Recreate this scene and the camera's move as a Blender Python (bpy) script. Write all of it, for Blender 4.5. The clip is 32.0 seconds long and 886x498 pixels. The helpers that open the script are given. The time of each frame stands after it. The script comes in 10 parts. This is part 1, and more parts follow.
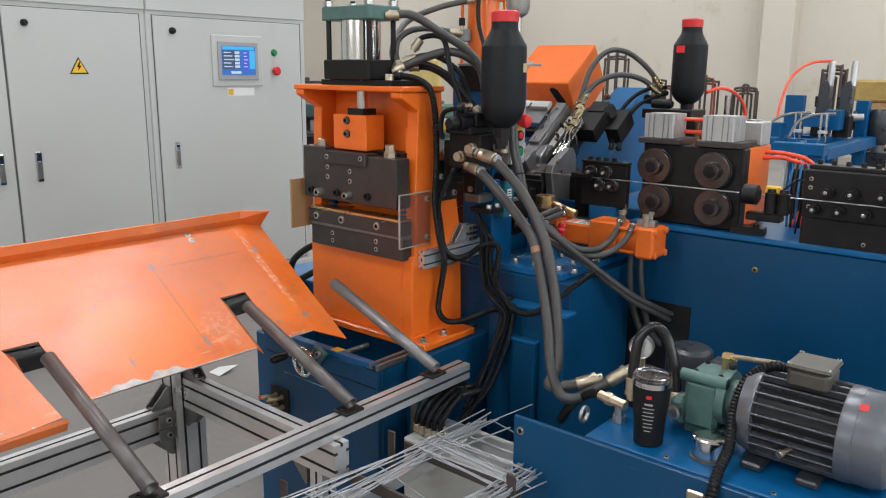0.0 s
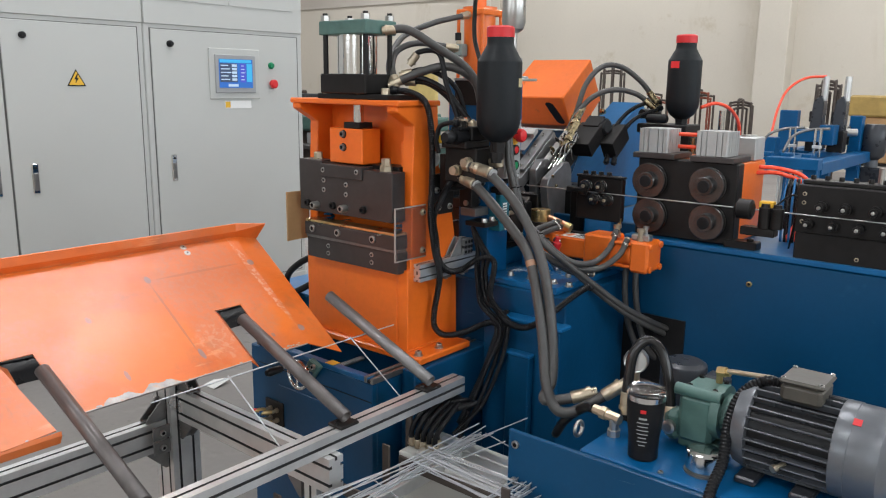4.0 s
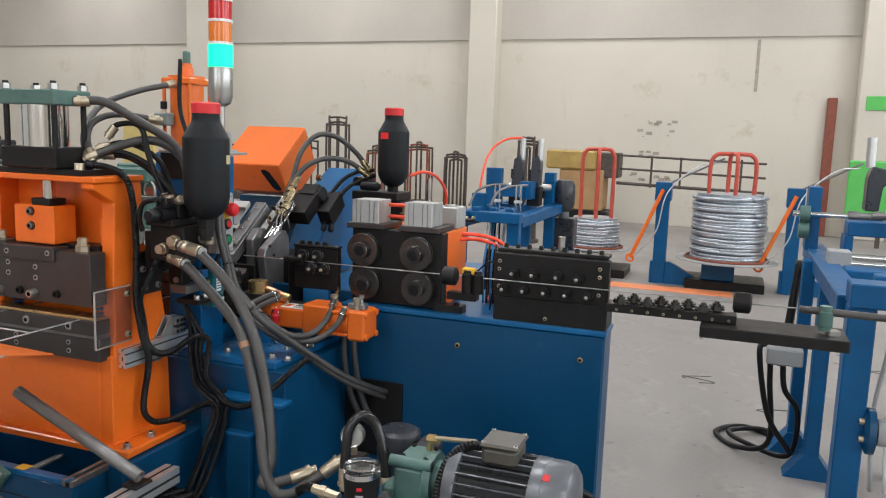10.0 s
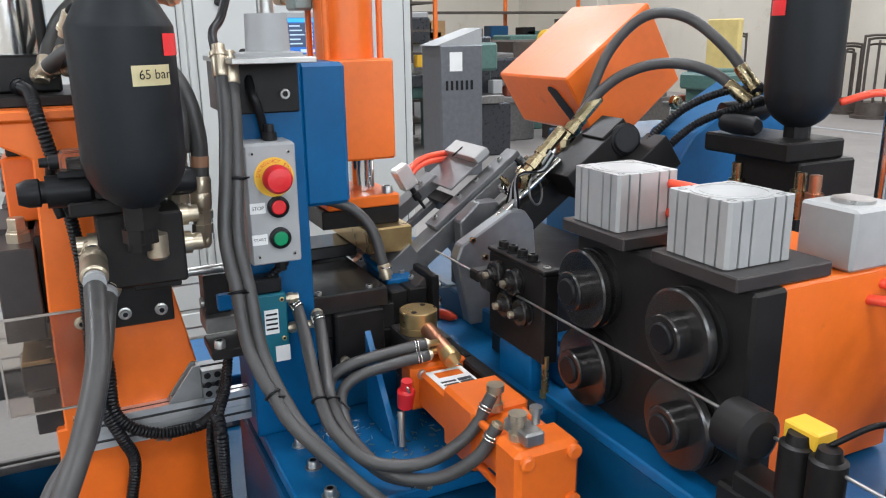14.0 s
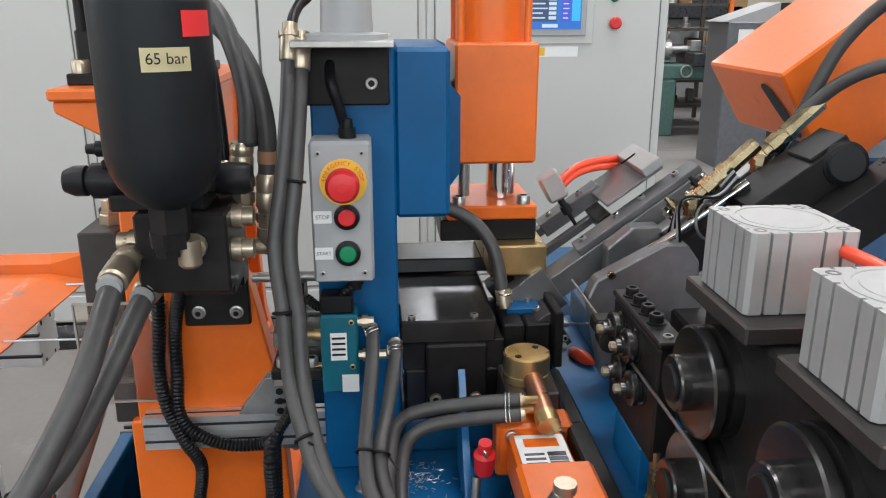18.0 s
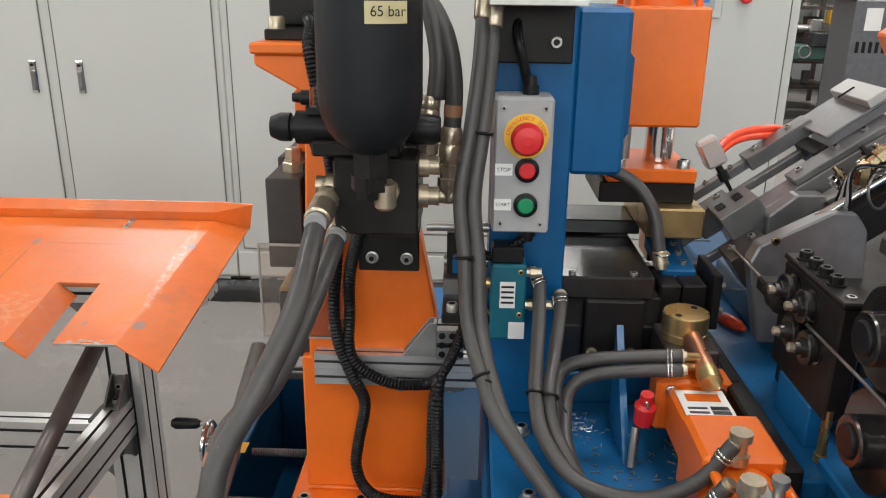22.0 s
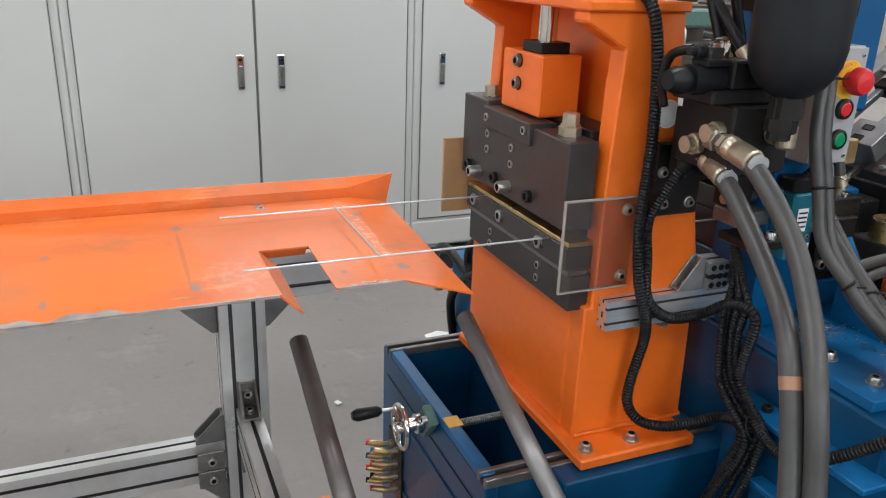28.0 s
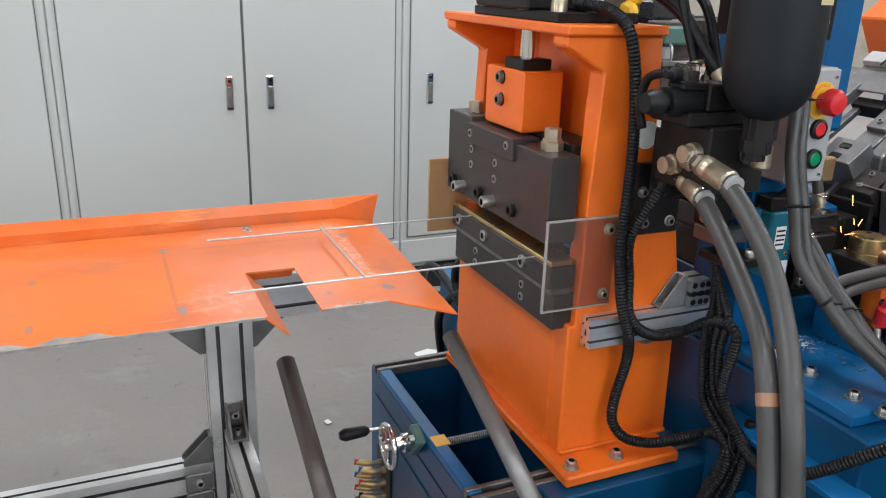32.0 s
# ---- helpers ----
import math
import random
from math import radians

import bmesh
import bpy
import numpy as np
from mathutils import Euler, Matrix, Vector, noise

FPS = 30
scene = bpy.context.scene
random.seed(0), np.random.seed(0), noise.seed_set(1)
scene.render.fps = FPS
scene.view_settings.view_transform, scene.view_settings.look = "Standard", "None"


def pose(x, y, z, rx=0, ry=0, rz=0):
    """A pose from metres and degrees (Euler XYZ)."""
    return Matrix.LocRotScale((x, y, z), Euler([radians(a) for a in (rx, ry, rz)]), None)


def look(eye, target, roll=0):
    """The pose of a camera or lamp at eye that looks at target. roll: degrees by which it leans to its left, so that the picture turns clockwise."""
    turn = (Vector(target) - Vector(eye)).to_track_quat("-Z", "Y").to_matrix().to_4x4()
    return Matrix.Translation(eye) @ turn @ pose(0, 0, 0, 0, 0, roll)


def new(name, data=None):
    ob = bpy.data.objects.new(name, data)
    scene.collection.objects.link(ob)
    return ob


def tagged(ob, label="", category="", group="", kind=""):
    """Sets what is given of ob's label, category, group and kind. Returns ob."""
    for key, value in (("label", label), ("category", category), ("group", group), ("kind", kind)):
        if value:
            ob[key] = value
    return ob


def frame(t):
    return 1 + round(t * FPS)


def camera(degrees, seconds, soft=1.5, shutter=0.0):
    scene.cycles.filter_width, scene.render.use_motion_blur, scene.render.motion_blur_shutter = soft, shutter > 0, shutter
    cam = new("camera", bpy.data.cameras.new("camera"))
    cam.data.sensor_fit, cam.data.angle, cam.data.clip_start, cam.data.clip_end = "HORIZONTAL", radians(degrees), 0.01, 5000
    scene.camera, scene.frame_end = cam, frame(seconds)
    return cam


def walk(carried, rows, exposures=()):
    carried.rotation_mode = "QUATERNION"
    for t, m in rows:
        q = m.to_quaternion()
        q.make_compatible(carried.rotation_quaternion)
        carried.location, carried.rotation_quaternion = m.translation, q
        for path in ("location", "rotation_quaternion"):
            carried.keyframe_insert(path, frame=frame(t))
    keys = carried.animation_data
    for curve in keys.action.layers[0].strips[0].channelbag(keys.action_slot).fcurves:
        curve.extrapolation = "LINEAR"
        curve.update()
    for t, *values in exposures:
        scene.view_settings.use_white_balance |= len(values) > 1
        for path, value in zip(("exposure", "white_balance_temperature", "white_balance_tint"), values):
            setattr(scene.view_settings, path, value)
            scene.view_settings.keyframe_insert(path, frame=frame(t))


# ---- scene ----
cam = camera(58.9, 32.0, 1.15)
METRES, EYE, TILT, LEAN, TURN = 3.9, 1.5, 0.0, 0.0, 40.0
ROWS = [
    (0.0, 0.0, 0.0, 0.0, 0.12, -12.79, -0.54),
    (0.5, 0.0012, -0.0012, -0.0001, 0.17, -12.89, -0.51),
    (1.0, 0.0014, -0.002, 0.0002, 0.1, -12.75, -0.6),
    (1.5, 0.001, -0.0022, 0.0006, 0.12, -12.56, -0.66),
    (2.0, 0.001, -0.0019, 0.0009, -0.03, -12.28, -0.64),
    (2.5, 0.0007, -0.0009, 0.0009, -0.16, -12.11, -0.68),
    (3.0, 0.0004, -0.001, 0.0009, -0.09, -12.01, -0.77),
    (3.5, 0.0006, -0.0015, 0.0011, -0.1, -11.84, -0.78),
    (5.5, -0.0012, 0.0012, 0.0003, 0.2, -12.2, -1.07),
    (6.0, -0.0026, 0.0019, 0.0004, 0.49, -12.22, -1.14),
    (6.5, -0.0016, 0.0012, 0.0005, 0.45, -12.17, -0.98),
    (7.0, -0.0023, 0.0024, 0.0003, 0.32, -12.16, -0.97),
    (7.5, -0.003, 0.0027, 0.0001, 0.59, -12.21, -1.03),
    (8.0, -0.0023, 0.0018, 0.0004, 0.52, -12.16, -0.71),
    (8.5, 0.0001, 0.0, 0.0013, -0.37, -11.95, -0.18),
    (9.0, 0.0017, -0.0005, 0.0037, -3.44, -11.74, 0.05),
    (9.5, 0.0079, 0.0004, 0.0145, -12.88, -10.3, -1.5),
    (10.0, 0.0144, -0.0037, 0.0237, -19.39, -8.17, -1.85),
    (10.5, 0.0216, -0.0078, 0.0273, -21.97, -7.16, -1.05),
    (11.0, 0.0436, -0.0007, 0.0307, -23.21, -7.11, -0.48),
    (11.5, 0.0967, 0.0203, 0.0291, -19.83, -7.94, -0.85),
    (12.0, 0.1422, 0.0783, 0.023, -11.18, -9.97, -0.35),
    (12.5, 0.1845, 0.1741, 0.0232, -2.39, -11.62, 1.32),
    (13.0, 0.2396, 0.2508, 0.0177, 9.56, -13.39, 0.82),
    (13.5, 0.2608, 0.314, 0.0141, 20.04, -15.07, 0.41),
    (14.0, 0.2396, 0.3866, 0.014, 24.35, -15.43, 0.76),
    (14.5, 0.2284, 0.4341, 0.0149, 29.31, -16.14, -0.32),
    (15.0, 0.2358, 0.4668, 0.0164, 35.91, -17.12, -1.96),
    (15.5, 0.2429, 0.4839, 0.0139, 41.7, -17.94, -1.15),
    (17.5, 0.2504, 0.4749, 0.016, 44.35, -17.49, -0.06),
    (18.0, 0.257, 0.477, 0.0159, 45.29, -17.2, -0.04),
    (18.5, 0.26, 0.478, 0.0167, 45.78, -16.93, 0.57),
    (19.0, 0.2604, 0.4766, 0.0162, 45.89, -16.88, 0.86),
    (19.5, 0.26, 0.4764, 0.0161, 45.86, -16.98, 0.77),
    (20.0, 0.2587, 0.4784, 0.0157, 45.71, -17.07, 0.8),
    (20.5, 0.2576, 0.4793, 0.0161, 45.26, -17.12, 0.75),
    (21.0, 0.2572, 0.4782, 0.0162, 45.01, -17.09, 0.43),
    (21.5, 0.257, 0.4715, 0.0144, 47.43, -17.76, -0.36),
    (22.0, 0.248, 0.4448, 0.0112, 52.11, -18.9, -0.66),
    (22.5, 0.2286, 0.4046, 0.0115, 54.06, -19.41, 0.4),
    (23.0, 0.2137, 0.3645, 0.0099, 55.13, -19.62, 0.83),
    (23.5, 0.1944, 0.3482, 0.0073, 56.42, -20.02, 0.98),
    (24.0, 0.1588, 0.3425, 0.0055, 55.02, -20.39, 1.39),
    (24.5, 0.1272, 0.3317, 0.0037, 49.49, -20.69, 0.39),
    (25.0, 0.0985, 0.3087, 0.0019, 41.01, -21.07, 0.15),
    (25.5, 0.076, 0.287, 0.0012, 34.79, -21.66, 0.75),
    (26.0, 0.0671, 0.2771, 0.0002, 30.46, -21.73, 0.24),
    (26.5, 0.0642, 0.2758, -0.0001, 28.23, -21.32, -0.6),
    (28.5, 0.0618, 0.2753, 0.0015, 27.66, -20.05, -2.1),
    (29.0, 0.0639, 0.2754, 0.0024, 27.74, -19.88, -1.96),
    (29.5, 0.0661, 0.2747, 0.0021, 27.38, -19.64, -1.69),
    (30.0, 0.0657, 0.2749, 0.0028, 27.21, -19.75, -1.52),
    (30.5, 0.0642, 0.2744, 0.0031, 27.31, -19.62, -1.71),
    (31.0, 0.0648, 0.2741, 0.0032, 27.34, -19.34, -1.85),
    (31.5, 0.0664, 0.2734, 0.0039, 27.08, -19.06, -1.79),
    (32.0, 0.0662, 0.2737, 0.0036, 26.87, -18.95, -1.72),
]
walk(cam, [(t, pose(0, 0, EYE, TILT, LEAN, TURN) @ pose(METRES * x, METRES * y, METRES * z, 90 + pitch, roll, yaw)) for t, x, y, z, yaw, pitch, roll in ROWS],
     [(0.0, 0.0, 6350, 10), (9.0, 0.0, 6350, 10), (10.5, 0.05, 6500, 10), (12.0, 0.22, 6450, 10), (13.4, 0.36, 6150, 10), (15.0, 0.28, 6100, 10), (17.5, 0.14, 6300, 10), (21.0, 0.12, 6350, 10), (22.5, 0.05, 6850, 10), (24.0, -0.06, 6850, 10), (26.5, -0.06, 6750, 10), (28.7, 0.22, 6200, 10), (32.0, 0.22, 6200, 10)])

# ---- light ----
world = bpy.data.worlds.new("world")
scene.world = world
world.use_nodes = True
world.node_tree.nodes["Background"].inputs[0].default_value = (0.75, 0.85, 1.0, 1)
world.node_tree.nodes["Background"].inputs[1].default_value = 0.15
scene.view_settings.exposure = 0.0


def area_lamp(x, y, z, sx, sy, watts, colour):
    d = bpy.data.lights.new("area_light", "AREA")
    d.shape, d.size, d.size_y, d.energy, d.color = "RECTANGLE", sx, sy, watts, colour
    ob = new("area_light", d)
    ob.matrix_world = pose(x, y, z)
    return ob


LAMPS = [(-15.0, 3.5), (-15.0, 9.0), (-15.0, 13.8), (-21.0, 10.0), (-8.5, -2.0), (-8.5, 3.5), (-8.5, 9.0), (-2.6, -2.6), (-2.6, 3.2), (-2.6, 9.0), (-2.6, 13.8),
         (3.4, -2.6), (3.4, 3.2), (3.4, 9.0), (3.4, 13.8), (-8.5, 13.8)]
for lx, ly in LAMPS:
    area_lamp(lx, ly, 6.85, 1.5, 1.5, 130.0, (0.985, 0.985, 1.0))
# daylight fill from added, unseen high windows of the east and south walls
EAST_FILL_WINDOWS = ((-4.0, -0.5), (1.5, 5.0), (7.0, 10.5))
SOUTH_FILL_WINDOWS = ((-5.5, -2.0), (1.5, 5.0))
for wy0, wy1 in EAST_FILL_WINDOWS:
    area_lamp(9.1, (wy0 + wy1) / 2, 3.7, 2.8, wy1 - wy0, 215.0, (0.88, 0.95, 1.0)).matrix_world = look((9.1, (wy0 + wy1) / 2, 3.7), (0, (wy0 + wy1) / 2, 3.4), 90)
for wx0, wx1 in SOUTH_FILL_WINDOWS:
    area_lamp((wx0 + wx1) / 2, -8.1, 3.7, wx1 - wx0, 2.8, 170.0, (0.88, 0.95, 1.0)).matrix_world = look(((wx0 + wx1) / 2, -8.1, 3.7), ((wx0 + wx1) / 2, 0, 3.4))


# ---- materials ----
def mat(name, colour, rough=0.5, metal=0.0, var=0.12, scale=6.0, fine=60.0, bump=0.05, rvar=0.12, coat=0.0, dirt=None, dirt_amount=0.0, piece=0.0, spec=0.5):
    """A painted or bare surface: two scales of tone, uneven gloss, fine relief, optional patches of dirt."""
    m = bpy.data.materials.new(name)
    m.use_nodes = True
    nt = m.node_tree
    N, L = nt.nodes, nt.links
    b = N["Principled BSDF"]
    b.inputs["Metallic"].default_value = metal
    b.inputs["Coat Weight"].default_value = coat
    b.inputs["Specular IOR Level"].default_value = spec
    co = N.new("ShaderNodeTexCoord")
    big = N.new("ShaderNodeTexNoise")
    big.inputs["Scale"].default_value, big.inputs["Detail"].default_value = scale, 5
    small = N.new("ShaderNodeTexNoise")
    small.inputs["Scale"].default_value, small.inputs["Detail"].default_value = fine, 3
    L.new(co.outputs["Object"], big.inputs["Vector"])
    L.new(co.outputs["Object"], small.inputs["Vector"])
    mix = N.new("ShaderNodeMath")
    mix.operation = "MULTIPLY_ADD"
    L.new(small.outputs["Fac"], mix.inputs[0])
    mix.inputs[1].default_value = 0.35
    L.new(big.outputs["Fac"], mix.inputs[2])
    ramp = N.new("ShaderNodeValToRGB")
    c = Vector(colour)
    ramp.color_ramp.elements[0].position, ramp.color_ramp.elements[1].position = 0.4, 0.95
    ramp.color_ramp.elements[0].color = (*(c * (1 - var)), 1)
    ramp.color_ramp.elements[1].color = (*[min(1, v * (1 + var)) for v in c], 1)
    L.new(mix.outputs[0], ramp.inputs["Fac"])
    out = ramp.outputs["Color"]
    if piece > 0:
        info = N.new("ShaderNodeObjectInfo")
        hsv = N.new("ShaderNodeHueSaturation")
        mr = N.new("ShaderNodeMapRange")
        mr.inputs[3].default_value, mr.inputs[4].default_value = 1 - piece, 1 + piece
        L.new(info.outputs["Random"], mr.inputs[0])
        L.new(mr.outputs[0], hsv.inputs["Value"])
        L.new(out, hsv.inputs["Color"])
        out = hsv.outputs["Color"]
    if dirt:
        dn = N.new("ShaderNodeTexNoise")
        dn.inputs["Scale"].default_value, dn.inputs["Detail"].default_value, dn.inputs["Roughness"].default_value = scale * 2.2, 8, 0.72
        L.new(co.outputs["Object"], dn.inputs["Vector"])
        dr = N.new("ShaderNodeValToRGB")
        dr.color_ramp.elements[0].position, dr.color_ramp.elements[1].position = 0.62 - 0.2 * dirt_amount, 0.72
        dr.color_ramp.elements[0].color, dr.color_ramp.elements[1].color = (0, 0, 0, 1), (1, 1, 1, 1)
        L.new(dn.outputs["Fac"], dr.inputs["Fac"])
        dm = N.new("ShaderNodeMix")
        dm.data_type = "RGBA"
        L.new(dr.outputs["Color"], dm.inputs["Factor"])
        L.new(out, dm.inputs[6])
        dm.inputs[7].default_value = (*dirt, 1)
        out = dm.outputs[2]
    L.new(out, b.inputs["Base Color"])
    rr = N.new("ShaderNodeMapRange")
    rr.inputs[3].default_value, rr.inputs[4].default_value = max(0.03, rough - rvar), min(1, rough + rvar)
    L.new(big.outputs["Fac"], rr.inputs[0])
    L.new(rr.outputs[0], b.inputs["Roughness"])
    if bump:
        bp = N.new("ShaderNodeBump")
        bp.inputs["Strength"].default_value, bp.inputs["Distance"].default_value = bump, 0.004
        L.new(small.outputs["Fac"], bp.inputs["Height"])
        L.new(bp.outputs[0], b.inputs["Normal"])
    return m


def glow(name, colour, strength):
    m = bpy.data.materials.new(name)
    m.use_nodes = True
    b = m.node_tree.nodes["Principled BSDF"]
    b.inputs["Base Color"].default_value = (*[0.5 * v for v in colour], 1)
    b.inputs["Emission Color"].default_value = (*colour, 1)
    b.inputs["Emission Strength"].default_value = strength
    return m


def clear(name, colour, rough=0.03, haze=0.0):
    m = bpy.data.materials.new(name)
    m.use_nodes = True
    nt = m.node_tree
    b = nt.nodes["Principled BSDF"]
    b.inputs["Base Color"].default_value = (*colour, 1)
    b.inputs["Transmission Weight"].default_value = 1.0 - haze
    b.inputs["Roughness"].default_value = rough
    b.inputs["IOR"].default_value = 1.4
    return m


ORANGE = mat("orange_paint", (0.78, 0.150, 0.012), 0.36, var=0.12, scale=4, bump=0.10, coat=0.15)
ORANGE_DARK = mat("orange_worn_paint", (0.74, 0.15, 0.012), 0.42, var=0.15, scale=9, bump=0.12)
TRAY = mat("tray_paint", (0.71, 0.145, 0.017), 0.34, var=0.16, scale=5, fine=11, bump=0.22, rvar=0.16, dirt=(0.66, 0.19, 0.05), dirt_amount=0.30)


def scuff_paint(m, layers):
    """Worn marks over a surface: each layer has scale, stretch, two limits, colour and strength."""
    nt = m.node_tree
    N, L = nt.nodes, nt.links
    b = N["Principled BSDF"]
    src = b.inputs["Base Color"].links[0].from_socket
    co = N.new("ShaderNodeTexCoord")
    for scale, stretch, lo, hi, colour, amount in layers:
        mp = N.new("ShaderNodeMapping")
        mp.inputs["Scale"].default_value = stretch
        L.new(co.outputs["Object"], mp.inputs["Vector"])
        no = N.new("ShaderNodeTexNoise")
        no.inputs["Scale"].default_value, no.inputs["Detail"].default_value, no.inputs["Roughness"].default_value = scale, 7, 0.65
        L.new(mp.outputs["Vector"], no.inputs["Vector"])
        mr = N.new("ShaderNodeMapRange")
        mr.inputs[1].default_value, mr.inputs[2].default_value, mr.inputs[4].default_value = lo, hi, amount
        L.new(no.outputs["Fac"], mr.inputs[0])
        mx = N.new("ShaderNodeMix")
        mx.data_type = "RGBA"
        L.new(mr.outputs[0], mx.inputs["Factor"])
        L.new(src, mx.inputs[6])
        mx.inputs[7].default_value = (*colour, 1)
        src = mx.outputs[2]
    L.new(src, b.inputs["Base Color"])


scuff_paint(TRAY, ((3.2, (1, 1, 1), 0.48, 0.70, (0.66, 0.22, 0.09), 0.5), (5.5, (1, 0.5, 1), 0.48, 0.68, (0.50, 0.088, 0.010), 0.6), (9, (1, 1, 1), 0.55, 0.72, (0.33, 0.13, 0.06), 0.5), (26, (1, 0.12, 1), 0.63, 0.70, (0.80, 0.36, 0.16), 0.5), (40, (0.2, 1, 1), 0.66, 0.72, (0.30, 0.14, 0.08), 0.4)))
def stain(m, centre, size, colour, amount, ragged=0.5, grain=9.0, patchy=0.0):
    """A dusty, worn or sheen-toned area of its own outline round a place of the surface, in the thing's own space."""
    nt = m.node_tree
    N, L = nt.nodes, nt.links
    b = N["Principled BSDF"]
    src = b.inputs["Base Color"].links[0].from_socket
    co = N.new("ShaderNodeTexCoord")
    sub = N.new("ShaderNodeVectorMath")
    sub.operation = "SUBTRACT"
    sub.inputs[1].default_value = centre
    L.new(co.outputs["Object"], sub.inputs[0])
    div = N.new("ShaderNodeVectorMath")
    div.operation = "DIVIDE"
    div.inputs[1].default_value = (size[0], size[1], 10.0)
    L.new(sub.outputs[0], div.inputs[0])
    ln = N.new("ShaderNodeVectorMath")
    ln.operation = "LENGTH"
    L.new(div.outputs[0], ln.inputs[0])
    no = N.new("ShaderNodeTexNoise")
    no.inputs["Scale"].default_value, no.inputs["Detail"].default_value, no.inputs["Roughness"].default_value = grain, 6, 0.6
    L.new(co.outputs["Object"], no.inputs["Vector"])
    ma = N.new("ShaderNodeMath")
    ma.operation = "MULTIPLY_ADD"
    L.new(no.outputs["Fac"], ma.inputs[0])
    ma.inputs[1].default_value = 2.0 * ragged
    L.new(ln.outputs["Value"], ma.inputs[2])
    mr = N.new("ShaderNodeMapRange")
    mr.interpolation_type = "SMOOTHSTEP"
    mr.inputs[1].default_value, mr.inputs[2].default_value = 1.05 + ragged, 0.70 + ragged
    mr.inputs[3].default_value, mr.inputs[4].default_value = 0.0, amount
    L.new(ma.outputs[0], mr.inputs[0])
    fac = mr.outputs[0]
    if patchy:
        fine = N.new("ShaderNodeTexNoise")
        fine.inputs["Scale"].default_value, fine.inputs["Detail"].default_value = 70, 4
        L.new(co.outputs["Object"], fine.inputs["Vector"])
        cut = N.new("ShaderNodeMapRange")
        cut.inputs[1].default_value, cut.inputs[2].default_value = 0.48, 0.60
        cut.inputs[3].default_value = 1.0 - patchy
        L.new(fine.outputs["Fac"], cut.inputs[0])
        mul = N.new("ShaderNodeMath")
        mul.operation = "MULTIPLY"
        L.new(fac, mul.inputs[0])
        L.new(cut.outputs[0], mul.inputs[1])
        fac = mul.outputs[0]
    mx = N.new("ShaderNodeMix")
    mx.data_type = "RGBA"
    L.new(fac, mx.inputs["Factor"])
    L.new(src, mx.inputs[6])
    mx.inputs[7].default_value = (*colour, 1)
    L.new(mx.outputs[2], b.inputs["Base Color"])


# pink dust and painted sheen where the frames land, grey smudges where wire ends strike
stain(TRAY, (0.30, 0.31, 0), (0.13, 0.17, 1), (0.76, 0.18, 0.014), 0.6, 0.6, 8.0)
stain(TRAY, (0.34, 0.72, 0), (0.07, 0.06, 1), (0.78, 0.18, 0.016), 0.6, 0.5, 9.0)
stain(TRAY, (0.20, 0.61, 0), (0.26, 0.175, 1), (0.54, 0.20, 0.115), 0.5, 0.7, 6.0, 0.45)
stain(TRAY, (0.30, 0.05, 0), (0.16, 0.20, 1), (0.50, 0.17, 0.085), 0.45, 0.6, 8.0, 0.4)
# pale strip on the bend: the lamp's sheen put into the colour
stain(TRAY, (0.19, 0.772, 0), (0.19, 0.013, 1), (0.74, 0.42, 0.30), 0.6, 0.6, 40.0, 0.8)
stain(TRAY, (0.36, 0.52, 0), (0.07, 0.06, 1), (0.74, 0.36, 0.22), 0.3, 0.6, 30.0, 0.8)
for sx, sy, rx, ry, sg in ((0.111, 0.456, 0.014, 0.009, 0.75), (0.39, 0.461, 0.020, 0.008, 0.8), (0.204, 0.253, 0.012, 0.008, 0.5), (0.392, 0.26, 0.016, 0.006, 0.6), (0.395, 0.682, 0.008, 0.006, 0.7), (0.118, 0.785, 0.013, 0.012, 0.8), (0.396, 0.78, 0.014, 0.012, 0.8), (0.25, 0.455, 0.15, 0.004, 0.55), (0.115, 0.61, 0.005, 0.15, 0.45)):
    stain(TRAY, (sx, sy, 0), (rx, ry, 1), (0.25, 0.19, 0.18) if rx < 0.1 and ry < 0.1 else (0.42, 0.12, 0.05), sg, 0.4, 60.0)
BARE = mat("bare_sheet", (0.40, 0.37, 0.35), 0.45, metal=0.6, var=0.35, scale=24, dirt=(0.55, 0.30, 0.18), dirt_amount=0.35)
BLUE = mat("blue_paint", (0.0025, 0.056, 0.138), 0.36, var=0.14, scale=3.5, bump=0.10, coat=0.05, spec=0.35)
# lighter blue: worn rims, and top faces with their light painted in
BLUE_LIGHT = mat("blue_paint_worn_lit", (0.006, 0.108, 0.275), 0.34, var=0.2, scale=8, bump=0.10, spec=0.4)
BLUE_BRIGHT = mat("bright_blue_paint", (0.001, 0.083, 0.225), 0.38, var=0.15, scale=6, spec=0.3)
TEAL = mat("teal_valve", (0.0, 0.105, 0.150), 0.45, var=0.1, scale=20)
GREEN_CAST = mat("green_cast_iron", (0.075, 0.150, 0.130), 0.45, var=0.2, scale=25, bump=0.25)
BLACK_OX = mat("black_oxide_steel", (0.019, 0.0175, 0.017), 0.40, metal=0.3, var=0.25, scale=14, bump=0.08, spec=0.22)
BLACK_GLOSS = mat("oiled_black_steel", (0.022, 0.021, 0.021), 0.20, metal=0.2, var=0.25, scale=14, bump=0.05, spec=0.5)
MOTOR_FIN = mat("motor_fin_grey", (0.085, 0.09, 0.10), 0.28, metal=0.35, var=0.14, scale=20, bump=0.08)
DIE = mat("die_steel", (0.060, 0.052, 0.050), 0.42, metal=0.5, var=0.2, scale=10, bump=0.06)
BLACK = mat("black_plastic", (0.010, 0.010, 0.011), 0.40, var=0.2, scale=20, bump=0.08, spec=0.22)
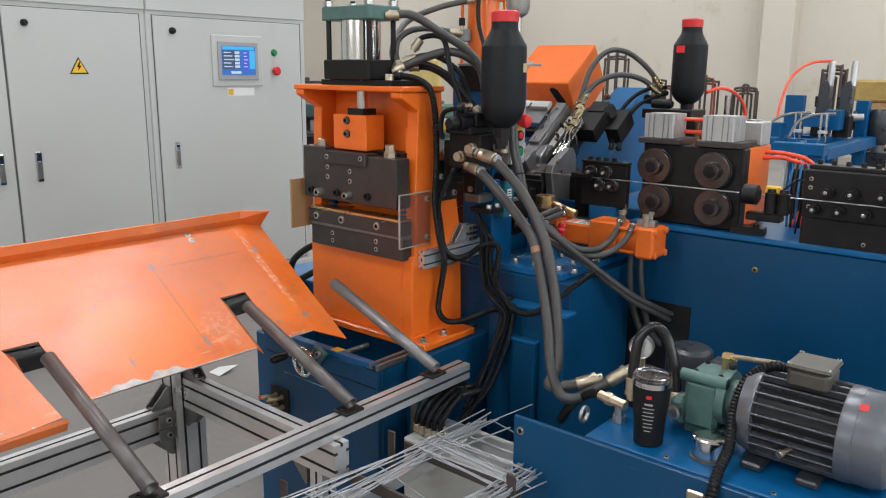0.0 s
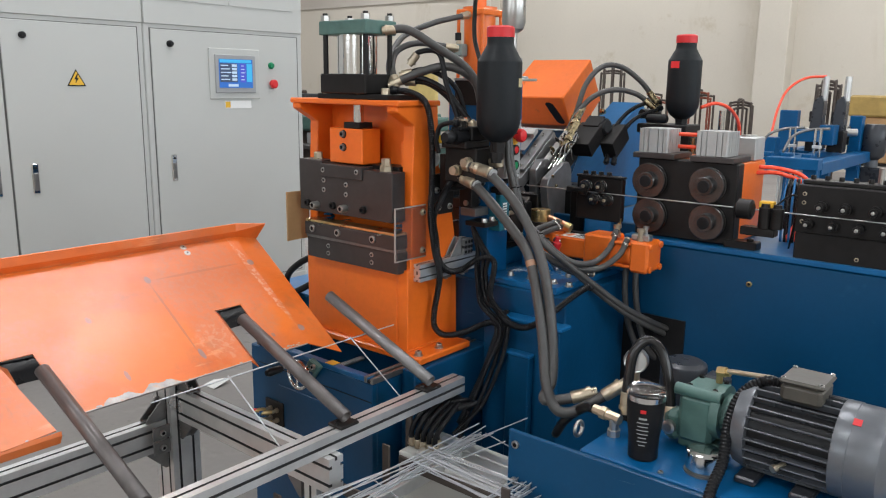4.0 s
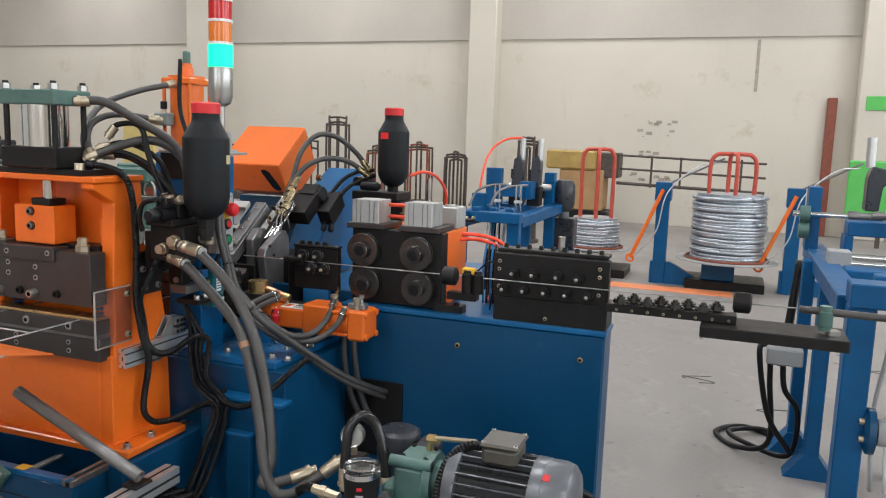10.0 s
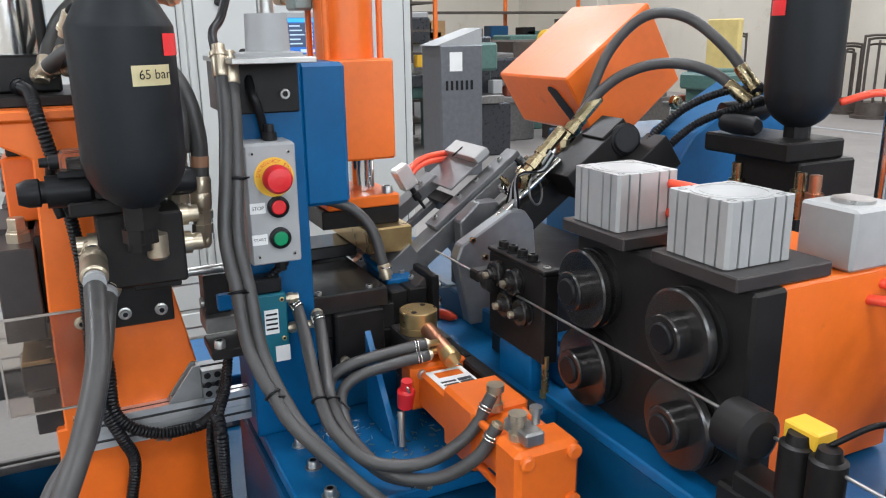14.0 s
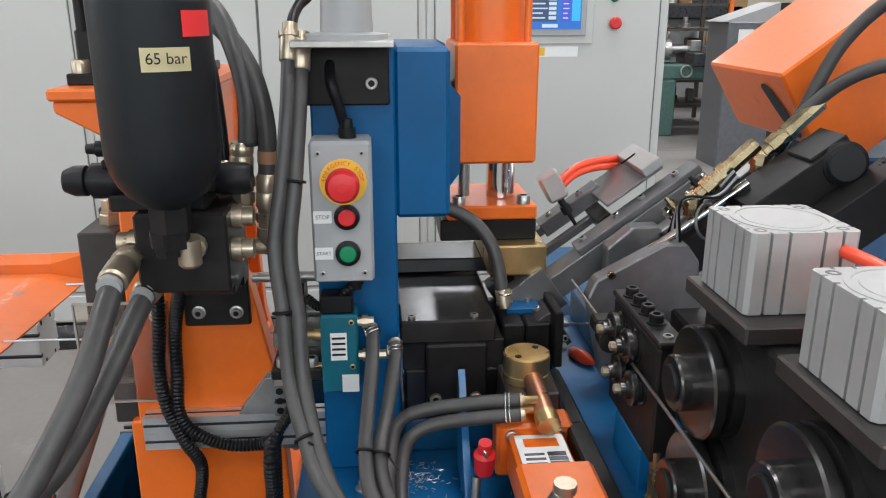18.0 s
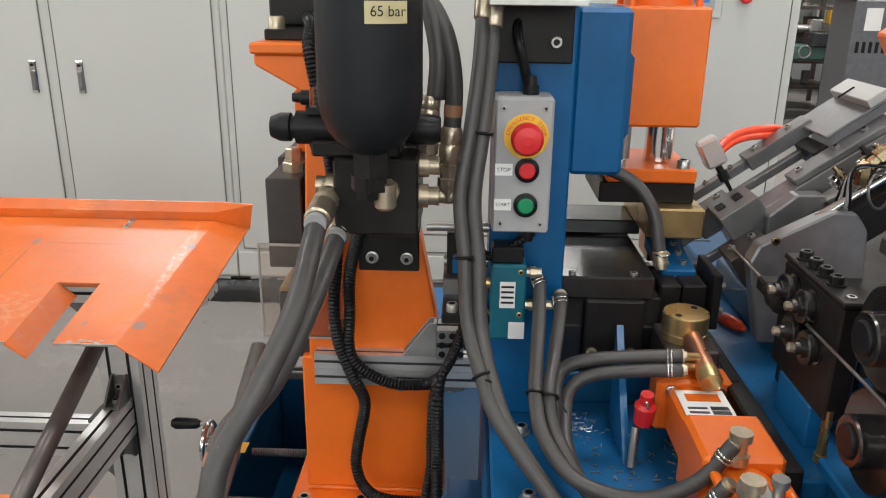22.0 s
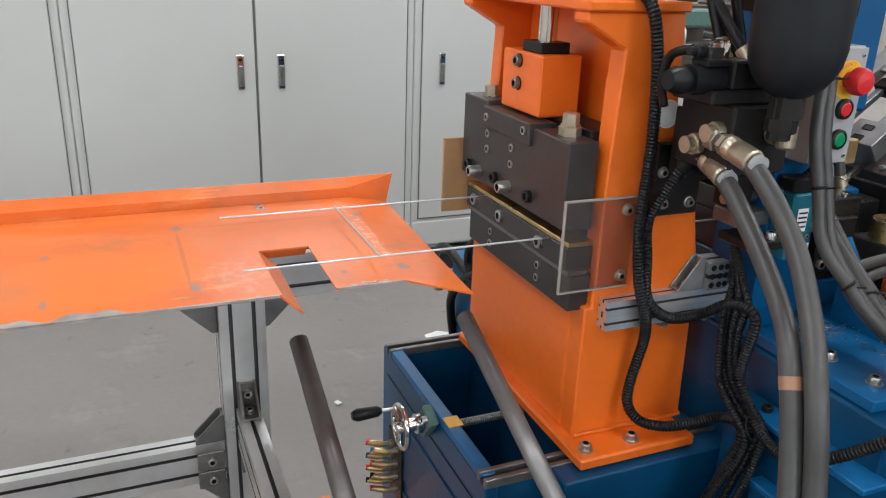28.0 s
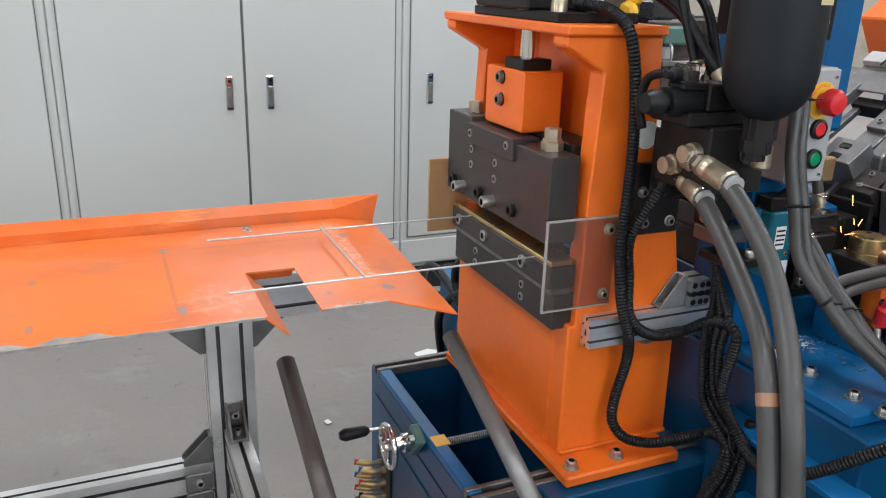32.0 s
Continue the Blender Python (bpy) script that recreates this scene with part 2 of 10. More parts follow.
ACC = mat("accumulator_black", (0.012, 0.014, 0.016), 0.48, var=0.2, scale=10, bump=0.15, spec=0.22)
HOSE = mat("rubber_hose", (0.056, 0.053, 0.051), 0.42, var=0.22, scale=18, bump=0.15, dirt=(0.075, 0.07, 0.065), dirt_amount=0.1)
CABLE = mat("black_cable", (0.008, 0.008, 0.009), 0.36, var=0.2, scale=18, bump=0.05, spec=0.22)
RED = mat("red_plastic", (0.62, 0.018, 0.022), 0.4, var=0.1)
RED_LABEL = mat("red_sticker", (0.85, 0.03, 0.035), 0.45, var=0.06)
RED_HOSE = mat("red_air_hose", (0.90, 0.085, 0.035), 0.3, var=0.08)
GREEN = mat("green_plastic", (0.0, 0.22, 0.085), 0.4, var=0.1)
YELLOW = mat("yellow_paint", (0.80, 0.46, 0.03), 0.45, var=0.12)
ROLL = mat("dark_roll_steel", (0.088, 0.084, 0.082), 0.22, metal=0.85, var=0.25, scale=18, bump=0.06)
GREY_STEEL = mat("machined_grey_steel", (0.21, 0.21, 0.215), 0.36, metal=0.6, var=0.2, scale=16, bump=0.05)
STEEL = mat("bare_steel", (0.46, 0.45, 0.43), 0.32, metal=0.9, var=0.18, scale=22, bump=0.05)
STEEL_DARK = mat("dull_steel", (0.20, 0.195, 0.19), 0.42, metal=0.75, var=0.25, scale=22, bump=0.06)
CHROME = mat("chrome", (0.72, 0.71, 0.69), 0.14, metal=1.0, var=0.06, rvar=0.06, bump=0.0)
NICKEL = mat("nickel_fitting", (0.50, 0.425, 0.315), 0.32, metal=0.8, var=0.2, scale=40, bump=0.03)
BRASS = mat("brass", (0.60, 0.43, 0.20), 0.3, metal=0.9, var=0.2, scale=18, bump=0.05)
ZINC = mat("yellow_zinc_fitting", (0.34, 0.275, 0.165), 0.26, metal=1.0, var=0.25, scale=40, bump=0.03)
COPPER = mat("copper", (0.62, 0.30, 0.18), 0.3, metal=0.9, var=0.22, scale=18, bump=0.05)
ALU = mat("aluminium_profile", (0.68, 0.68, 0.67), 0.33, metal=0.75, var=0.10, scale=12, bump=0.04)
ALU_CYL = mat("anodised_cylinder", (0.46, 0.46, 0.45), 0.45, metal=0.45, var=0.10, scale=12, bump=0.05)
# darkened aluminium: shade of the grooves put into the colour
ALU_DARK = mat("profile_slot_shade", (0.09, 0.09, 0.09), 0.5, metal=0.5)
ALU_CAST = mat("cast_aluminium", (0.30, 0.30, 0.295), 0.42, metal=0.6, var=0.2, scale=22, bump=0.1)
VALVE_GREY = mat("grey_green_valve", (0.21, 0.25, 0.235), 0.45, metal=0.3, var=0.15, scale=25, bump=0.12)
# same steel as PIPE, lightened for the pipe that catches more light
PIPE_LIT = mat("lit_grey_pipe", (0.24, 0.225, 0.22), 0.36, metal=0.5, var=0.22, scale=16, bump=0.06)
PIPE = mat("grey_brown_pipe", (0.13, 0.115, 0.11), 0.38, metal=0.5, var=0.25, scale=16, bump=0.06)
CAB = mat("cabinet_paint", (0.505, 0.51, 0.485), 0.42, var=0.03, scale=2.0, fine=220, bump=0.05, rvar=0.05)
CAB_DARK = mat("cabinet_gap", (0.13, 0.13, 0.12), 0.6)
PLINTH = mat("black_film", (0.012, 0.012, 0.013), 0.28, var=0.3, scale=5, bump=0.6)
CONCRETE = mat("concrete", (0.255, 0.236, 0.222), 0.55, var=0.12, scale=1.6, fine=40, bump=0.10, dirt=(0.20, 0.185, 0.17), dirt_amount=0.35, rvar=0.15)
WALL = mat("cream_wall", (0.62, 0.575, 0.495), 0.75, var=0.05, scale=0.6, fine=24, bump=0.12, dirt=(0.52, 0.46, 0.36), dirt_amount=0.12)
WALL_GREY = mat("grey_wall_band", (0.50, 0.46, 0.405), 0.78, var=0.08, scale=0.7, fine=24, bump=0.10)
CEIL = mat("ceiling_paint", (0.62, 0.62, 0.60), 0.8, var=0.05, scale=0.6)
FLOOR_ORANGE = mat("floor_marking", (0.78, 0.25, 0.10), 0.5, var=0.12, scale=6, dirt=(0.45, 0.25, 0.15), dirt_amount=0.15)
WIRE = mat("galvanised_wire", (0.50, 0.51, 0.53), 0.36, metal=0.5, var=0.15, scale=30, piece=0.15)
COIL = mat("wire_coil", (0.46, 0.50, 0.55), 0.34, metal=0.75, var=0.22, scale=30, bump=0.2)
RED_TUBE = mat("red_primed_tube", (0.50, 0.075, 0.045), 0.5, var=0.2, scale=14, bump=0.1)
RUST = mat("red_brown_steel", (0.22, 0.055, 0.03), 0.5, var=0.25, scale=14, bump=0.1)
RACK = mat("dark_rack_steel", (0.085, 0.068, 0.058), 0.5, metal=0.4, var=0.3, scale=14)
MOTOR_BOX = mat("motor_box_paint", (0.075, 0.068, 0.056), 0.42, metal=0.1, var=0.14, scale=20, bump=0.1)
MOTOR = mat("motor_grey", (0.040, 0.043, 0.050), 0.30, metal=0.3, var=0.14, scale=20, bump=0.12)
MOTOR_END = mat("motor_end_grey", (0.135, 0.142, 0.155), 0.34, metal=0.3, var=0.14, scale=20, bump=0.10)
BOXGREY = mat("grey_plastic", (0.34, 0.345, 0.345), 0.45, var=0.05, scale=20)
WHITE = mat("white_label", (0.78, 0.78, 0.76), 0.5, var=0.05)
COPPER_TAPE = mat("brown_tape", (0.34, 0.175, 0.10), 0.4, var=0.15)
TAPE = mat("tan_tape", (0.58, 0.50, 0.28), 0.55, var=0.12)
GREEN_PAINT = mat("bright_green_paint", (0.10, 0.50, 0.10), 0.5, var=0.1)
CARD = mat("brown_cardboard", (0.40, 0.24, 0.11), 0.7, var=0.15)
ACRYL = clear("clear_acrylic", (0.84, 0.75, 0.68), 0.04, 0.035)
# pale tone painted for the brightness of polished acrylic edges
EDGE = mat("acrylic_edge_glint", (0.33, 0.29, 0.26), 0.5, var=0.15, scale=60)
SCREEN = glow("screen_blue", (0.03, 0.17, 0.60), 0.5)
SCREEN_PALE = glow("screen_pale", (0.55, 0.70, 0.85), 0.55)
SCREEN_DARK = glow("screen_dark", (0.05, 0.08, 0.16), 0.5)
SCREEN_VIOLET = glow("screen_violet", (0.08, 0.10, 0.65), 0.5)
SCREEN_CYAN = glow("screen_cyan", (0.05, 0.45, 0.80), 0.6)
LAMP_GREEN = glow("green_lamp", (0.0, 1.0, 0.36), 1.8)
LAMP_PANEL = glow("lamp_panel", (1.0, 0.97, 0.92), 2.0)
SPARK = glow("spark", (1.0, 0.36, 0.09), 9.0)

scuff_paint(CONCRETE, ((0.8, (1, 1, 1), 0.50, 0.72, (0.165, 0.15, 0.14), 0.6), (3.5, (1, 1, 1), 0.56, 0.70, (0.36, 0.34, 0.32), 0.45), (11, (1, 1, 1), 0.64, 0.70, (0.10, 0.095, 0.09), 0.6), (5, (1, 0.06, 1), 0.64, 0.68, (0.15, 0.14, 0.135), 0.5), (60, (1, 1, 1), 0.68, 0.72, (0.42, 0.40, 0.37), 0.6)))
scuff_paint(WALL, ((1.6, (1, 1, 0.25), 0.58, 0.75, (0.50, 0.44, 0.35), 0.5), (7, (1, 1, 1), 0.68, 0.74, (0.42, 0.37, 0.31), 0.5)))
scuff_paint(ORANGE, ((14, (1, 1, 1), 0.66, 0.73, (0.45, 0.11, 0.03), 0.4), (60, (1, 1, 0.2), 0.69, 0.73, (0.30, 0.12, 0.06), 0.4)))
scuff_paint(BLUE, ((10, (1, 1, 1), 0.64, 0.74, (0.012, 0.085, 0.18), 0.6), (45, (0.25, 1, 1), 0.69, 0.73, (0.16, 0.24, 0.30), 0.4)))
scuff_paint(HOSE, ((30, (1, 1, 1), 0.60, 0.72, (0.085, 0.08, 0.075), 0.6), (90, (1, 1, 0.3), 0.66, 0.72, (0.16, 0.15, 0.14), 0.4)))


# ---- building blocks ----
def box(bm, x0, x1, y0, y1, z0, z1, bev=0.0015, turn=None):
    """A box with softened edges; turn: a matrix about its centre."""
    t = bmesh.new()
    bmesh.ops.create_cube(t, size=1)
    c = Vector(((x0 + x1) / 2, (y0 + y1) / 2, (z0 + z1) / 2))
    sx, sy, sz = abs(x1 - x0), abs(y1 - y0), abs(z1 - z0)
    for v in t.verts:
        v.co = Vector((v.co.x * sx, v.co.y * sy, v.co.z * sz))
    if bev > 0:
        bmesh.ops.bevel(t, geom=list(t.edges), offset=min(bev, 0.45 * min(sx, sy, sz)), segments=1, affect="EDGES")
    m = Matrix.Translation(c) @ (turn or Matrix())
    add(bm, t, m)
    return bm


def add(bm, t, m=None):
    """Adds the small bmesh t to bm."""
    if m is not None:
        bmesh.ops.transform(t, matrix=m, verts=t.verts)
    idx = {}
    for v in t.verts:
        idx[v] = bm.verts.new(v.co)
    for e in t.edges:
        if not e.smooth:
            bm.edges.new((idx[e.verts[0]], idx[e.verts[1]])).smooth = False
    for f in t.faces:
        try:
            g = bm.faces.new([idx[v] for v in f.verts])
            g.smooth = f.smooth
        except ValueError:
            pass
    t.free()


def sharp_ring(bm, ring):
    """Keeps the edge loop through these corners crisp under smooth shading."""
    for k in range(len(ring)):
        e = bm.edges.get((ring[k], ring[(k + 1) % len(ring)]))
        if e:
            e.smooth = False


def cyl(bm, a, b, r, r2=None, seg=20, caps=True):
    """A round bar from a to b, its ends cut sharp."""
    a, b = Vector(a), Vector(b)
    r2 = r if r2 is None else r2
    q = (b - a).to_track_quat("Z", "Y").to_matrix()
    ring = []
    for p, rad in ((a, r), (b, r2)):
        ring.append([bm.verts.new(p + q @ Vector((rad * math.cos(k * math.tau / seg), rad * math.sin(k * math.tau / seg), 0))) for k in range(seg)])
    for k in range(seg):
        f = bm.faces.new((ring[0][k], ring[0][(k + 1) % seg], ring[1][(k + 1) % seg], ring[1][k]))
        f.smooth = seg > 6
    if caps:
        bm.faces.new(ring[0][::-1])
        bm.faces.new(ring[1])
        sharp_ring(bm, ring[0])
        sharp_ring(bm, ring[1])
    return bm


def lathe(bm, a, axis, prof, seg=28):
    """A turned shape: prof is (distance along axis, radius); corners of the outline stay sharp."""
    a, axis = Vector(a), Vector(axis).normalized()
    q = axis.to_track_quat("Z", "Y").to_matrix()
    rings, dirs = [], []
    for h, r in prof:
        rings.append([bm.verts.new(a + q @ Vector((max(r, 1e-4) * math.cos(k * math.tau / seg), max(r, 1e-4) * math.sin(k * math.tau / seg), h))) for k in range(seg)])
    for i in range(len(rings) - 1):
        d = Vector((prof[i + 1][0] - prof[i][0], prof[i + 1][1] - prof[i][1]))
        dirs.append(d.normalized() if d.length > 1e-7 else Vector((1, 0)))
        for k in range(seg):
            f = bm.faces.new((rings[i][k], rings[i][(k + 1) % seg], rings[i + 1][(k + 1) % seg], rings[i + 1][k]))
            f.smooth = seg > 8
    bm.faces.new(rings[0][::-1])
    bm.faces.new(rings[-1])
    for i in range(len(rings)):
        if i in (0, len(rings) - 1) or dirs[i - 1].dot(dirs[i]) < 0.82:
            sharp_ring(bm, rings[i])
    return bm


def smooth_path(pts, step=8):
    P = [Vector(p) for p in pts]
    P = [P[0] * 2 - P[1]] + P + [P[-1] * 2 - P[-2]]
    out = []
    for i in range(1, len(P) - 2):
        for k in range(step):
            t = k / step
            a, b, c, d = P[i - 1], P[i], P[i + 1], P[i + 2]
            out.append(0.5 * ((2 * b) + (c - a) * t + (2 * a - 5 * b + 4 * c - d) * t * t + (3 * b - 3 * c + d - a) * t ** 3))
    out.append(P[-2])
    return out


def sweep(bm, pts, r, seg=10, step=8, ribs=0.0, smooth=True):
    """A hose or bent rod through the points; ribs: pitch of corrugation in metres."""
    path = smooth_path(pts, step) if smooth else [Vector(p) for p in pts]
    if ribs > 0:
        dense, out = [], 0.0
        total = sum((path[i + 1] - path[i]).length for i in range(len(path) - 1))
        n = max(4, int(total / ribs * 2))
        lens = [0.0]
        for i in range(len(path) - 1):
            lens.append(lens[-1] + (path[i + 1] - path[i]).length)
        j = 0
        for k in range(n + 1):
            s = total * k / n
            while j < len(path) - 2 and lens[j + 1] < s:
                j += 1
            u = (s - lens[j]) / max(1e-9, lens[j + 1] - lens[j])
            dense.append(path[j].lerp(path[j + 1], u))
        path = dense
    rings, up = [], None
    for i, p in enumerate(path):
        d = (path[min(i + 1, len(path) - 1)] - path[max(i - 1, 0)]).normalized()
        if up is None:
            up = d.orthogonal().normalized()
        up = (up - d * up.dot(d))
        up = up.normalized() if up.length > 1e-6 else d.orthogonal().normalized()
        side = d.cross(up)
        rad = r * (1.0 if ribs <= 0 else (1.05 if i % 2 else 0.88))
        rings.append([bm.verts.new(p + (up * math.cos(k * math.tau / seg) + side * math.sin(k * math.tau / seg)) * rad) for k in range(seg)])
    for i in range(len(rings) - 1):
        for k in range(seg):
            f = bm.faces.new((rings[i][k], rings[i][(k + 1) % seg], rings[i + 1][(k + 1) % seg], rings[i + 1][k]))
            f.smooth = True
    bm.faces.new(rings[0][::-1])
    bm.faces.new(rings[-1])
    if ribs > 0:
        for ring in rings:
            sharp_ring(bm, ring)
    return bm


def prism(bm, outline, axis, a, b, bev=0.0):
    """An outline of (u, v) pushed along an axis from a to b: 'x' takes (y, z), 'y' takes (x, z), 'z' takes (x, y)."""
    t = bmesh.new()

    def at(u, v, w):
        return {"x": (w, u, v), "y": (u, w, v), "z": (u, v, w)}[axis]
    lo = [t.verts.new(at(u, v, a)) for u, v in outline]
    hi = [t.verts.new(at(u, v, b)) for u, v in outline]
    n = len(outline)
    t.faces.new(lo[::-1])
    t.faces.new(hi)
    for k in range(n):
        t.faces.new((lo[k], lo[(k + 1) % n], hi[(k + 1) % n], hi[k]))
    bmesh.ops.recalc_face_normals(t, faces=t.faces)
    if bev > 0:
        bmesh.ops.bevel(t, geom=list(t.edges), offset=bev, segments=1, affect="EDGES")
    add(bm, t)
    return bm


def thing(name, label, category, at=(0, 0, 0), group="", kind=""):
    ob = new(name)
    ob.empty_display_size = 0.05
    ob.location = at
    ob["base"] = list(at)
    return tagged(ob, label, category, group, kind)


def base_of(ob):
    while ob.parent is not None:
        ob = ob.parent
    return Vector(ob.location)


def part(name, bm, material, parent, label=""):
    """Links a bmesh, built in the place's metres, as one mesh under a thing or a part."""
    off = base_of(parent)
    for v in bm.verts:
        v.co -= off
    me = bpy.data.meshes.new(name)
    bm.normal_update()
    bm.to_mesh(me)
    bm.free()
    me.materials.append(material)
    ob = new(name, me)
    ob.parent = parent
    if label:
        ob["label"] = label
    return ob


def whole(name, bm, material, label, category, group="", kind=""):
    """A thing that is one mesh, with its origin at its base."""
    lo = Vector([min(v.co[k] for v in bm.verts) for k in range(3)])
    hi = Vector([max(v.co[k] for v in bm.verts) for k in range(3)])
    at = Vector(((lo.x + hi.x) / 2, (lo.y + hi.y) / 2, lo.z))
    for v in bm.verts:
        v.co -= at
    me = bpy.data.meshes.new(name)
    bm.normal_update()
    bm.to_mesh(me)
    bm.free()
    me.materials.append(material)
    ob = new(name, me)
    ob.location = at
    return tagged(ob, label, category, group, kind)


def B():
    return bmesh.new()


SHARED = {}


def bolt(parent, p, axis, r=0.006, h=0.007, material=None):
    """A socket-head screw, its head standing h out of the surface along the axis; all alike share one mesh."""
    material = material or STEEL
    key = (round(r, 4), round(h, 4), material.name)
    if key not in SHARED:
        bm = B()
        lathe(bm, (0, 0, 0), (0, 0, 1), [(-0.001, r), (h * 0.85, r), (h, r * 0.88), (h, r * 0.55), (h * 0.45, r * 0.5)], seg=12)
        # faces inside the socket are coloured black for the shade there
        for f in bm.faces:
            c = f.calc_center_median()
            if math.hypot(c.x, c.y) < r * 0.535 and c.z > 0.0:
                f.material_index = 1
        me = bpy.data.meshes.new("bolt")
        bm.to_mesh(me)
        bm.free()
        me.materials.append(material)
        me.materials.append(BLACK)
        SHARED[key] = me
    ob = new("bolt", SHARED[key])
    ob.parent = parent
    ob.matrix_local = Matrix.Translation(Vector(p) - base_of(parent)) @ Vector(axis).to_track_quat("Z", "Y").to_matrix().to_4x4()
    return ob


def hose_thing(name, pts, r, material, label, category="hose", ribs=0.0, ends=None, group="", seg=10, fit=None):
    """A hose with an optional pressed fitting at each end: ends gives (length, radius) for start and end."""
    at = tuple(pts[0])
    t = thing(name, label, category, at, group)
    part("tube", sweep(B(), pts, r, seg, 8, ribs), material, t)
    for k, e in enumerate(ends or ()):
        if not e:
            continue
        path = smooth_path(pts)
        p, q = (path[0], path[1]) if k == 0 else (path[-1], path[-2])
        d = (q - p).normalized()
        ln, rad = e
        bm = lathe(B(), p - d * ln * 0.35, d, [(0, rad * 0.8), (ln * 0.3, rad * 0.8), (ln * 0.3, rad * 1.15), (ln * 0.5, rad * 1.15), (ln * 0.5, rad), (ln * 1.3, rad), (ln * 1.35, rad * 0.9)], seg=14)
        part("fitting", bm, fit or NICKEL, t)
    return t


# ---- the hall ----
def hall():
    tagged(whole("floor", box(B(), -24, 9, -8, 16.3, -0.2, 0, 0), CONCRETE, "worn grey concrete factory floor", "floor"), kind="structure")
    tagged(whole("wall_back", box(B(), -24, 2.6, 16.0, 16.25, 0, 3.6, 0), WALL, "cream painted hall wall with stains", "wall"), kind="structure")
    tagged(whole("wall_back_upper", box(B(), -24, 2.6, 15.96, 16.25, 3.6, 7.0, 0), WALL_GREY, "greyer upper band of the hall wall", "wall"), kind="structure")
    tagged(whole("wall_back_east", box(B(), 2.6, 9, 16.1, 16.3, 0, 7.0, 0), WALL_GREY, "darker tan end wall of the hall", "wall"), kind="structure")
    tagged(whole("wall_west", box(B(), -24.2, -24, -8, 16.3, 0, 7.0, 0), WALL, "cream painted side wall", "wall"), kind="structure")
    n = 0
    for low, high, cuts, east in ((-8.0, 16.3, EAST_FILL_WINDOWS, True), (-24.0, 9.0, SOUTH_FILL_WINDOWS, False)):
        key = "east" if east else "south"

        def slab(nm, a, b, z0, z1, d0, d1, m, label, cat):
            bm = box(B(), d0, d1, a, b, z0, z1, 0) if east else box(B(), a, b, -d1 + 1.0, -d0 + 1.0, z0, z1, 0)
            return tagged(whole(nm, bm, m, label, cat), kind="structure")
        slab("wall_%s_lower" % key, low, high, 0, 2.3, 9.0, 9.2, WALL, "cream painted hall wall", "wall")
        slab("wall_%s_upper" % key, low, high, 5.1, 7.0, 9.0, 9.2, WALL, "cream painted hall wall", "wall")
        edges = [low] + [v for c in cuts for v in c] + [high]
        for i in range(0, len(edges), 2):
            slab("wall_%s_pier_%d" % (key, i // 2 + 1), edges[i], edges[i + 1], 2.3, 5.1, 9.0, 9.2, WALL, "cream painted wall pier", "wall")
        # bars of the added windows, which stay out of view
        for a, b in cuts:
            n += 1
            for k, (p, q, z0, z1) in enumerate(((a, b, 2.3, 2.36), (a, b, 5.04, 5.1), (a, a + 0.06, 2.36, 5.04), (b - 0.06, b, 2.36, 5.04), ((a + b) / 2 - 0.03, (a + b) / 2 + 0.03, 2.36, 5.04))):
                slab("window_%d_bar_%d" % (n, k + 1), p, q, z0, z1, 9.02, 9.08, BOXGREY, "grey steel bar of an added unseen window", "window")
    tagged(whole("ceiling", box(B(), -24.2, 9.2, -8.2, 16.3, 7.0, 7.2, 0), CEIL, "pale hall ceiling", "ceiling"), kind="structure")
    for k, (x0, x1) in enumerate(((-5.31, -4.73), (1.92, 2.55), (-12.32, -11.6), (-19.75, -19.1))):
        tagged(whole("pillar_%d" % (k + 1), box(B(), x0, x1, 15.6, 16.0, 0, 7.0, 0.02), WALL, "cream concrete pillar against the wall", "pillar"), kind="structure")
    for lx, ly in LAMPS:
        t = thing("ceiling_light", "square high-bay lamp under the ceiling", "lamp", (lx, ly, 6.88), "hall lamps")
        part("housing", box(B(), lx - 0.8, lx + 0.8, ly - 0.8, ly + 0.8, 6.9, 7.0, 0.01), STEEL_DARK, t)
        part("diffuser", box(B(), lx - 0.75, lx + 0.75, ly - 0.75, ly + 0.75, 6.88, 6.905, 0.005), LAMP_PANEL, t)
    # painted strips on the floor
    for n, (x0, x1, y0, y1) in enumerate(((-2.40, -2.31, -3.0, 1.45), (-16, -2.9, -0.84, -0.74), (-1.9, 0.1, 8.75, 9.05), (-2.31, -0.2, -3.1, -3.0))):
        tagged(whole("floor_marking_%d" % (n + 1), box(B(), x0, x1, y0, y1, 0.0, 0.004, 0), FLOOR_ORANGE, "scuffed orange walkway line on the floor", "floor line"), kind="structure")


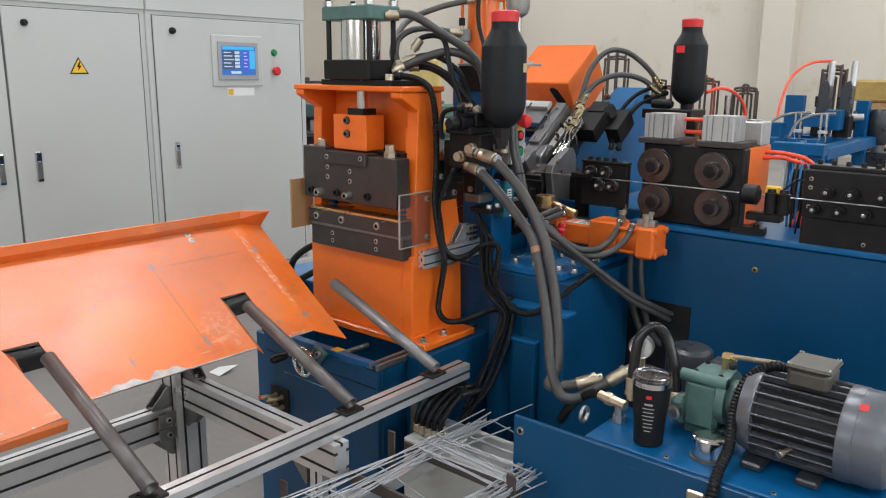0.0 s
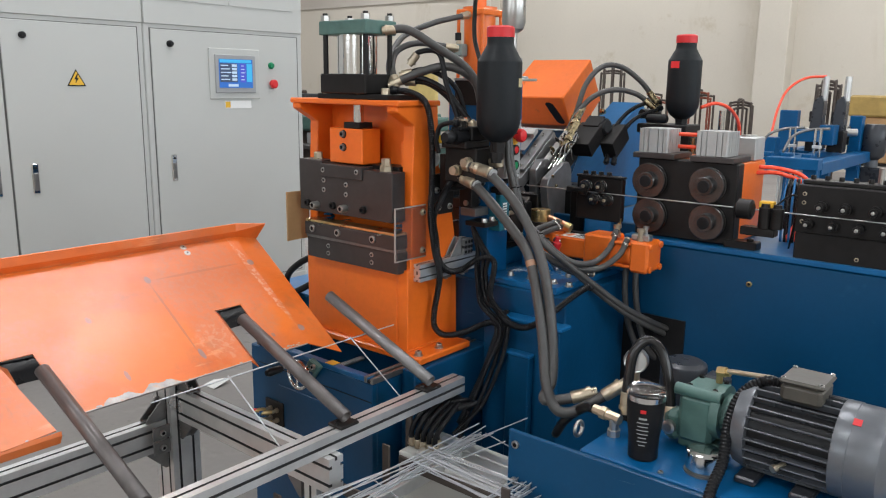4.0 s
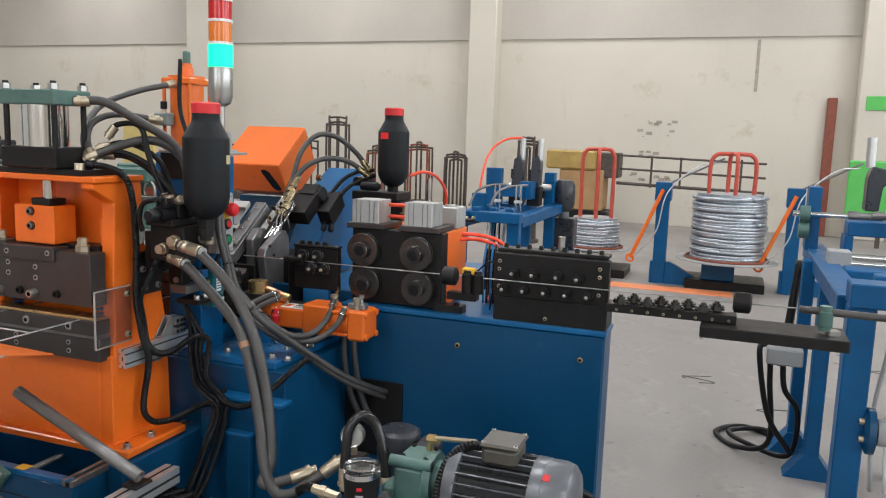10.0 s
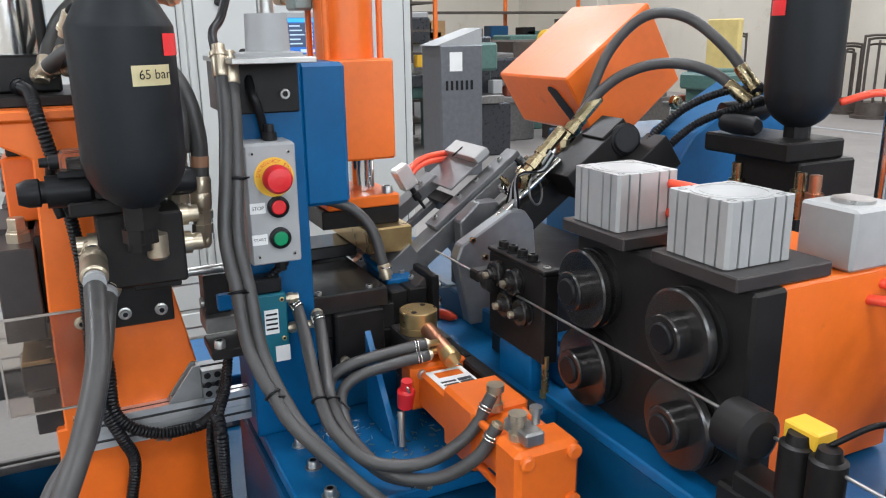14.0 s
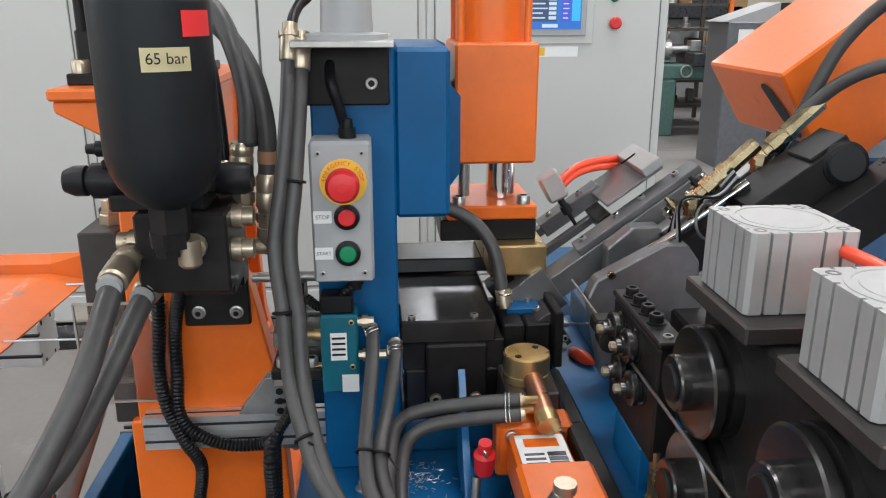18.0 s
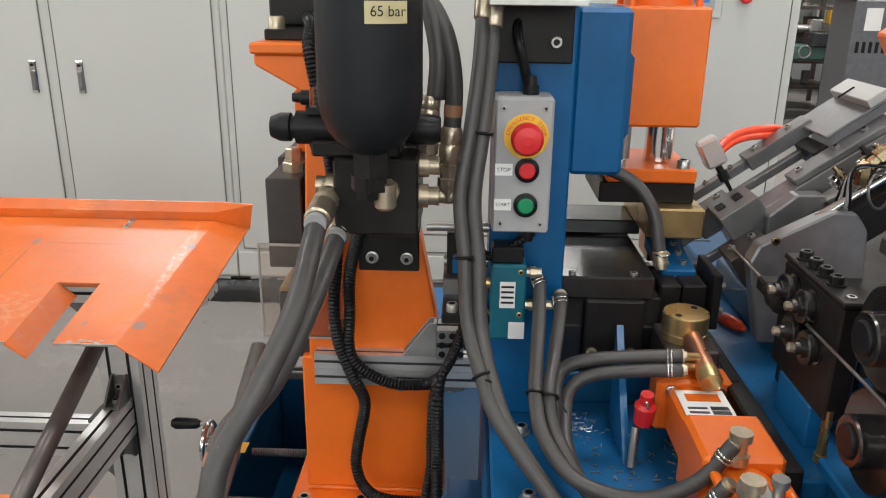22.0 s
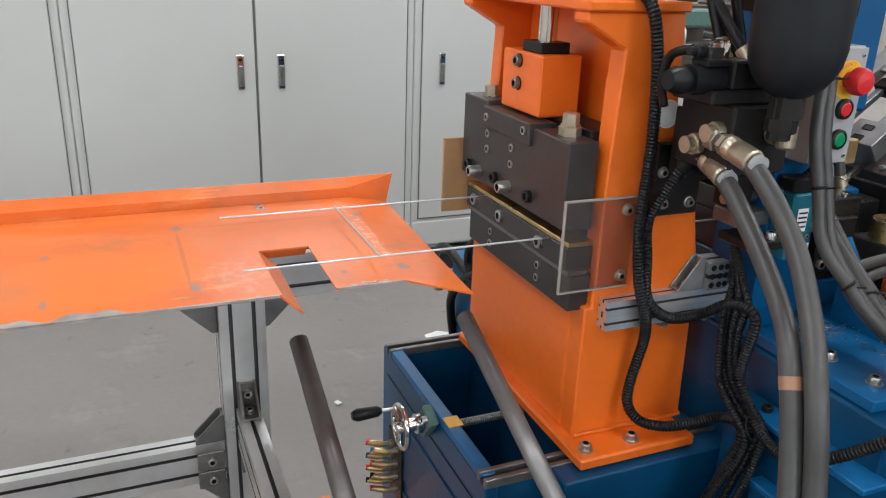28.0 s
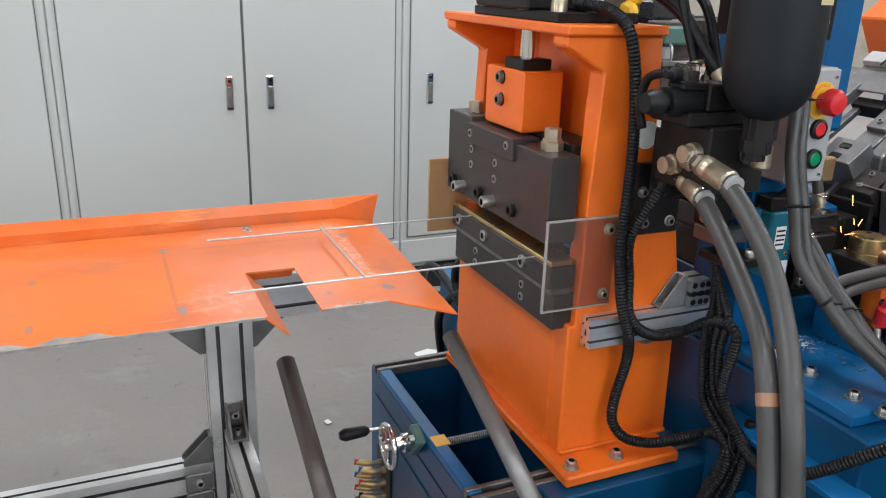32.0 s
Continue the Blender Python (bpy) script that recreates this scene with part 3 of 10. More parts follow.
# ---- control cabinets ----
def door_leaf(t, y0, y1, z0, z1, x, handle_y=None, handle_z=1.06, knob=None):
    d = part("door", box(B(), x - 0.02, x + 0.004, y0, y1, z0, z1, 0.003), CAB, t)
    bm = B()
    for a, b, c, e in ((y0 - 0.004, y0 - 0.001, z0 - 0.004, z1 + 0.004), (y1 + 0.001, y1 + 0.004, z0 - 0.004, z1 + 0.004)):
        box(bm, x - 0.015, x + 0.0025, a, b, c, e, 0)
    box(bm, x - 0.015, x + 0.0025, y0, y1, z1 + 0.001, z1 + 0.004, 0)
    box(bm, x - 0.015, x + 0.0025, y0, y1, z0 - 0.004, z0 - 0.001, 0)
    part("gap", bm, CAB_DARK, d)
    if handle_y is not None:
        h = part("handle", box(B(), x + 0.002, x + 0.012, handle_y - 0.017, handle_y + 0.017, handle_z - 0.075, handle_z + 0.075, 0.005), CHROME, d, "chrome recessed handle")
        part("grip", box(B(), x + 0.008, x + 0.018, handle_y - 0.011, handle_y + 0.011, handle_z - 0.06, handle_z + 0.03, 0.004), STEEL_DARK, d)
        part("lock", lathe(B(), (x + 0.01, handle_y, handle_z + 0.055), (1, 0, 0), [(0, 0.007), (0.006, 0.007), (0.007, 0.004)], 12), BLACK, d)
    return d


def cabinets():
    x = -4.0
    spans = (("left", -0.69, 0.815), ("middle", 0.815, 2.29), ("right", 2.29, 3.38))
    for key, y0, y1 in spans:
        t = thing("control_cabinet", {"left": "tall pale grey steel cabinet with two doors and a rotary switch", "middle": "tall pale grey steel cabinet with warning triangle",
                  "right": "tall pale grey steel cabinet with a touch screen"}[key], "cabinet", (x - 0.25, (y0 + y1) / 2, 0), "row of control cabinets")
        part("body", box(B(), x - 0.5, x - 0.004, y0 + 0.001, y1 - 0.001, 0.13, 2.06, 0.006), CAB, t)
        part("header", box(B(), x - 0.004, x + 0.004, y0 + 0.004, y1 - 0.004, 1.80, 2.055, 0.004), CAB, t)
        part("foot_rail", box(B(), x - 0.006, x + 0.003, y0 + 0.004, y1 - 0.004, 0.14, 0.265, 0.004), CAB, t)
        for yy in ((y0 + 0.1), (y1 - 0.1)):
            part("foot", prism(B(), [(yy - 0.05, 0.13), (yy + 0.05, 0.13), (yy + 0.035, 0.0), (yy - 0.035, 0.0)], "x", x - 0.12, x - 0.02), CAB, t)
        # small lids along the header
        n = 3 if key != "right" else 2
        for i in range(n):
            a = y0 + 0.06 + i * (y1 - y0 - 0.12) / n
            b = a + (y1 - y0 - 0.12) / n - 0.02
            part("lid", box(B(), x + 0.004, x + 0.008, a, b, 1.93, 2.05, 0.002), CAB, t)
        if key == "left":
            door_leaf(t, -0.64, -0.012, 0.285, 1.775, x, -0.07, 1.10)
            door_leaf(t, 0.045, 0.778, 0.285, 1.775, x, 0.15, 1.10)
            k = part("rotary_switch", lathe(B(), (x, -0.37, 1.33), (1, 0, 0), [(0, 0.03), (0.02, 0.03), (0.022, 0.022), (0.045, 0.02)], 20), BLACK, t)
            part("knob", box(B(), x + 0.04, x + 0.06, -0.40, -0.375, 1.29, 1.36, 0.006), RED, k, "red switch handle")
        elif key == "middle":
            door_leaf(t, 0.853, 1.558, 0.285, 1.775, x, 1.495, 1.02)
            door_leaf(t, 1.568, 2.252, 0.285, 1.775, x, 1.67, 1.02)
            w = part("warning_sign", prism(B(), [(1.862, 1.468), (1.958, 1.468), (1.91, 1.552)], "x", x + 0.0045, x + 0.006), BLACK, t, "yellow warning triangle with black bolt")
            part("sign_face", prism(B(), [(1.871, 1.474), (1.949, 1.474), (1.91, 1.541)], "x", x + 0.006, x + 0.0072), YELLOW, w)
            part("sign_bolt", prism(B(), [(1.913, 1.527), (1.899, 1.502), (1.908, 1.502), (1.903, 1.482), (1.922, 1.508), (1.912, 1.508), (1.919, 1.527)], "x", x + 0.0072, x + 0.008), BLACK, w)
            part("key_knob", lathe(B(), (x, 1.665, 1.705), (1, 0, 0), [(0, 0.016), (0.02, 0.016), (0.03, 0.01)], 14), BLACK, t)
        else:
            door_leaf(t, 2.33, 3.335, 0.285, 1.775, x, 2.43, 1.02)
            part("key_knob", lathe(B(), (x, 2.44, 1.70), (1, 0, 0), [(0, 0.018), (0.02, 0.018), (0.035, 0.01)], 14), BLACK, t)
            p = part("screen_frame", box(B(), x + 0.004, x + 0.012, 2.68, 3.035, 1.40, 1.69, 0.006), CAB, t, "touch screen frame")
            part("bezel", box(B(), x + 0.012, x + 0.02, 2.715, 3.0, 1.435, 1.655, 0.004), BOXGREY, p)
            part("display", box(B(), x + 0.02, x + 0.022, 2.74, 2.975, 1.465, 1.63, 0.0), SCREEN, p, "lit blue touch screen")
            for y0, y1, z0, z1, m, n in ((2.745, 2.865, 1.497, 1.605, SCREEN_DARK, "screen_table"), (2.885, 2.925, 1.497, 1.605, SCREEN_VIOLET, "screen_column"), (2.745, 2.965, 1.610, 1.627, SCREEN_CYAN, "title_bar"), (2.932, 2.970, 1.500, 1.605, SCREEN_CYAN, "side_field")):
                part(n, box(B(), x + 0.022, x + 0.0226, y0, y1, z0, z1, 0), m, p)
            bm = B()
            for r in range(5):
                box(bm, x + 0.0226, x + 0.0230, 2.828, 2.862, 1.586 - r * 0.020, 1.600 - r * 0.020, 0)
                box(bm, x + 0.0226, x + 0.0230, 2.752, 2.752 + 0.05 + 0.01 * (r % 3), 1.590 - r * 0.020, 1.596 - r * 0.020, 0)
                box(bm, x + 0.0226, x + 0.0230, 2.892, 2.912 + 0.004 * (r % 3), 1.590 - r * 0.020, 1.595 - r * 0.020, 0)
            box(bm, x + 0.0226, x + 0.0230, 2.80, 2.87, 1.472, 1.487, 0)
            part("screen_text", bm, SCREEN_PALE, p)
            part("label_plate", box(B(), x + 0.004, x + 0.0055, 2.78, 2.97, 1.345, 1.39, 0), WHITE, t)
            part("label_mark", box(B(), x + 0.0055, x + 0.0062, 2.785, 2.82, 1.35, 1.385, 0), YELLOW, t)
            part("button", lathe(B(), (x, 3.125, 1.60), (1, 0, 0), [(0, 0.02), (0.012, 0.02), (0.014, 0.015), (0.025, 0.014)], 16), GREEN, t, "green push button")
            part("button", lathe(B(), (x, 3.13, 1.49), (1, 0, 0), [(0, 0.018), (0.015, 0.018), (0.018, 0.027), (0.032, 0.027), (0.038, 0.02)], 18), RED, t, "red mushroom button")
    bm = B()
    n = 60
    rows = []
    for k in range(n + 1):
        a = 0.5 + k * 2.95 / n
        w, h = 0.004 * math.sin(k * 1.7), 0.112 + 0.004 * math.sin(k * 0.8)
        rows.append([bm.verts.new(p) for p in ((-3.985 + w, a, 0.001), (-3.99 + 0.7 * w, a, h * 0.5), (-4.0 - 0.5 * w, a, h), (-4.03, a, h + 0.005), (-4.05, a, 0.001))])
    for k in range(n):
        for j in range(4):
            bm.faces.new((rows[k][j], rows[k + 1][j], rows[k + 1][j + 1], rows[k][j + 1])).smooth = True
    whole("black_film_strip", bm, PLINTH, "black plastic film lying along the cabinet foot", "plastic film")


# ---- the hydraulic press ----
def press():
    t = thing("hydraulic_press", "orange hydraulic press with dark steel dies", "press", (-1.74, 1.76, 0.68))
    # side plates with a forward hook at the top and a foot that spreads backwards
    near = [(1.634, 1.440), (1.634, 1.424), (1.706, 1.384), (1.697, 1.16), (1.695, 0.955), (1.682, 0.955), (1.682, 0.70), (1.920, 0.70), (1.910, 1.00), (1.876, 1.175), (1.822, 1.26), (1.812, 1.440)]
    far = near[:7] + [(1.88, 0.70), (1.83, 0.97), (1.812, 1.440)]
    part("side_plate", prism(B(), near, "x", -1.572, -1.530, 0.003), ORANGE, t)
    part("side_plate", prism(B(), far, "x", -1.985, -1.948, 0.003), ORANGE, t)
    part("top_plate", box(B(), -1.992, -1.522, 1.630, 1.816, 1.440, 1.456, 0.003), ORANGE, t)
    part("back_plate", box(B(), -1.948, -1.572, 1.768, 1.805, 0.95, 1.440, 0.002), ORANGE, t)
    part("base_block", prism(B(), [(1.680, 0.70), (1.680, 0.944), (1.84, 0.944), (1.85, 0.70)], "x", -1.956, -1.572, 0.004), ORANGE, t)
    part("foot_plate", box(B(), -1.99, -1.458, 1.658, 1.902, 0.680, 0.702, 0.004), ORANGE, t)
    # weld bead where the plate meets the foot
    part("weld_seam", sweep(B(), [(-1.528, 1.684 + 0.0335 * k, 0.704 + 0.0012 * (k % 2)) for k in range(8)], 0.0045, 6, 4), ORANGE, t)
    for y in (1.684, 1.780):
        part("washer", lathe(B(), (-1.487, y, 0.702), (0, 0, 1), [(0, 0.0145), (0.002, 0.0145), (0.0022, 0.011)], 18), STEEL, t)
        bolt(t, (-1.487, y, 0.704), (0, 0, 1), 0.0105, 0.012, STEEL)
    # ram with the upper tool: one piece that goes up and down
    ram = part("ram", box(B(), -1.836, -1.692, 1.654, 1.734, 1.262, 1.368, 0.003), ORANGE, t, "orange ram block carrying the upper die")
    for z in (1.351, 1.311):
        part("bolt_ring", lathe(B(), (-1.772, 1.6545, z), (0, -1, 0), [(0, 0.0125), (0.0015, 0.0125), (0.002, 0.010)], 18), BLACK_OX, ram)
        bolt(ram, (-1.772, 1.653, z), (0, -1, 0), 0.010, 0.009, STEEL_DARK)
    part("piston_rod", cyl(B(), (-1.742, 1.690, 1.385), (-1.742, 1.690, 1.50), 0.0165), CHROME, ram)
    part("rod_nut", box(B(), -1.780, -1.712, 1.662, 1.720, 1.368, 1.387, 0.002), BLACK_OX, ram)
    die = [(-1.957, 1.104), (-1.549, 1.104), (-1.549, 1.250), (-1.690, 1.250), (-1.702, 1.222), (-1.842, 1.222), (-1.853, 1.266), (-1.957, 1.266)]
    part("upper_die", prism(B(), die, "y", 1.634, 1.690, 0.002), DIE, ram, "dark grey upper die")
    part("die_clamp", box(B(), -1.852, -1.668, 1.626, 1.680, 1.219, 1.258, 0.002), DIE, ram)
    part("die_carrier", box(B(), -1.90, -1.575, 1.690, 1.752, 1.12, 1.262, 0.002), BLACK_OX, ram)
    for x, z in ((-1.836, 1.239), (-1.688, 1.243), (-1.842, 1.206), (-1.842, 1.176), (-1.742, 1.200), (-1.742, 1.170)):
        bolt(ram, (x, 1.634 if z < 1.22 else 1.626, z), (0, -1, 0), 0.0078, 0.003, STEEL)
        part("screw_socket", cyl(B(), (x, (1.634 if z < 1.22 else 1.626) - 0.0022, z), (x, (1.634 if z < 1.22 else 1.626) - 0.0034, z), 0.0042, seg=6), BLACK, ram)
    for k, (x, z) in enumerate(((-1.918, 1.128), (-1.874, 1.125), (-1.800, 1.130), (-1.746, 1.127), (-1.666, 1.131))):
        steel = k in (1, 3)
        bolt(ram, (x, 1.634, z), (0, -1, 0), 0.0118, 0.024 if steel else 0.010, STEEL if steel else BLACK_OX)
    for x in (-1.606, -1.905):
        part("guide_nut", lathe(B(), (x, 1.668, 1.25), (0, 0, 1), [(0, 0.019), (0.014, 0.019), (0.016, 0.016)], 6), NICKEL, ram, "zinc plated hexagon nut")
        part("nut_collar", lathe(B(), (x, 1.668, 1.266), (0, 0, 1), [(0, 0.0165), (0.003, 0.0165), (0.003, 0.014), (0.020, 0.014), (0.022, 0.011)], 6), NICKEL, ram)
    # fixed tooling
    part("stripper_plate", box(B(), -1.950, -1.549, 1.648, 1.700, 1.063, 1.071, 0.001), BRASS, t)
    part("lower_die", box(B(), -1.952, -1.546, 1.656, 1.720, 0.946, 1.012, 0.002), DIE, t, "dark grey lower die")
    part("die_bar", box(B(), -1.952, -1.548, 1.646, 1.700, 1.021, 1.062, 0.002), DIE, t)
    part("die_edge", box(B(), -1.950, -1.547, 1.650, 1.690, 1.012, 1.021, 0.001), STEEL_DARK, t)
    for x in (-1.912, -1.795, -1.640):
        bolt(t, (x, 1.646, 1.043), (0, -1, 0), 0.0118, 0.006, STEEL)
    for x in (-1.850, -1.655):
        for z in (0.968, 0.992):
            bolt(t, (x, 1.656, z), (0, -1, 0), 0.0075, 0.003, STEEL)
    for x in (-1.600, -1.918):
        pts = [(x + 0.015 * math.cos(k * 0.9), 1.722 + 0.015 * math.sin(k * 0.9), 1.012 + k * 0.0021) for k in range(92)]
        part("spring", sweep(B(), pts, 0.004, 6, 1, smooth=False), BLUE_BRIGHT, t, "blue die spring")
    part("guide_strip", box(B(), -1.590, -1.5735, 1.715, 1.760, 1.20, 1.335, 0.002), ORANGE, t)
    part("strip_hole", lathe(B(), (-1.5895, 1.727, 1.262), (-1, 0, 0), [(0, 0.010), (0.001, 0.010)], 16), BLACK, t)
    # cylinder on top
    part("flange", box(B(), -1.872, -1.575, 1.640, 1.795, 1.456, 1.472, 0.002), BLACK_OX, t)
    part("cylinder_foot", box(B(), -1.848, -1.652, 1.630, 1.76, 1.472, 1.53, 0.004), BLACK_OX, t)
    part("barrel", cyl(B(), (-1.745, 1.690, 1.53), (-1.745, 1.690, 1.645), 0.060, seg=32), CHROME, t, "polished cylinder barrel")
    part("cylinder_head", box(B(), -1.845, -1.645, 1.625, 1.755, 1.642, 1.682, 0.003), GREEN_CAST, t)
    for dx in (-0.085, 0.085):
        for dy in (-0.05, 0.05):
            part("tie_rod", cyl(B(), (-1.745 + dx, 1.690 + dy, 1.52), (-1.745 + dx, 1.690 + dy, 1.705), 0.008, seg=12), BLACK_OX, t)
            part("tie_nut", cyl(B(), (-1.745 + dx, 1.690 + dy, 1.683), (-1.745 + dx, 1.690 + dy, 1.698), 0.014, seg=6), STEEL, t)
    for x, y in ((-1.695, 1.650), (-1.595, 1.655), (-1.84, 1.650)):
        bolt(t, (x, y, 1.472), (0, 0, 1), 0.013, 0.018, NICKEL)
    # clear guard screwed to the side plate
    part("guard_plate", box(B(), -1.5295, -1.5245, 1.622, 1.757, 0.991, 1.151, 0.0015), ACRYL, t, "clear acrylic guard")
    # added strips that imitate the guard's bright edges
    for y0, y1, z0, z1 in ((1.6215, 1.6245, 0.991, 1.151), (1.6245, 1.757, 1.148, 1.1512), (1.6245, 1.757, 0.9908, 0.994)):
        part("guard_edge", box(B(), -1.5298, -1.5242, y0, y1, z0, z1, 0.0004), EDGE, t, "added pale strip for the bright edge of the acrylic")
    for z in (1.129, 1.013):
        part("guard_washer", lathe(B(), (-1.5245, 1.740, z), (1, 0, 0), [(0, 0.0105), (0.0015, 0.0105), (0.002, 0.008)], 18), NICKEL, t)
        bolt(t, (-1.523, 1.740, z), (1, 0, 0), 0.0075, 0.007, NICKEL)
    part("guard_plate", box(B(), -1.996, -1.990, 1.606, 1.70, 0.995, 1.155, 0.001), CARD, t, "brown guard board")
    # slotted bars on the side of the plate
    profile(t, "profile", (-1.5165, 1.708, 0.934), (-1.5165, 1.985, 0.934), 0.0265, 0.0265)
    profile(t, "profile", (-1.5165, 1.708, 0.961), (-1.5165, 1.985, 0.961), 0.0265, 0.0265)
    for y in (1.845, 1.93):
        part("nut_plate", box(B(), -1.527, -1.508, y - 0.02, y + 0.02, 0.910, 0.9205, 0.002), STEEL_DARK, t)
        bolt(t, (-1.517, y, 0.910), (0, 0, -1), 0.006, 0.005, STEEL)
    br = part("corner_bracket", prism(B(), [(1.850, 0.9745), (1.905, 0.9745), (1.905, 1.032), (1.893, 1.032)], "x", -1.529, -1.525, 0.0008), ALU_CAST, t, "cast aluminium corner bracket")
    part("bracket_cheek", prism(B(), [(1.850, 0.9745), (1.905, 0.9745), (1.905, 1.032), (1.893, 1.032)], "x", -1.508, -1.504, 0.0008), ALU_CAST, br)
    part("bracket_foot", box(B(), -1.525, -1.508, 1.852, 1.905, 0.9745, 0.979, 0.0008), ALU_CAST, br)
    part("bracket_back", box(B(), -1.525, -1.508, 1.8995, 1.9048, 0.979, 1.031, 0.0008), ALU_CAST, br)
    bolt(t, (-1.5165, 1.876, 0.979), (0, 0, 1), 0.0075, 0.009, STEEL)
    short = profile(t, "short_profile", (-1.5165, 1.9055, 1.000), (-1.5165, 1.948, 1.000), 0.046, 0.050)
    short.data.materials[0] = ALU_CAST
    for dy in (1.914, 1.930, 1.943):
        for z in (0.984, 1.000, 1.016):
            part("end_hole", lathe(B(), (-1.4934, dy, z), (1, 0, 0), [(0, 0.0055), (0.0008, 0.0055)], 12), BLACK, t)
    # black mounting plate of the valve block
    part("mounting_plate", box(B(), -1.530, -1.517, 1.782, 1.876, 1.114, 1.238, 0.002), BLACK_OX, t)
    for y, z in ((1.803, 1.136), (1.857, 1.135), (1.795, 1.19)):
        part("plate_washer", lathe(B(), (-1.517, y, z), (1, 0, 0), [(0, 0.010), (0.0015, 0.010), (0.002, 0.008)], 16), STEEL, t)
        bolt(t, (-1.5155, y, z), (1, 0, 0), 0.0075, 0.006, STEEL)
    # round port in the plate
    part("port_ring", lathe(B(), (-1.5302, 1.80, 1.283), (1, 0, 0), [(0, 0.023), (0.002, 0.023), (0.0022, 0.020), (0.0008, 0.019)], 26), WHITE, t)
    return t, ram


def profile(parent, name, a, b, w, h):
    """A slotted aluminium bar between two points, w across and h high, with its grooves."""
    a, b = Vector(a), Vector(b)
    d = (b - a).normalized()
    up = Vector((0, 0, 1)) if abs(d.z) < 0.9 else Vector((1, 0, 0))
    sd = d.cross(up).normalized()
    up = sd.cross(d).normalized()
    unit = min(w, h) if min(w, h) < 0.06 else min(w, h) / 2
    cells_w, cells_h = max(1, round(w / unit)), max(1, round(h / unit))
    g, dep = unit * 0.17, unit * 0.2
    out = []

    def edge(n, length):
        # one side with n grooves, walking from corner to corner
        pts = []
        for i in range(n):
            c = (i + 0.5) * length / n
            pts += [(c - g / 2, 0), (c - g / 2, -dep), (c + g / 2, -dep), (c + g / 2, 0)]
        return pts
    for s, n, L in ((0, cells_w, w), (1, cells_h, h), (2, cells_w, w), (3, cells_h, h)):
        for p, q in [(0, 0)] + edge(n, L):
            if s == 0:
                out.append((-w / 2 + p, -h / 2 - q))
            elif s == 1:
                out.append((w / 2 + q, -h / 2 + p))
            elif s == 2:
                out.append((w / 2 - p, h / 2 + q))
            else:
                out.append((-w / 2 - q, h / 2 - p))
    bm = B()
    lo = [bm.verts.new(a + sd * u + up * v) for u, v in out]
    hi = [bm.verts.new(b + sd * u + up * v) for u, v in out]
    n = len(out)
    side_faces = [bm.faces.new((lo[k], lo[(k + 1) % n], hi[(k + 1) % n], hi[k])) for k in range(n)]
    bm.faces.new(lo[::-1])
    bm.faces.new(hi)
    for k in range(n):
        u0, v0 = out[k]
        u1, v1 = out[(k + 1) % n]
        mid = Vector(((u0 + u1) / 2, (v0 + v1) / 2))
        # faces inside a groove get the dark shade colour
        if min(w / 2 - abs(mid.x), h / 2 - abs(mid.y)) > dep * 0.4:
            side_faces[k].material_index = 1
    bmesh.ops.recalc_face_normals(bm, faces=bm.faces)
    ob = part(name, bm, ALU, parent)
    ob.data.materials.append(ALU_DARK)
    return ob


# ---- blue machine bed ----
def press_bed():
    t = thing("press_stand", "blue steel bed with an open trough below the press", "machine bed", (-1.75, 1.9, 0))
    part("front_panel", box(B(), -2.022, -1.498, 1.498, 1.518, 0.03, 0.66, 0.003), BLUE, t)
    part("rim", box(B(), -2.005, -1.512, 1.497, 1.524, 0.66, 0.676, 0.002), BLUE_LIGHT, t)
    part("left_panel", box(B(), -2.022, -2.002, 1.518, 2.35, 0.03, 0.66, 0.003), BLUE, t)
    part("side_chest", box(B(), -2.072, -2.024, 1.505, 2.30, 0.03, 0.652, 0.003), BLUE, t)
    part("right_panel", box(B(), -1.518, -1.498, 1.518, 1.66, 0.03, 0.66, 0.003), BLUE, t)
    part("right_chest", box(B(), -1.498, -1.442, 1.62, 2.30, 0.03, 0.676, 0.003), BLUE, t)
    part("trough_floor", box(B(), -2.002, -1.518, 1.518, 1.66, 0.40, 0.42, 0), BLUE, t)
    part("body", box(B(), -2.002, -1.518, 1.70, 2.35, 0.03, 0.66, 0.003), BLUE, t)
    # guide rails on which the press can be moved, each with a groove
    for x in (-2.008, -1.510):
        for dx in (-0.013, 0.0, 0.013):
            part("guide_rail", box(B(), x + dx - 0.0055, x + dx + 0.0055, 1.494, 2.10, 0.661, 0.679 if dx else 0.672, 0.0015), STEEL_DARK if dx else BLACK_OX, t)
    part("lead_screw", sweep(B(), [(-1.742, 1.52, 0.628), (-1.742, 1.60, 0.628), (-1.742, 1.71, 0.628)], 0.0085, 12, 8, 0.005), GREY_STEEL, t, "ribbed steel lead screw")
    for k, (z0, z1) in enumerate(((0.40, 0.55), (0.10, 0.37))):
        part("hatch", box(B(), -1.92, -1.62, 1.4945, 1.498, z0, z1, 0.002), BLUE, t)
    part("seam", box(B(), -2.02, -1.50, 1.4965, 1.4985, 0.602, 0.6045, 0), BLACK_OX, t)
    part("plinth", box(B(), -2.0, -1.5, 1.55, 2.3, 0.0, 0.03, 0), BLACK_OX, t)


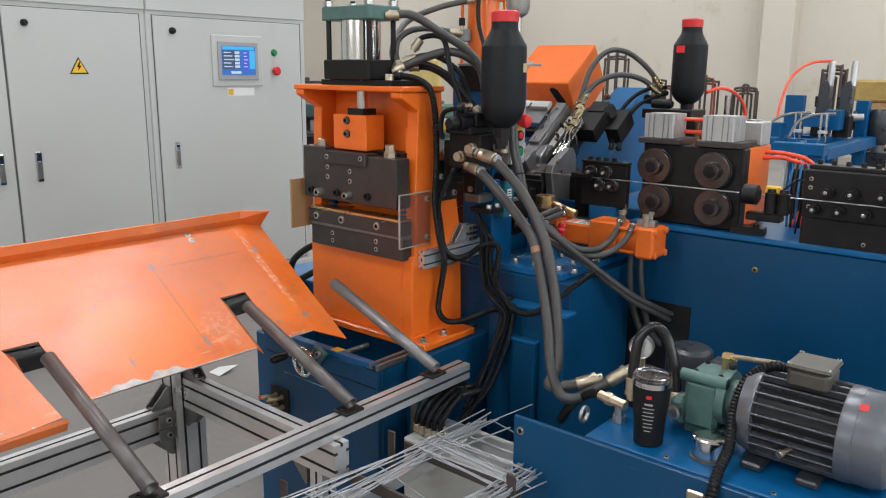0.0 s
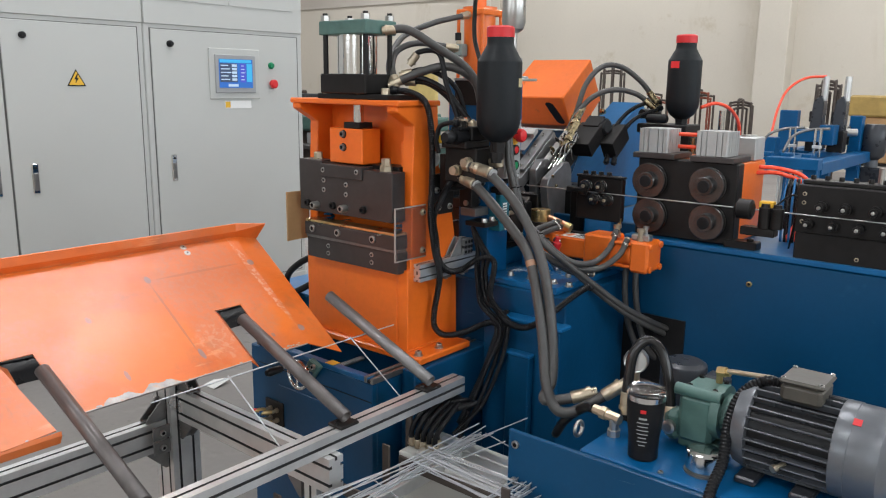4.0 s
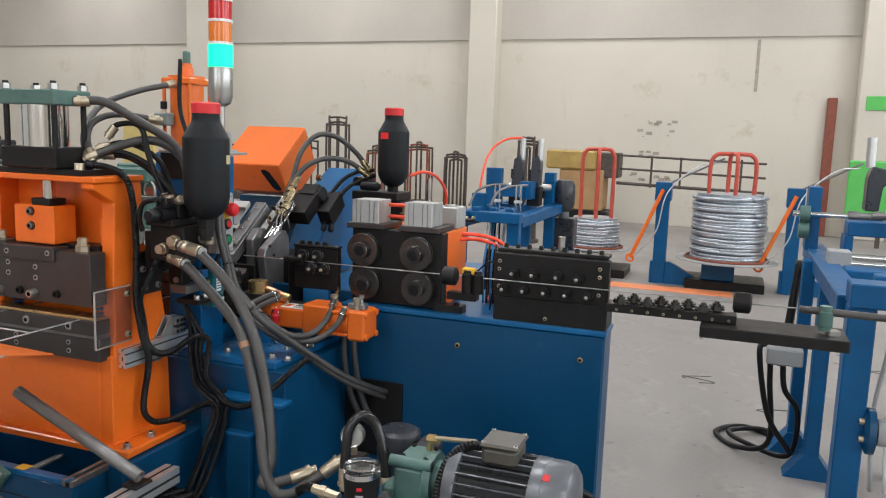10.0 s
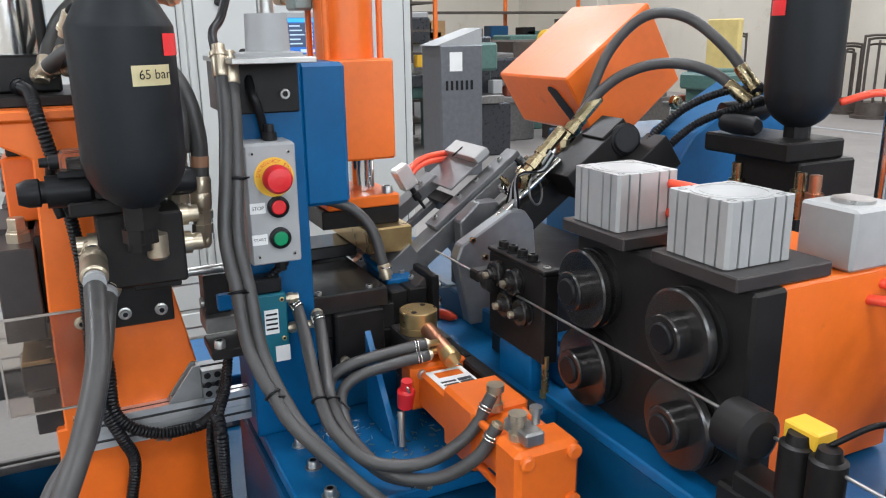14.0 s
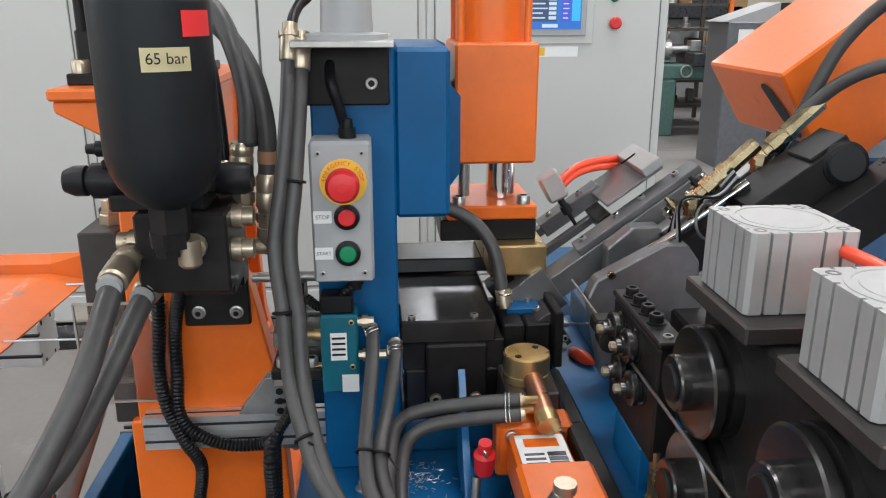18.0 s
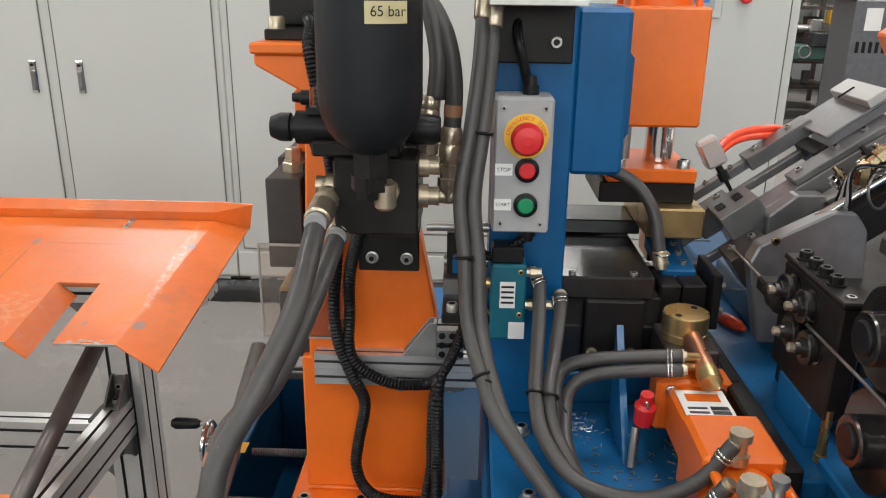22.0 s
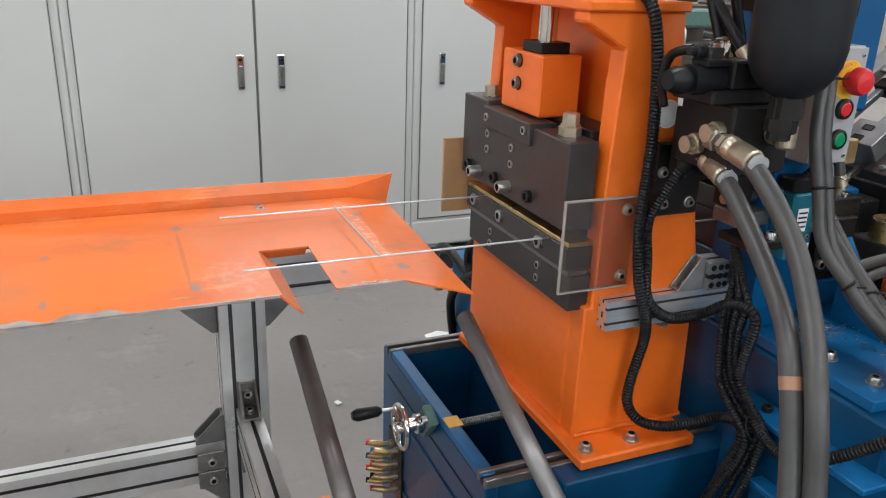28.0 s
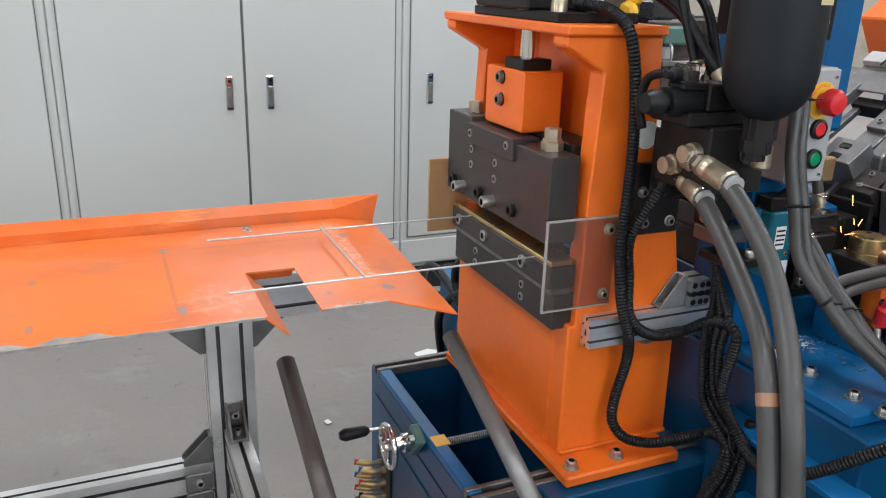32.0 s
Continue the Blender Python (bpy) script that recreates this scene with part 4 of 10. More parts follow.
def machine_base():
    t = thing("feeder_machine", "long blue painted machine base carrying the wire feeder", "machine base", (-0.7, 2.7, 0))
    part("body", box(B(), -1.16, -0.285, 2.372, 2.50, 0.0, 1.005, 0.006), BLUE, t)
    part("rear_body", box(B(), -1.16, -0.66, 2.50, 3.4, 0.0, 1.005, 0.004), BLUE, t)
    # top plates take the lighter blue for the light falling on them
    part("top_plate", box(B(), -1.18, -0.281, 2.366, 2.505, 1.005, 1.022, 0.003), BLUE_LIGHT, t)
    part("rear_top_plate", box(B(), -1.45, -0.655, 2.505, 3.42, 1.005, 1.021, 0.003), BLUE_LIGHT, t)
    part("left_body", box(B(), -2.3, -1.16, 2.45, 3.4, 0.0, 0.98, 0.004), BLUE, t)
    part("hatch_opening", box(B(), -1.16, -0.945, 2.366, 2.372, 0.50, 0.765, 0), BLACK_OX, t)
    for x, z in ((-0.757, 0.922), (-0.357, 0.925)):
        bolt(t, (x, 2.372, z), (0, -1, 0), 0.009, 0.005, BRASS)
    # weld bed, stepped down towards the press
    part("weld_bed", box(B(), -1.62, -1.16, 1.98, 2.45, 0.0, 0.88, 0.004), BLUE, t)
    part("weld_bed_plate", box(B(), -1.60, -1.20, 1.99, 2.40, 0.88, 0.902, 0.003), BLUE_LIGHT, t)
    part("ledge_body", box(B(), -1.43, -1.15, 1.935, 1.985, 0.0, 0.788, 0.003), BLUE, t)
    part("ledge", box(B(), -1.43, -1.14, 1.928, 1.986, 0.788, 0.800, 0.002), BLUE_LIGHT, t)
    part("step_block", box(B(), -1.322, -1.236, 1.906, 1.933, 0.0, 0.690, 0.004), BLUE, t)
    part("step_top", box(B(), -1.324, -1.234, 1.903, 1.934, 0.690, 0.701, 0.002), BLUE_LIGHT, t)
    for x in (-1.405, -1.329, -1.242, -1.187):
        part("bed_washer", lathe(B(), (x, 2.038, 0.902), (0, 0, 1), [(0, 0.0135), (0.002, 0.0135), (0.0022, 0.010)], 16), STEEL, t)
        bolt(t, (x, 2.038, 0.904), (0, 0, 1), 0.0095, 0.011, STEEL)
    for x, y in ((-1.25, 2.14), (-1.30, 2.36)):
        bolt(t, (x, y, 0.902), (0, 0, 1), 0.010, 0.012, STEEL)
    bolt(t, (-1.36, 1.955, 0.80), (0, 0, 1), 0.009, 0.010, BLACK_OX)
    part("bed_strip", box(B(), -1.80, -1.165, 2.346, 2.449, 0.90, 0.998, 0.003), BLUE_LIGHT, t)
    part("bed_ledge", box(B(), -1.80, -1.165, 2.425, 2.449, 0.998, 1.05, 0.003), BLUE, t)
    part("gusset", prism(B(), [(-1.455, 0.902), (-1.33, 0.902), (-1.455, 1.06)], "y", 2.176, 2.186), BLUE_LIGHT, t)
    return t


# ---- weld column ----
def weld_column():
    t = thing("weld_column", "blue weld column with an orange cylinder head", "weld head", (-1.55, 2.1, 0.9))
    part("column", box(B(), -1.58, -1.46, 1.982, 2.092, 0.902, 1.515, 0.003), BLUE_BRIGHT, t)
    part("arm", box(B(), -1.72, -1.465, 2.09, 2.165, 1.285, 1.512, 0.006), BLUE_BRIGHT, t)
    part("slide", prism(B(), [(2.165, 1.512), (2.165, 1.30), (2.187, 1.33), (2.187, 1.44), (2.170, 1.46)], "x", -1.72, -1.55), BLUE_BRIGHT, t)
    part("bracket", box(B(), -1.60, -1.452, 1.975, 2.085, 1.44, 1.518, 0.002), BLACK_OX, t, "black bracket under the signal lamp")
    part("bracket_top", box(B(), -1.60, -1.365, 1.97, 2.09, 1.516, 1.524, 0.001), STEEL, t)
    bolt(t, (-1.452, 2.062, 1.468), (1, 0, 0), 0.008, 0.006, STEEL)
    part("head_block", box(B(), -1.80, -1.63, 2.187, 2.315, 1.326, 1.51, 0.004), ORANGE, t, "orange block")
    part("cylinder", lathe(B(), (-1.715, 2.25, 1.51), (0, 0, 1), [(0, 0.055), (0.225, 0.055), (0.225, 0.060), (0.255, 0.060)], 32), ORANGE, t)
    for dx in (-0.052, 0.052):
        for dy in (-0.052, 0.052):
            part("tie_rod", cyl(B(), (-1.715 + dx, 2.25 + dy, 1.51), (-1.715 + dx, 2.25 + dy, 1.74), 0.006, seg=10), ORANGE, t)
    part("cylinder_cap", box(B(), -1.775, -1.655, 2.19, 2.31, 1.735, 1.757, 0.004), ORANGE, t)
    part("cap_cylinder", lathe(B(), (-1.715, 2.25, 1.757), (0, 0, 1), [(0, 0.022), (0.035, 0.022), (0.04, 0.018), (0.05, 0.018)], 20), ORANGE, t)
    part("cap_knob", lathe(B(), (-1.715, 2.25, 1.807), (0, 0, 1), [(0, 0.013), (0.035, 0.013), (0.04, 0.010)], 14), GREEN_CAST, t)
    v = part("flow_valve", box(B(), -1.782, -1.722, 2.160, 2.196, 1.598, 1.640, 0.004), VALVE_GREY, t, "grey-green flow valve with a dark knob")
    part("valve_stem", lathe(B(), (-1.752, 2.178, 1.640), (0, 0, 1), [(0, 0.009), (0.006, 0.009), (0.006, 0.006), (0.012, 0.006)], 12), NICKEL, v)
    part("valve_knob", lathe(B(), (-1.752, 2.178, 1.652), (0, 0, 1), [(0, 0.011), (0.024, 0.011), (0.026, 0.009)], 16), BLACK, v)
    part("valve_fitting", lathe(B(), (-1.782, 2.174, 1.618), (-0.9, -0.4, 0.05), [(0, 0.011), (0.014, 0.011), (0.014, 0.008), (0.024, 0.008), (0.024, 0.0115), (0.045, 0.0115), (0.047, 0.009)], 10), NICKEL, v)
    part("piston_rod", cyl(B(), (-1.70, 2.27, 1.26), (-1.70, 2.27, 1.33), 0.024, seg=24), CHROME, t)
    part("guide_rod", cyl(B(), (-1.66, 2.205, 1.27), (-1.66, 2.205, 1.33), 0.009), STEEL, t)
    part("head_plate", box(B(), -1.80, -1.63, 2.175, 2.32, 1.235, 1.258, 0.003), ORANGE, t)
    for y in (2.195, 2.30):
        bolt(t, (-1.645, y, 1.258), (0, 0, 1), 0.011, 0.014, STEEL)
    part("insulator", box(B(), -1.80, -1.635, 2.165, 2.32, 1.20, 1.235, 0.002), BLACK_OX, t)
    part("electrode_holder", box(B(), -1.82, -1.60, 2.240, 2.332, 1.150, 1.20, 0.003), BRASS, t, "brass electrode holder")
    part("electrode_tip", box(B(), -1.80, -1.70, 2.27, 2.32, 1.128, 1.15, 0.002), COPPER, t)
    # lower tooling
    part("lower_block", box(B(), -1.80, -1.50, 2.10, 2.30, 0.958, 1.04, 0.004), BLACK_GLOSS, t)
    part("riser", box(B(), -1.80, -1.497, 2.098, 2.25, 0.903, 0.957, 0.003), BLUE, t)
    part("lower_plate", box(B(), -1.72, -1.49, 2.094, 2.236, 1.086, 1.122, 0.003), BLACK_GLOSS, t)
    part("mid_block", box(B(), -1.78, -1.50, 2.098, 2.25, 1.04, 1.086, 0.002), BLACK_GLOSS, t)
    for y in (2.112, 2.205):
        bolt(t, (-1.505, y, 1.122), (0, 0, 1), 0.006, 0.004, STEEL)
    part("rear_bar", box(B(), -1.80, -1.70, 2.094, 2.252, 1.125, 1.150, 0.002), BLACK_GLOSS, t)
    part("rear_plate", box(B(), -1.82, -1.73, 2.10, 2.20, 1.122, 1.142, 0.002), BLUE, t)
    part("guide_block", box(B(), -1.60, -1.52, 2.251, 2.285, 1.02, 1.10, 0.003), BLACK_OX, t)
    part("guide_block", box(B(), -1.60, -1.52, 2.287, 2.325, 1.02, 1.10, 0.003), BLACK_OX, t)
    part("clamp_plate", prism(B(), [(-1.70, 1.126), (-1.565, 1.108), (-1.565, 1.096), (-1.70, 1.10)], "y", 2.262, 2.318, 0.002), BLUE_BRIGHT, t, "small blue clamp plate with bolts")
    for x in (-1.66, -1.625, -1.59):
        bolt(t, (x, 2.302, 1.121 + 0.134 * (-1.66 - x)), (0, 0, 1), 0.006, 0.005, STEEL)
    part("side_plate", box(B(), -1.60, -1.50, 2.327, 2.340, 1.035, 1.125, 0.002), BLACK_OX, t)
    for z in (1.06, 1.10):
        bolt(t, (-1.52, 2.340, z), (0, 1, 0), 0.007, 0.010, STEEL)
    part("front_plate", box(B(), -1.50, -1.478, 2.132, 2.222, 0.985, 1.088, 0.003), BLACK_OX, t)
    for y in (2.145, 2.205):
        bolt(t, (-1.478, y, 1.003), (1, 0, 0), 0.009, 0.008, NICKEL)
    # copper tone here stands for spark glow on dark tooling
    part("spark_glow_bar", box(B(), -1.90, -1.80, 2.10, 2.20, 1.052, 1.115, 0.002), COPPER, t, "dark tooling bar coloured copper for the spark glow")
    part("lower_electrode", box(B(), -1.68, -1.56, 2.255, 2.34, 0.96, 1.075, 0.002), DIE, t)
    # tip coloured copper for the same spark glow
    part("lower_tip", box(B(), -1.78, -1.70, 2.27, 2.33, 1.075, 1.115, 0.002), COPPER, t)
    return t


def signal_tower():
    t = thing("signal_tower", "stack signal lamp with lit green segment", "signal lamp", (-1.42, 2.034, 1.524))
    c = (-1.42, 2.034)
    part("foot", lathe(B(), (*c, 1.524), (0, 0, 1), [(0, 0.05), (0.006, 0.05), (0.008, 0.032), (0.06, 0.030), (0.06, 0.012)], 24), BOXGREY, t)
    part("tube", cyl(B(), (*c, 1.57), (*c, 1.68), 0.012), STEEL, t)
    part("collar", lathe(B(), (*c, 1.66), (0, 0, 1), [(0, 0.016), (0.01, 0.03), (0.03, 0.036), (0.105, 0.036), (0.115, 0.034)], 28), STEEL, t, "silver lamp body")
    part("segment_green", cyl(B(), (*c, 1.775), (*c, 1.84), 0.036, seg=28), LAMP_GREEN, t, "lit green lamp segment")
    part("segment_amber", cyl(B(), (*c, 1.848), (*c, 1.905), 0.034, seg=28), mat("amber_lens", (0.75, 0.2, 0.03), 0.2), t, "unlit amber lamp segment")
    part("segment_red", cyl(B(), (*c, 1.913), (*c, 1.965), 0.034, seg=28), mat("red_lens", (0.55, 0.02, 0.02), 0.2), t, "unlit red lamp segment")
    for h in (1.840, 1.905):
        part("joint_ring", cyl(B(), (*c, h), (*c, h + 0.008), 0.0365, seg=28), WHITE, t)
    part("cap", lathe(B(), (*c, 1.965), (0, 0, 1), [(0, 0.036), (0.01, 0.036), (0.014, 0.02)], 28), WHITE, t)


def accumulator(x, y, z0, z1, label):
    t = thing("accumulator", label, "accumulator", (x, y, z0 - 0.07), "hydraulic accumulators")
    h = z1 - z0
    prof = [(-0.002, 0.020), (0.004, 0.030), (0.014, 0.043), (0.026, 0.052), (0.042, 0.0595), (0.060, 0.0625), (0.064, 0.063), (h * 0.70, 0.063), (h * 0.705, 0.0628), (h * 0.72, 0.0605), (h * 0.835, 0.0405), (h * 0.85, 0.0385), (h * 0.87, 0.0375), (h * 0.92, 0.037)]
    part("bottle", lathe(B(), (x, y, z0), (0, 0, 1), prof, 36), ACC, t, "matt black pressure bottle")
    part("cap", lathe(B(), (x, y, z0 + h * 0.915), (0, 0, 1), [(0, 0.039), (0.026, 0.039), (0.03, 0.034)], 30), RED, t, "red screw cap")
    part("neck", lathe(B(), (x, y, z0 - 0.05), (0, 0, 1), [(0, 0.02), (0.02, 0.02), (0.02, 0.024), (0.052, 0.024)], 6), BLACK_OX, t)
    return t


def accumulators():
    a = accumulator(-1.32, 1.83, 1.345, 1.66, "black hydraulic accumulator with red cap and taped label")
    arc_patch(a, -1.32, 1.83, 0.0638, 1.498, 1.522, 0.05, 0.85, TAPE, "tape_label")
    write(a, "65 bar", (-1.2566, 1.859, 1.511), 0.016, BLACK, pose(0, 0, 0, 90, 0, 90 + 26))
    arc_patch(a, -1.32, 1.83, 0.0638, 1.532, 1.558, 0.75, 1.4, RED_LABEL, "red_label")
    b = accumulator(-1.255, 2.94, 1.385, 1.695, "black hydraulic accumulator with red cap behind the feed rolls")
    arc_patch(b, -1.255, 2.94, 0.0638, 1.575, 1.60, -2.1, -1.5, RED_LABEL, "red_label")


def arc_patch(parent, x, y, r, z0, z1, a0, a1, material, name):
    bm = B()
    n = 8
    lo = [bm.verts.new((x + r * math.cos(a0 + (a1 - a0) * k / n), y + r * math.sin(a0 + (a1 - a0) * k / n), z0)) for k in range(n + 1)]
    hi = [bm.verts.new((v.co.x, v.co.y, z1)) for v in lo]
    for k in range(n):
        bm.faces.new((lo[k], lo[k + 1], hi[k + 1], hi[k]))
    return part(name, bm, material, parent)


def button_box():
    x = -1.40
    t = thing("button_box", "grey control box with emergency stop and two buttons", "control box", (x, 2.02, 1.218))
    part("box", box(B(), x - 0.062, x, 1.982, 2.060, 1.218, 1.402, 0.004), BOXGREY, t)
    part("cover", box(B(), x, x + 0.004, 1.984, 2.058, 1.220, 1.400, 0.003), BOXGREY, t)
    for y in (1.994, 2.048):
        for z in (1.232, 1.388):
            bolt(t, (x + 0.004, y, z), (1, 0, 0), 0.0032, 0.002, STEEL)
    e = part("emergency_plate", lathe(B(), (x + 0.004, 2.024, 1.352), (1, 0, 0), [(0, 0.0295), (0.0015, 0.0295), (0.002, 0.018)], 32), YELLOW, t, "yellow emergency stop plate")
    part("emergency_button", lathe(B(), (x + 0.006, 2.024, 1.352), (1, 0, 0), [(0, 0.013), (0.012, 0.014), (0.014, 0.021), (0.026, 0.021), (0.032, 0.017), (0.034, 0.006)], 28), RED, t, "red mushroom button")
    for z, m, n in ((1.307, RED, "stop_button"), (1.259, GREEN, "start_button")):
        b = part("bezel", lathe(B(), (x + 0.004, 2.027, z), (1, 0, 0), [(0, 0.0165), (0.006, 0.016), (0.008, 0.012), (0.005, 0.0115)], 26), BLACK, t)
        part(n, lathe(B(), (x + 0.008, 2.027, z), (1, 0, 0), [(0, 0.0112), (0.003, 0.011), (0.004, 0.009)], 24), m, b)
        part("label", box(B(), x + 0.004, x + 0.005, 1.985, 2.008, z - 0.008, z + 0.008, 0), WHITE, t)
    write(t, "STOP", (x + 0.0054, 1.9965, 1.307), 0.0075)
    write(t, "START", (x + 0.0054, 1.9965, 1.259), 0.0065)
    arc_write(t, "EMERGENCY STOP", x + 0.0062, 2.024, 1.352, 0.0238, 0.0072, RED)
    part("gland", lathe(B(), (x - 0.03, 2.03, 1.402), (0, 0, 1), [(0, 0.011), (0.012, 0.011), (0.012, 0.008), (0.024, 0.007)], 12), BLACK, t)
    part("gland", lathe(B(), (x - 0.03, 2.035, 1.218), (0, 0, -1), [(0, 0.011), (0.012, 0.011), (0.012, 0.008), (0.02, 0.007)], 12), BLACK, t)


def text_mesh(s, size, material):
    c = bpy.data.curves.new("writing", "FONT")
    c.body, c.size, c.align_x, c.align_y = s, size, "CENTER", "CENTER"
    o = bpy.data.objects.new("writing", c)
    scene.collection.objects.link(o)
    me = bpy.data.meshes.new_from_object(o.evaluated_get(bpy.context.evaluated_depsgraph_get()))
    bpy.data.objects.remove(o)
    me.materials.clear()
    me.materials.append(material)
    return me


def write(parent, s, p, size, material=None, turn=None):
    """Writing that faces +x and runs along +y, unless turned."""
    ob = new("writing", text_mesh(s, size, material or BLACK))
    ob.parent = parent
    ob.matrix_local = Matrix.Translation(Vector(p) - base_of(parent)) @ (turn or pose(0, 0, 0, 90, 0, 90))
    return ob


def arc_write(parent, s, x, y, z, r, size, material):
    n = len(s)
    for k, ch in enumerate(s):
        if ch == " ":
            continue
        a = radians(90 + 82 - 164 * k / (n - 1))
        write(parent, ch, (x, y + r * math.cos(a), z + r * math.sin(a)), size, material, pose(0, 0, 0, 90, 0, 90) @ pose(0, 0, 0, 0, 0, math.degrees(a) - 90))


# ---- feed rolls and straighteners ----
def grooved_roll(t, x, y, z, r, depth):
    o = part("roll", lathe(B(), (x, y, z), (0, 1, 0), [(0.0, r * 0.47), (0.002, r * 0.50), (0.020, r * 0.50), (0.020, r * 0.95), (0.022, r), (0.031, r), (0.033, r * 0.86), (0.037, r * 0.86), (0.039, r), (depth, r)], 48), ROLL, t)
    part("hub_screw", lathe(B(), (x, y - 0.004, z), (0, 1, 0), [(0, r * 0.30), (0.002, r * 0.34), (0.006, r * 0.34)], 20), BLACK, o)


def feed_rolls():
    t = thing("wire_feeder", "black four-roll wire feeder with two air cylinders", "wire feeder", (-1.0, 2.5, 1.025))
    part("housing", box(B(), -1.165, -0.836, 2.380, 2.432, 1.025, 1.278, 0.004), BLACK_OX, t)
    part("rear_housing", box(B(), -1.14, -0.846, 2.432, 2.652, 1.025, 1.276, 0.004), ORANGE, t, "orange gear housing")
    part("foot", box(B(), -0.86, -0.76, 2.37, 2.42, 1.0, 1.045, 0.004), BLACK_OX, t)
    bolt(t, (-0.785, 2.390, 1.045), (0, 0, 1), 0.010, 0.009, BLACK_OX)
    for x in (-1.10, -0.908):
        grooved_roll(t, x - 0.014, 2.331, 1.207, 0.0565, 0.066)
        grooved_roll(t, x - 0.006, 2.331, 1.0935, 0.0565, 0.066)
        part("slot", box(B(), x - 0.03, x + 0.03, 2.393, 2.396, 1.25, 1.277, 0.0), BLACK, t)
        part("cylinder_plate", box(B(), x - 0.078, x + 0.062, 2.362, 2.51, 1.278, 1.296, 0.002), DIE, t)
        y0 = 2.371
        x0, x1 = x - 0.064, x + 0.036
        outline = []
        for cx, cy, dx, dy in ((x0, y0, 1, 0), (x1, y0, 0, 1), (x1, y0 + 0.1, -1, 0), (x0, y0 + 0.1, 0, -1)):
            nx, ny = -dy, dx
            outline.append((cx + 0.004 * dx, cy + 0.004 * dy))
            for g in (0.017, 0.034, 0.066, 0.083):
                for h, dep in ((-0.0016, 0), (-0.0016, 0.0045), (0.0016, 0.0045), (0.0016, 0)):
                    outline.append((cx + dx * (g + h) + nx * dep, cy + dy * (g + h) + ny * dep))
            outline.append((cx + 0.096 * dx, cy + 0.096 * dy))
        c = part("air_cylinder", prism(B(), outline, "z", 1.297, 1.373), ALU_CYL, t, "grey aluminium air cylinder with grooved sides")
        part("end_cap", lathe(B(), ((x0 + x1) / 2, y0 + 0.050, 1.3725), (0, 0, 1), [(0, 0.046), (0.0014, 0.046), (0.0016, 0.041), (0.0002, 0.0405), (0.0002, 0.036), (0.0012, 0.0355), (0.0012, 0.012)], 40), ALU_CYL, c)
        for dx in (0.012, x1 - x0 - 0.012):
            for dy in (0.012, 0.088):
                bolt(c, (x0 + dx, y0 + dy, 1.372), (0, 0, 1), 0.006, 0.0012, STEEL_DARK)
        part("fitting", lathe(B(), (x0 + 0.02, y0 + 0.100, 1.345), (0, 1, 0), [(0, 0.008), (0.012, 0.008), (0.014, 0.006), (0.025, 0.006)], 12), BLACK, c)
    part("air_cylinder", box(B(), -0.922, -0.842, 2.536, 2.622, 1.277, 1.352, 0.004), ALU_CYL, t, "small grey air cylinder")
    part("cylinder_lid", lathe(B(), (-0.882, 2.579, 1.352), (0, 0, 1), [(0, 0.025), (0.004, 0.025), (0.005, 0.02)], 24), STEEL, t)
    # guide behind the rolls
    part("guide_arm", box(B(), -0.80, -0.70, 2.33, 2.37, 1.075, 1.10, 0.003), BLACK_OX, t)
    part("guide_nozzle", lathe(B(), (-0.82, 2.33, 1.152), (1, 0, 0), [(0, 0.012), (0.012, 0.03), (0.05, 0.03), (0.055, 0.02)], 20), BLACK_OX, t)
    part("sensor", box(B(), -0.755, -0.715, 2.345, 2.375, 1.155, 1.178, 0.002), YELLOW, t, "yellow wire sensor")
    for x in (-0.735, -0.70):
        part("clamp", lathe(B(), (x, 2.345, 1.10), (0, 0, 1), [(0, 0.018), (0.06, 0.018), (0.062, 0.013), (0.072, 0.011)], 16), BLACK_OX, t)
    return t


def straightener_roller(t, x, y, z, r):
    o = part("roller", lathe(B(), (x, y, z), (0, 1, 0), [(0, r * 0.62), (0.004, r * 0.7), (0.018, r * 0.7), (0.018, r), (0.024, r), (0.026, r * 0.85), (0.03, r), (0.045, r)], 24), BLACK_OX, t)
    part("axle", lathe(B(), (x, y - 0.006, z), (0, 1, 0), [(0, 0.003), (0.0015, 0.0055), (0.008, 0.0055)], 10), STEEL, o)


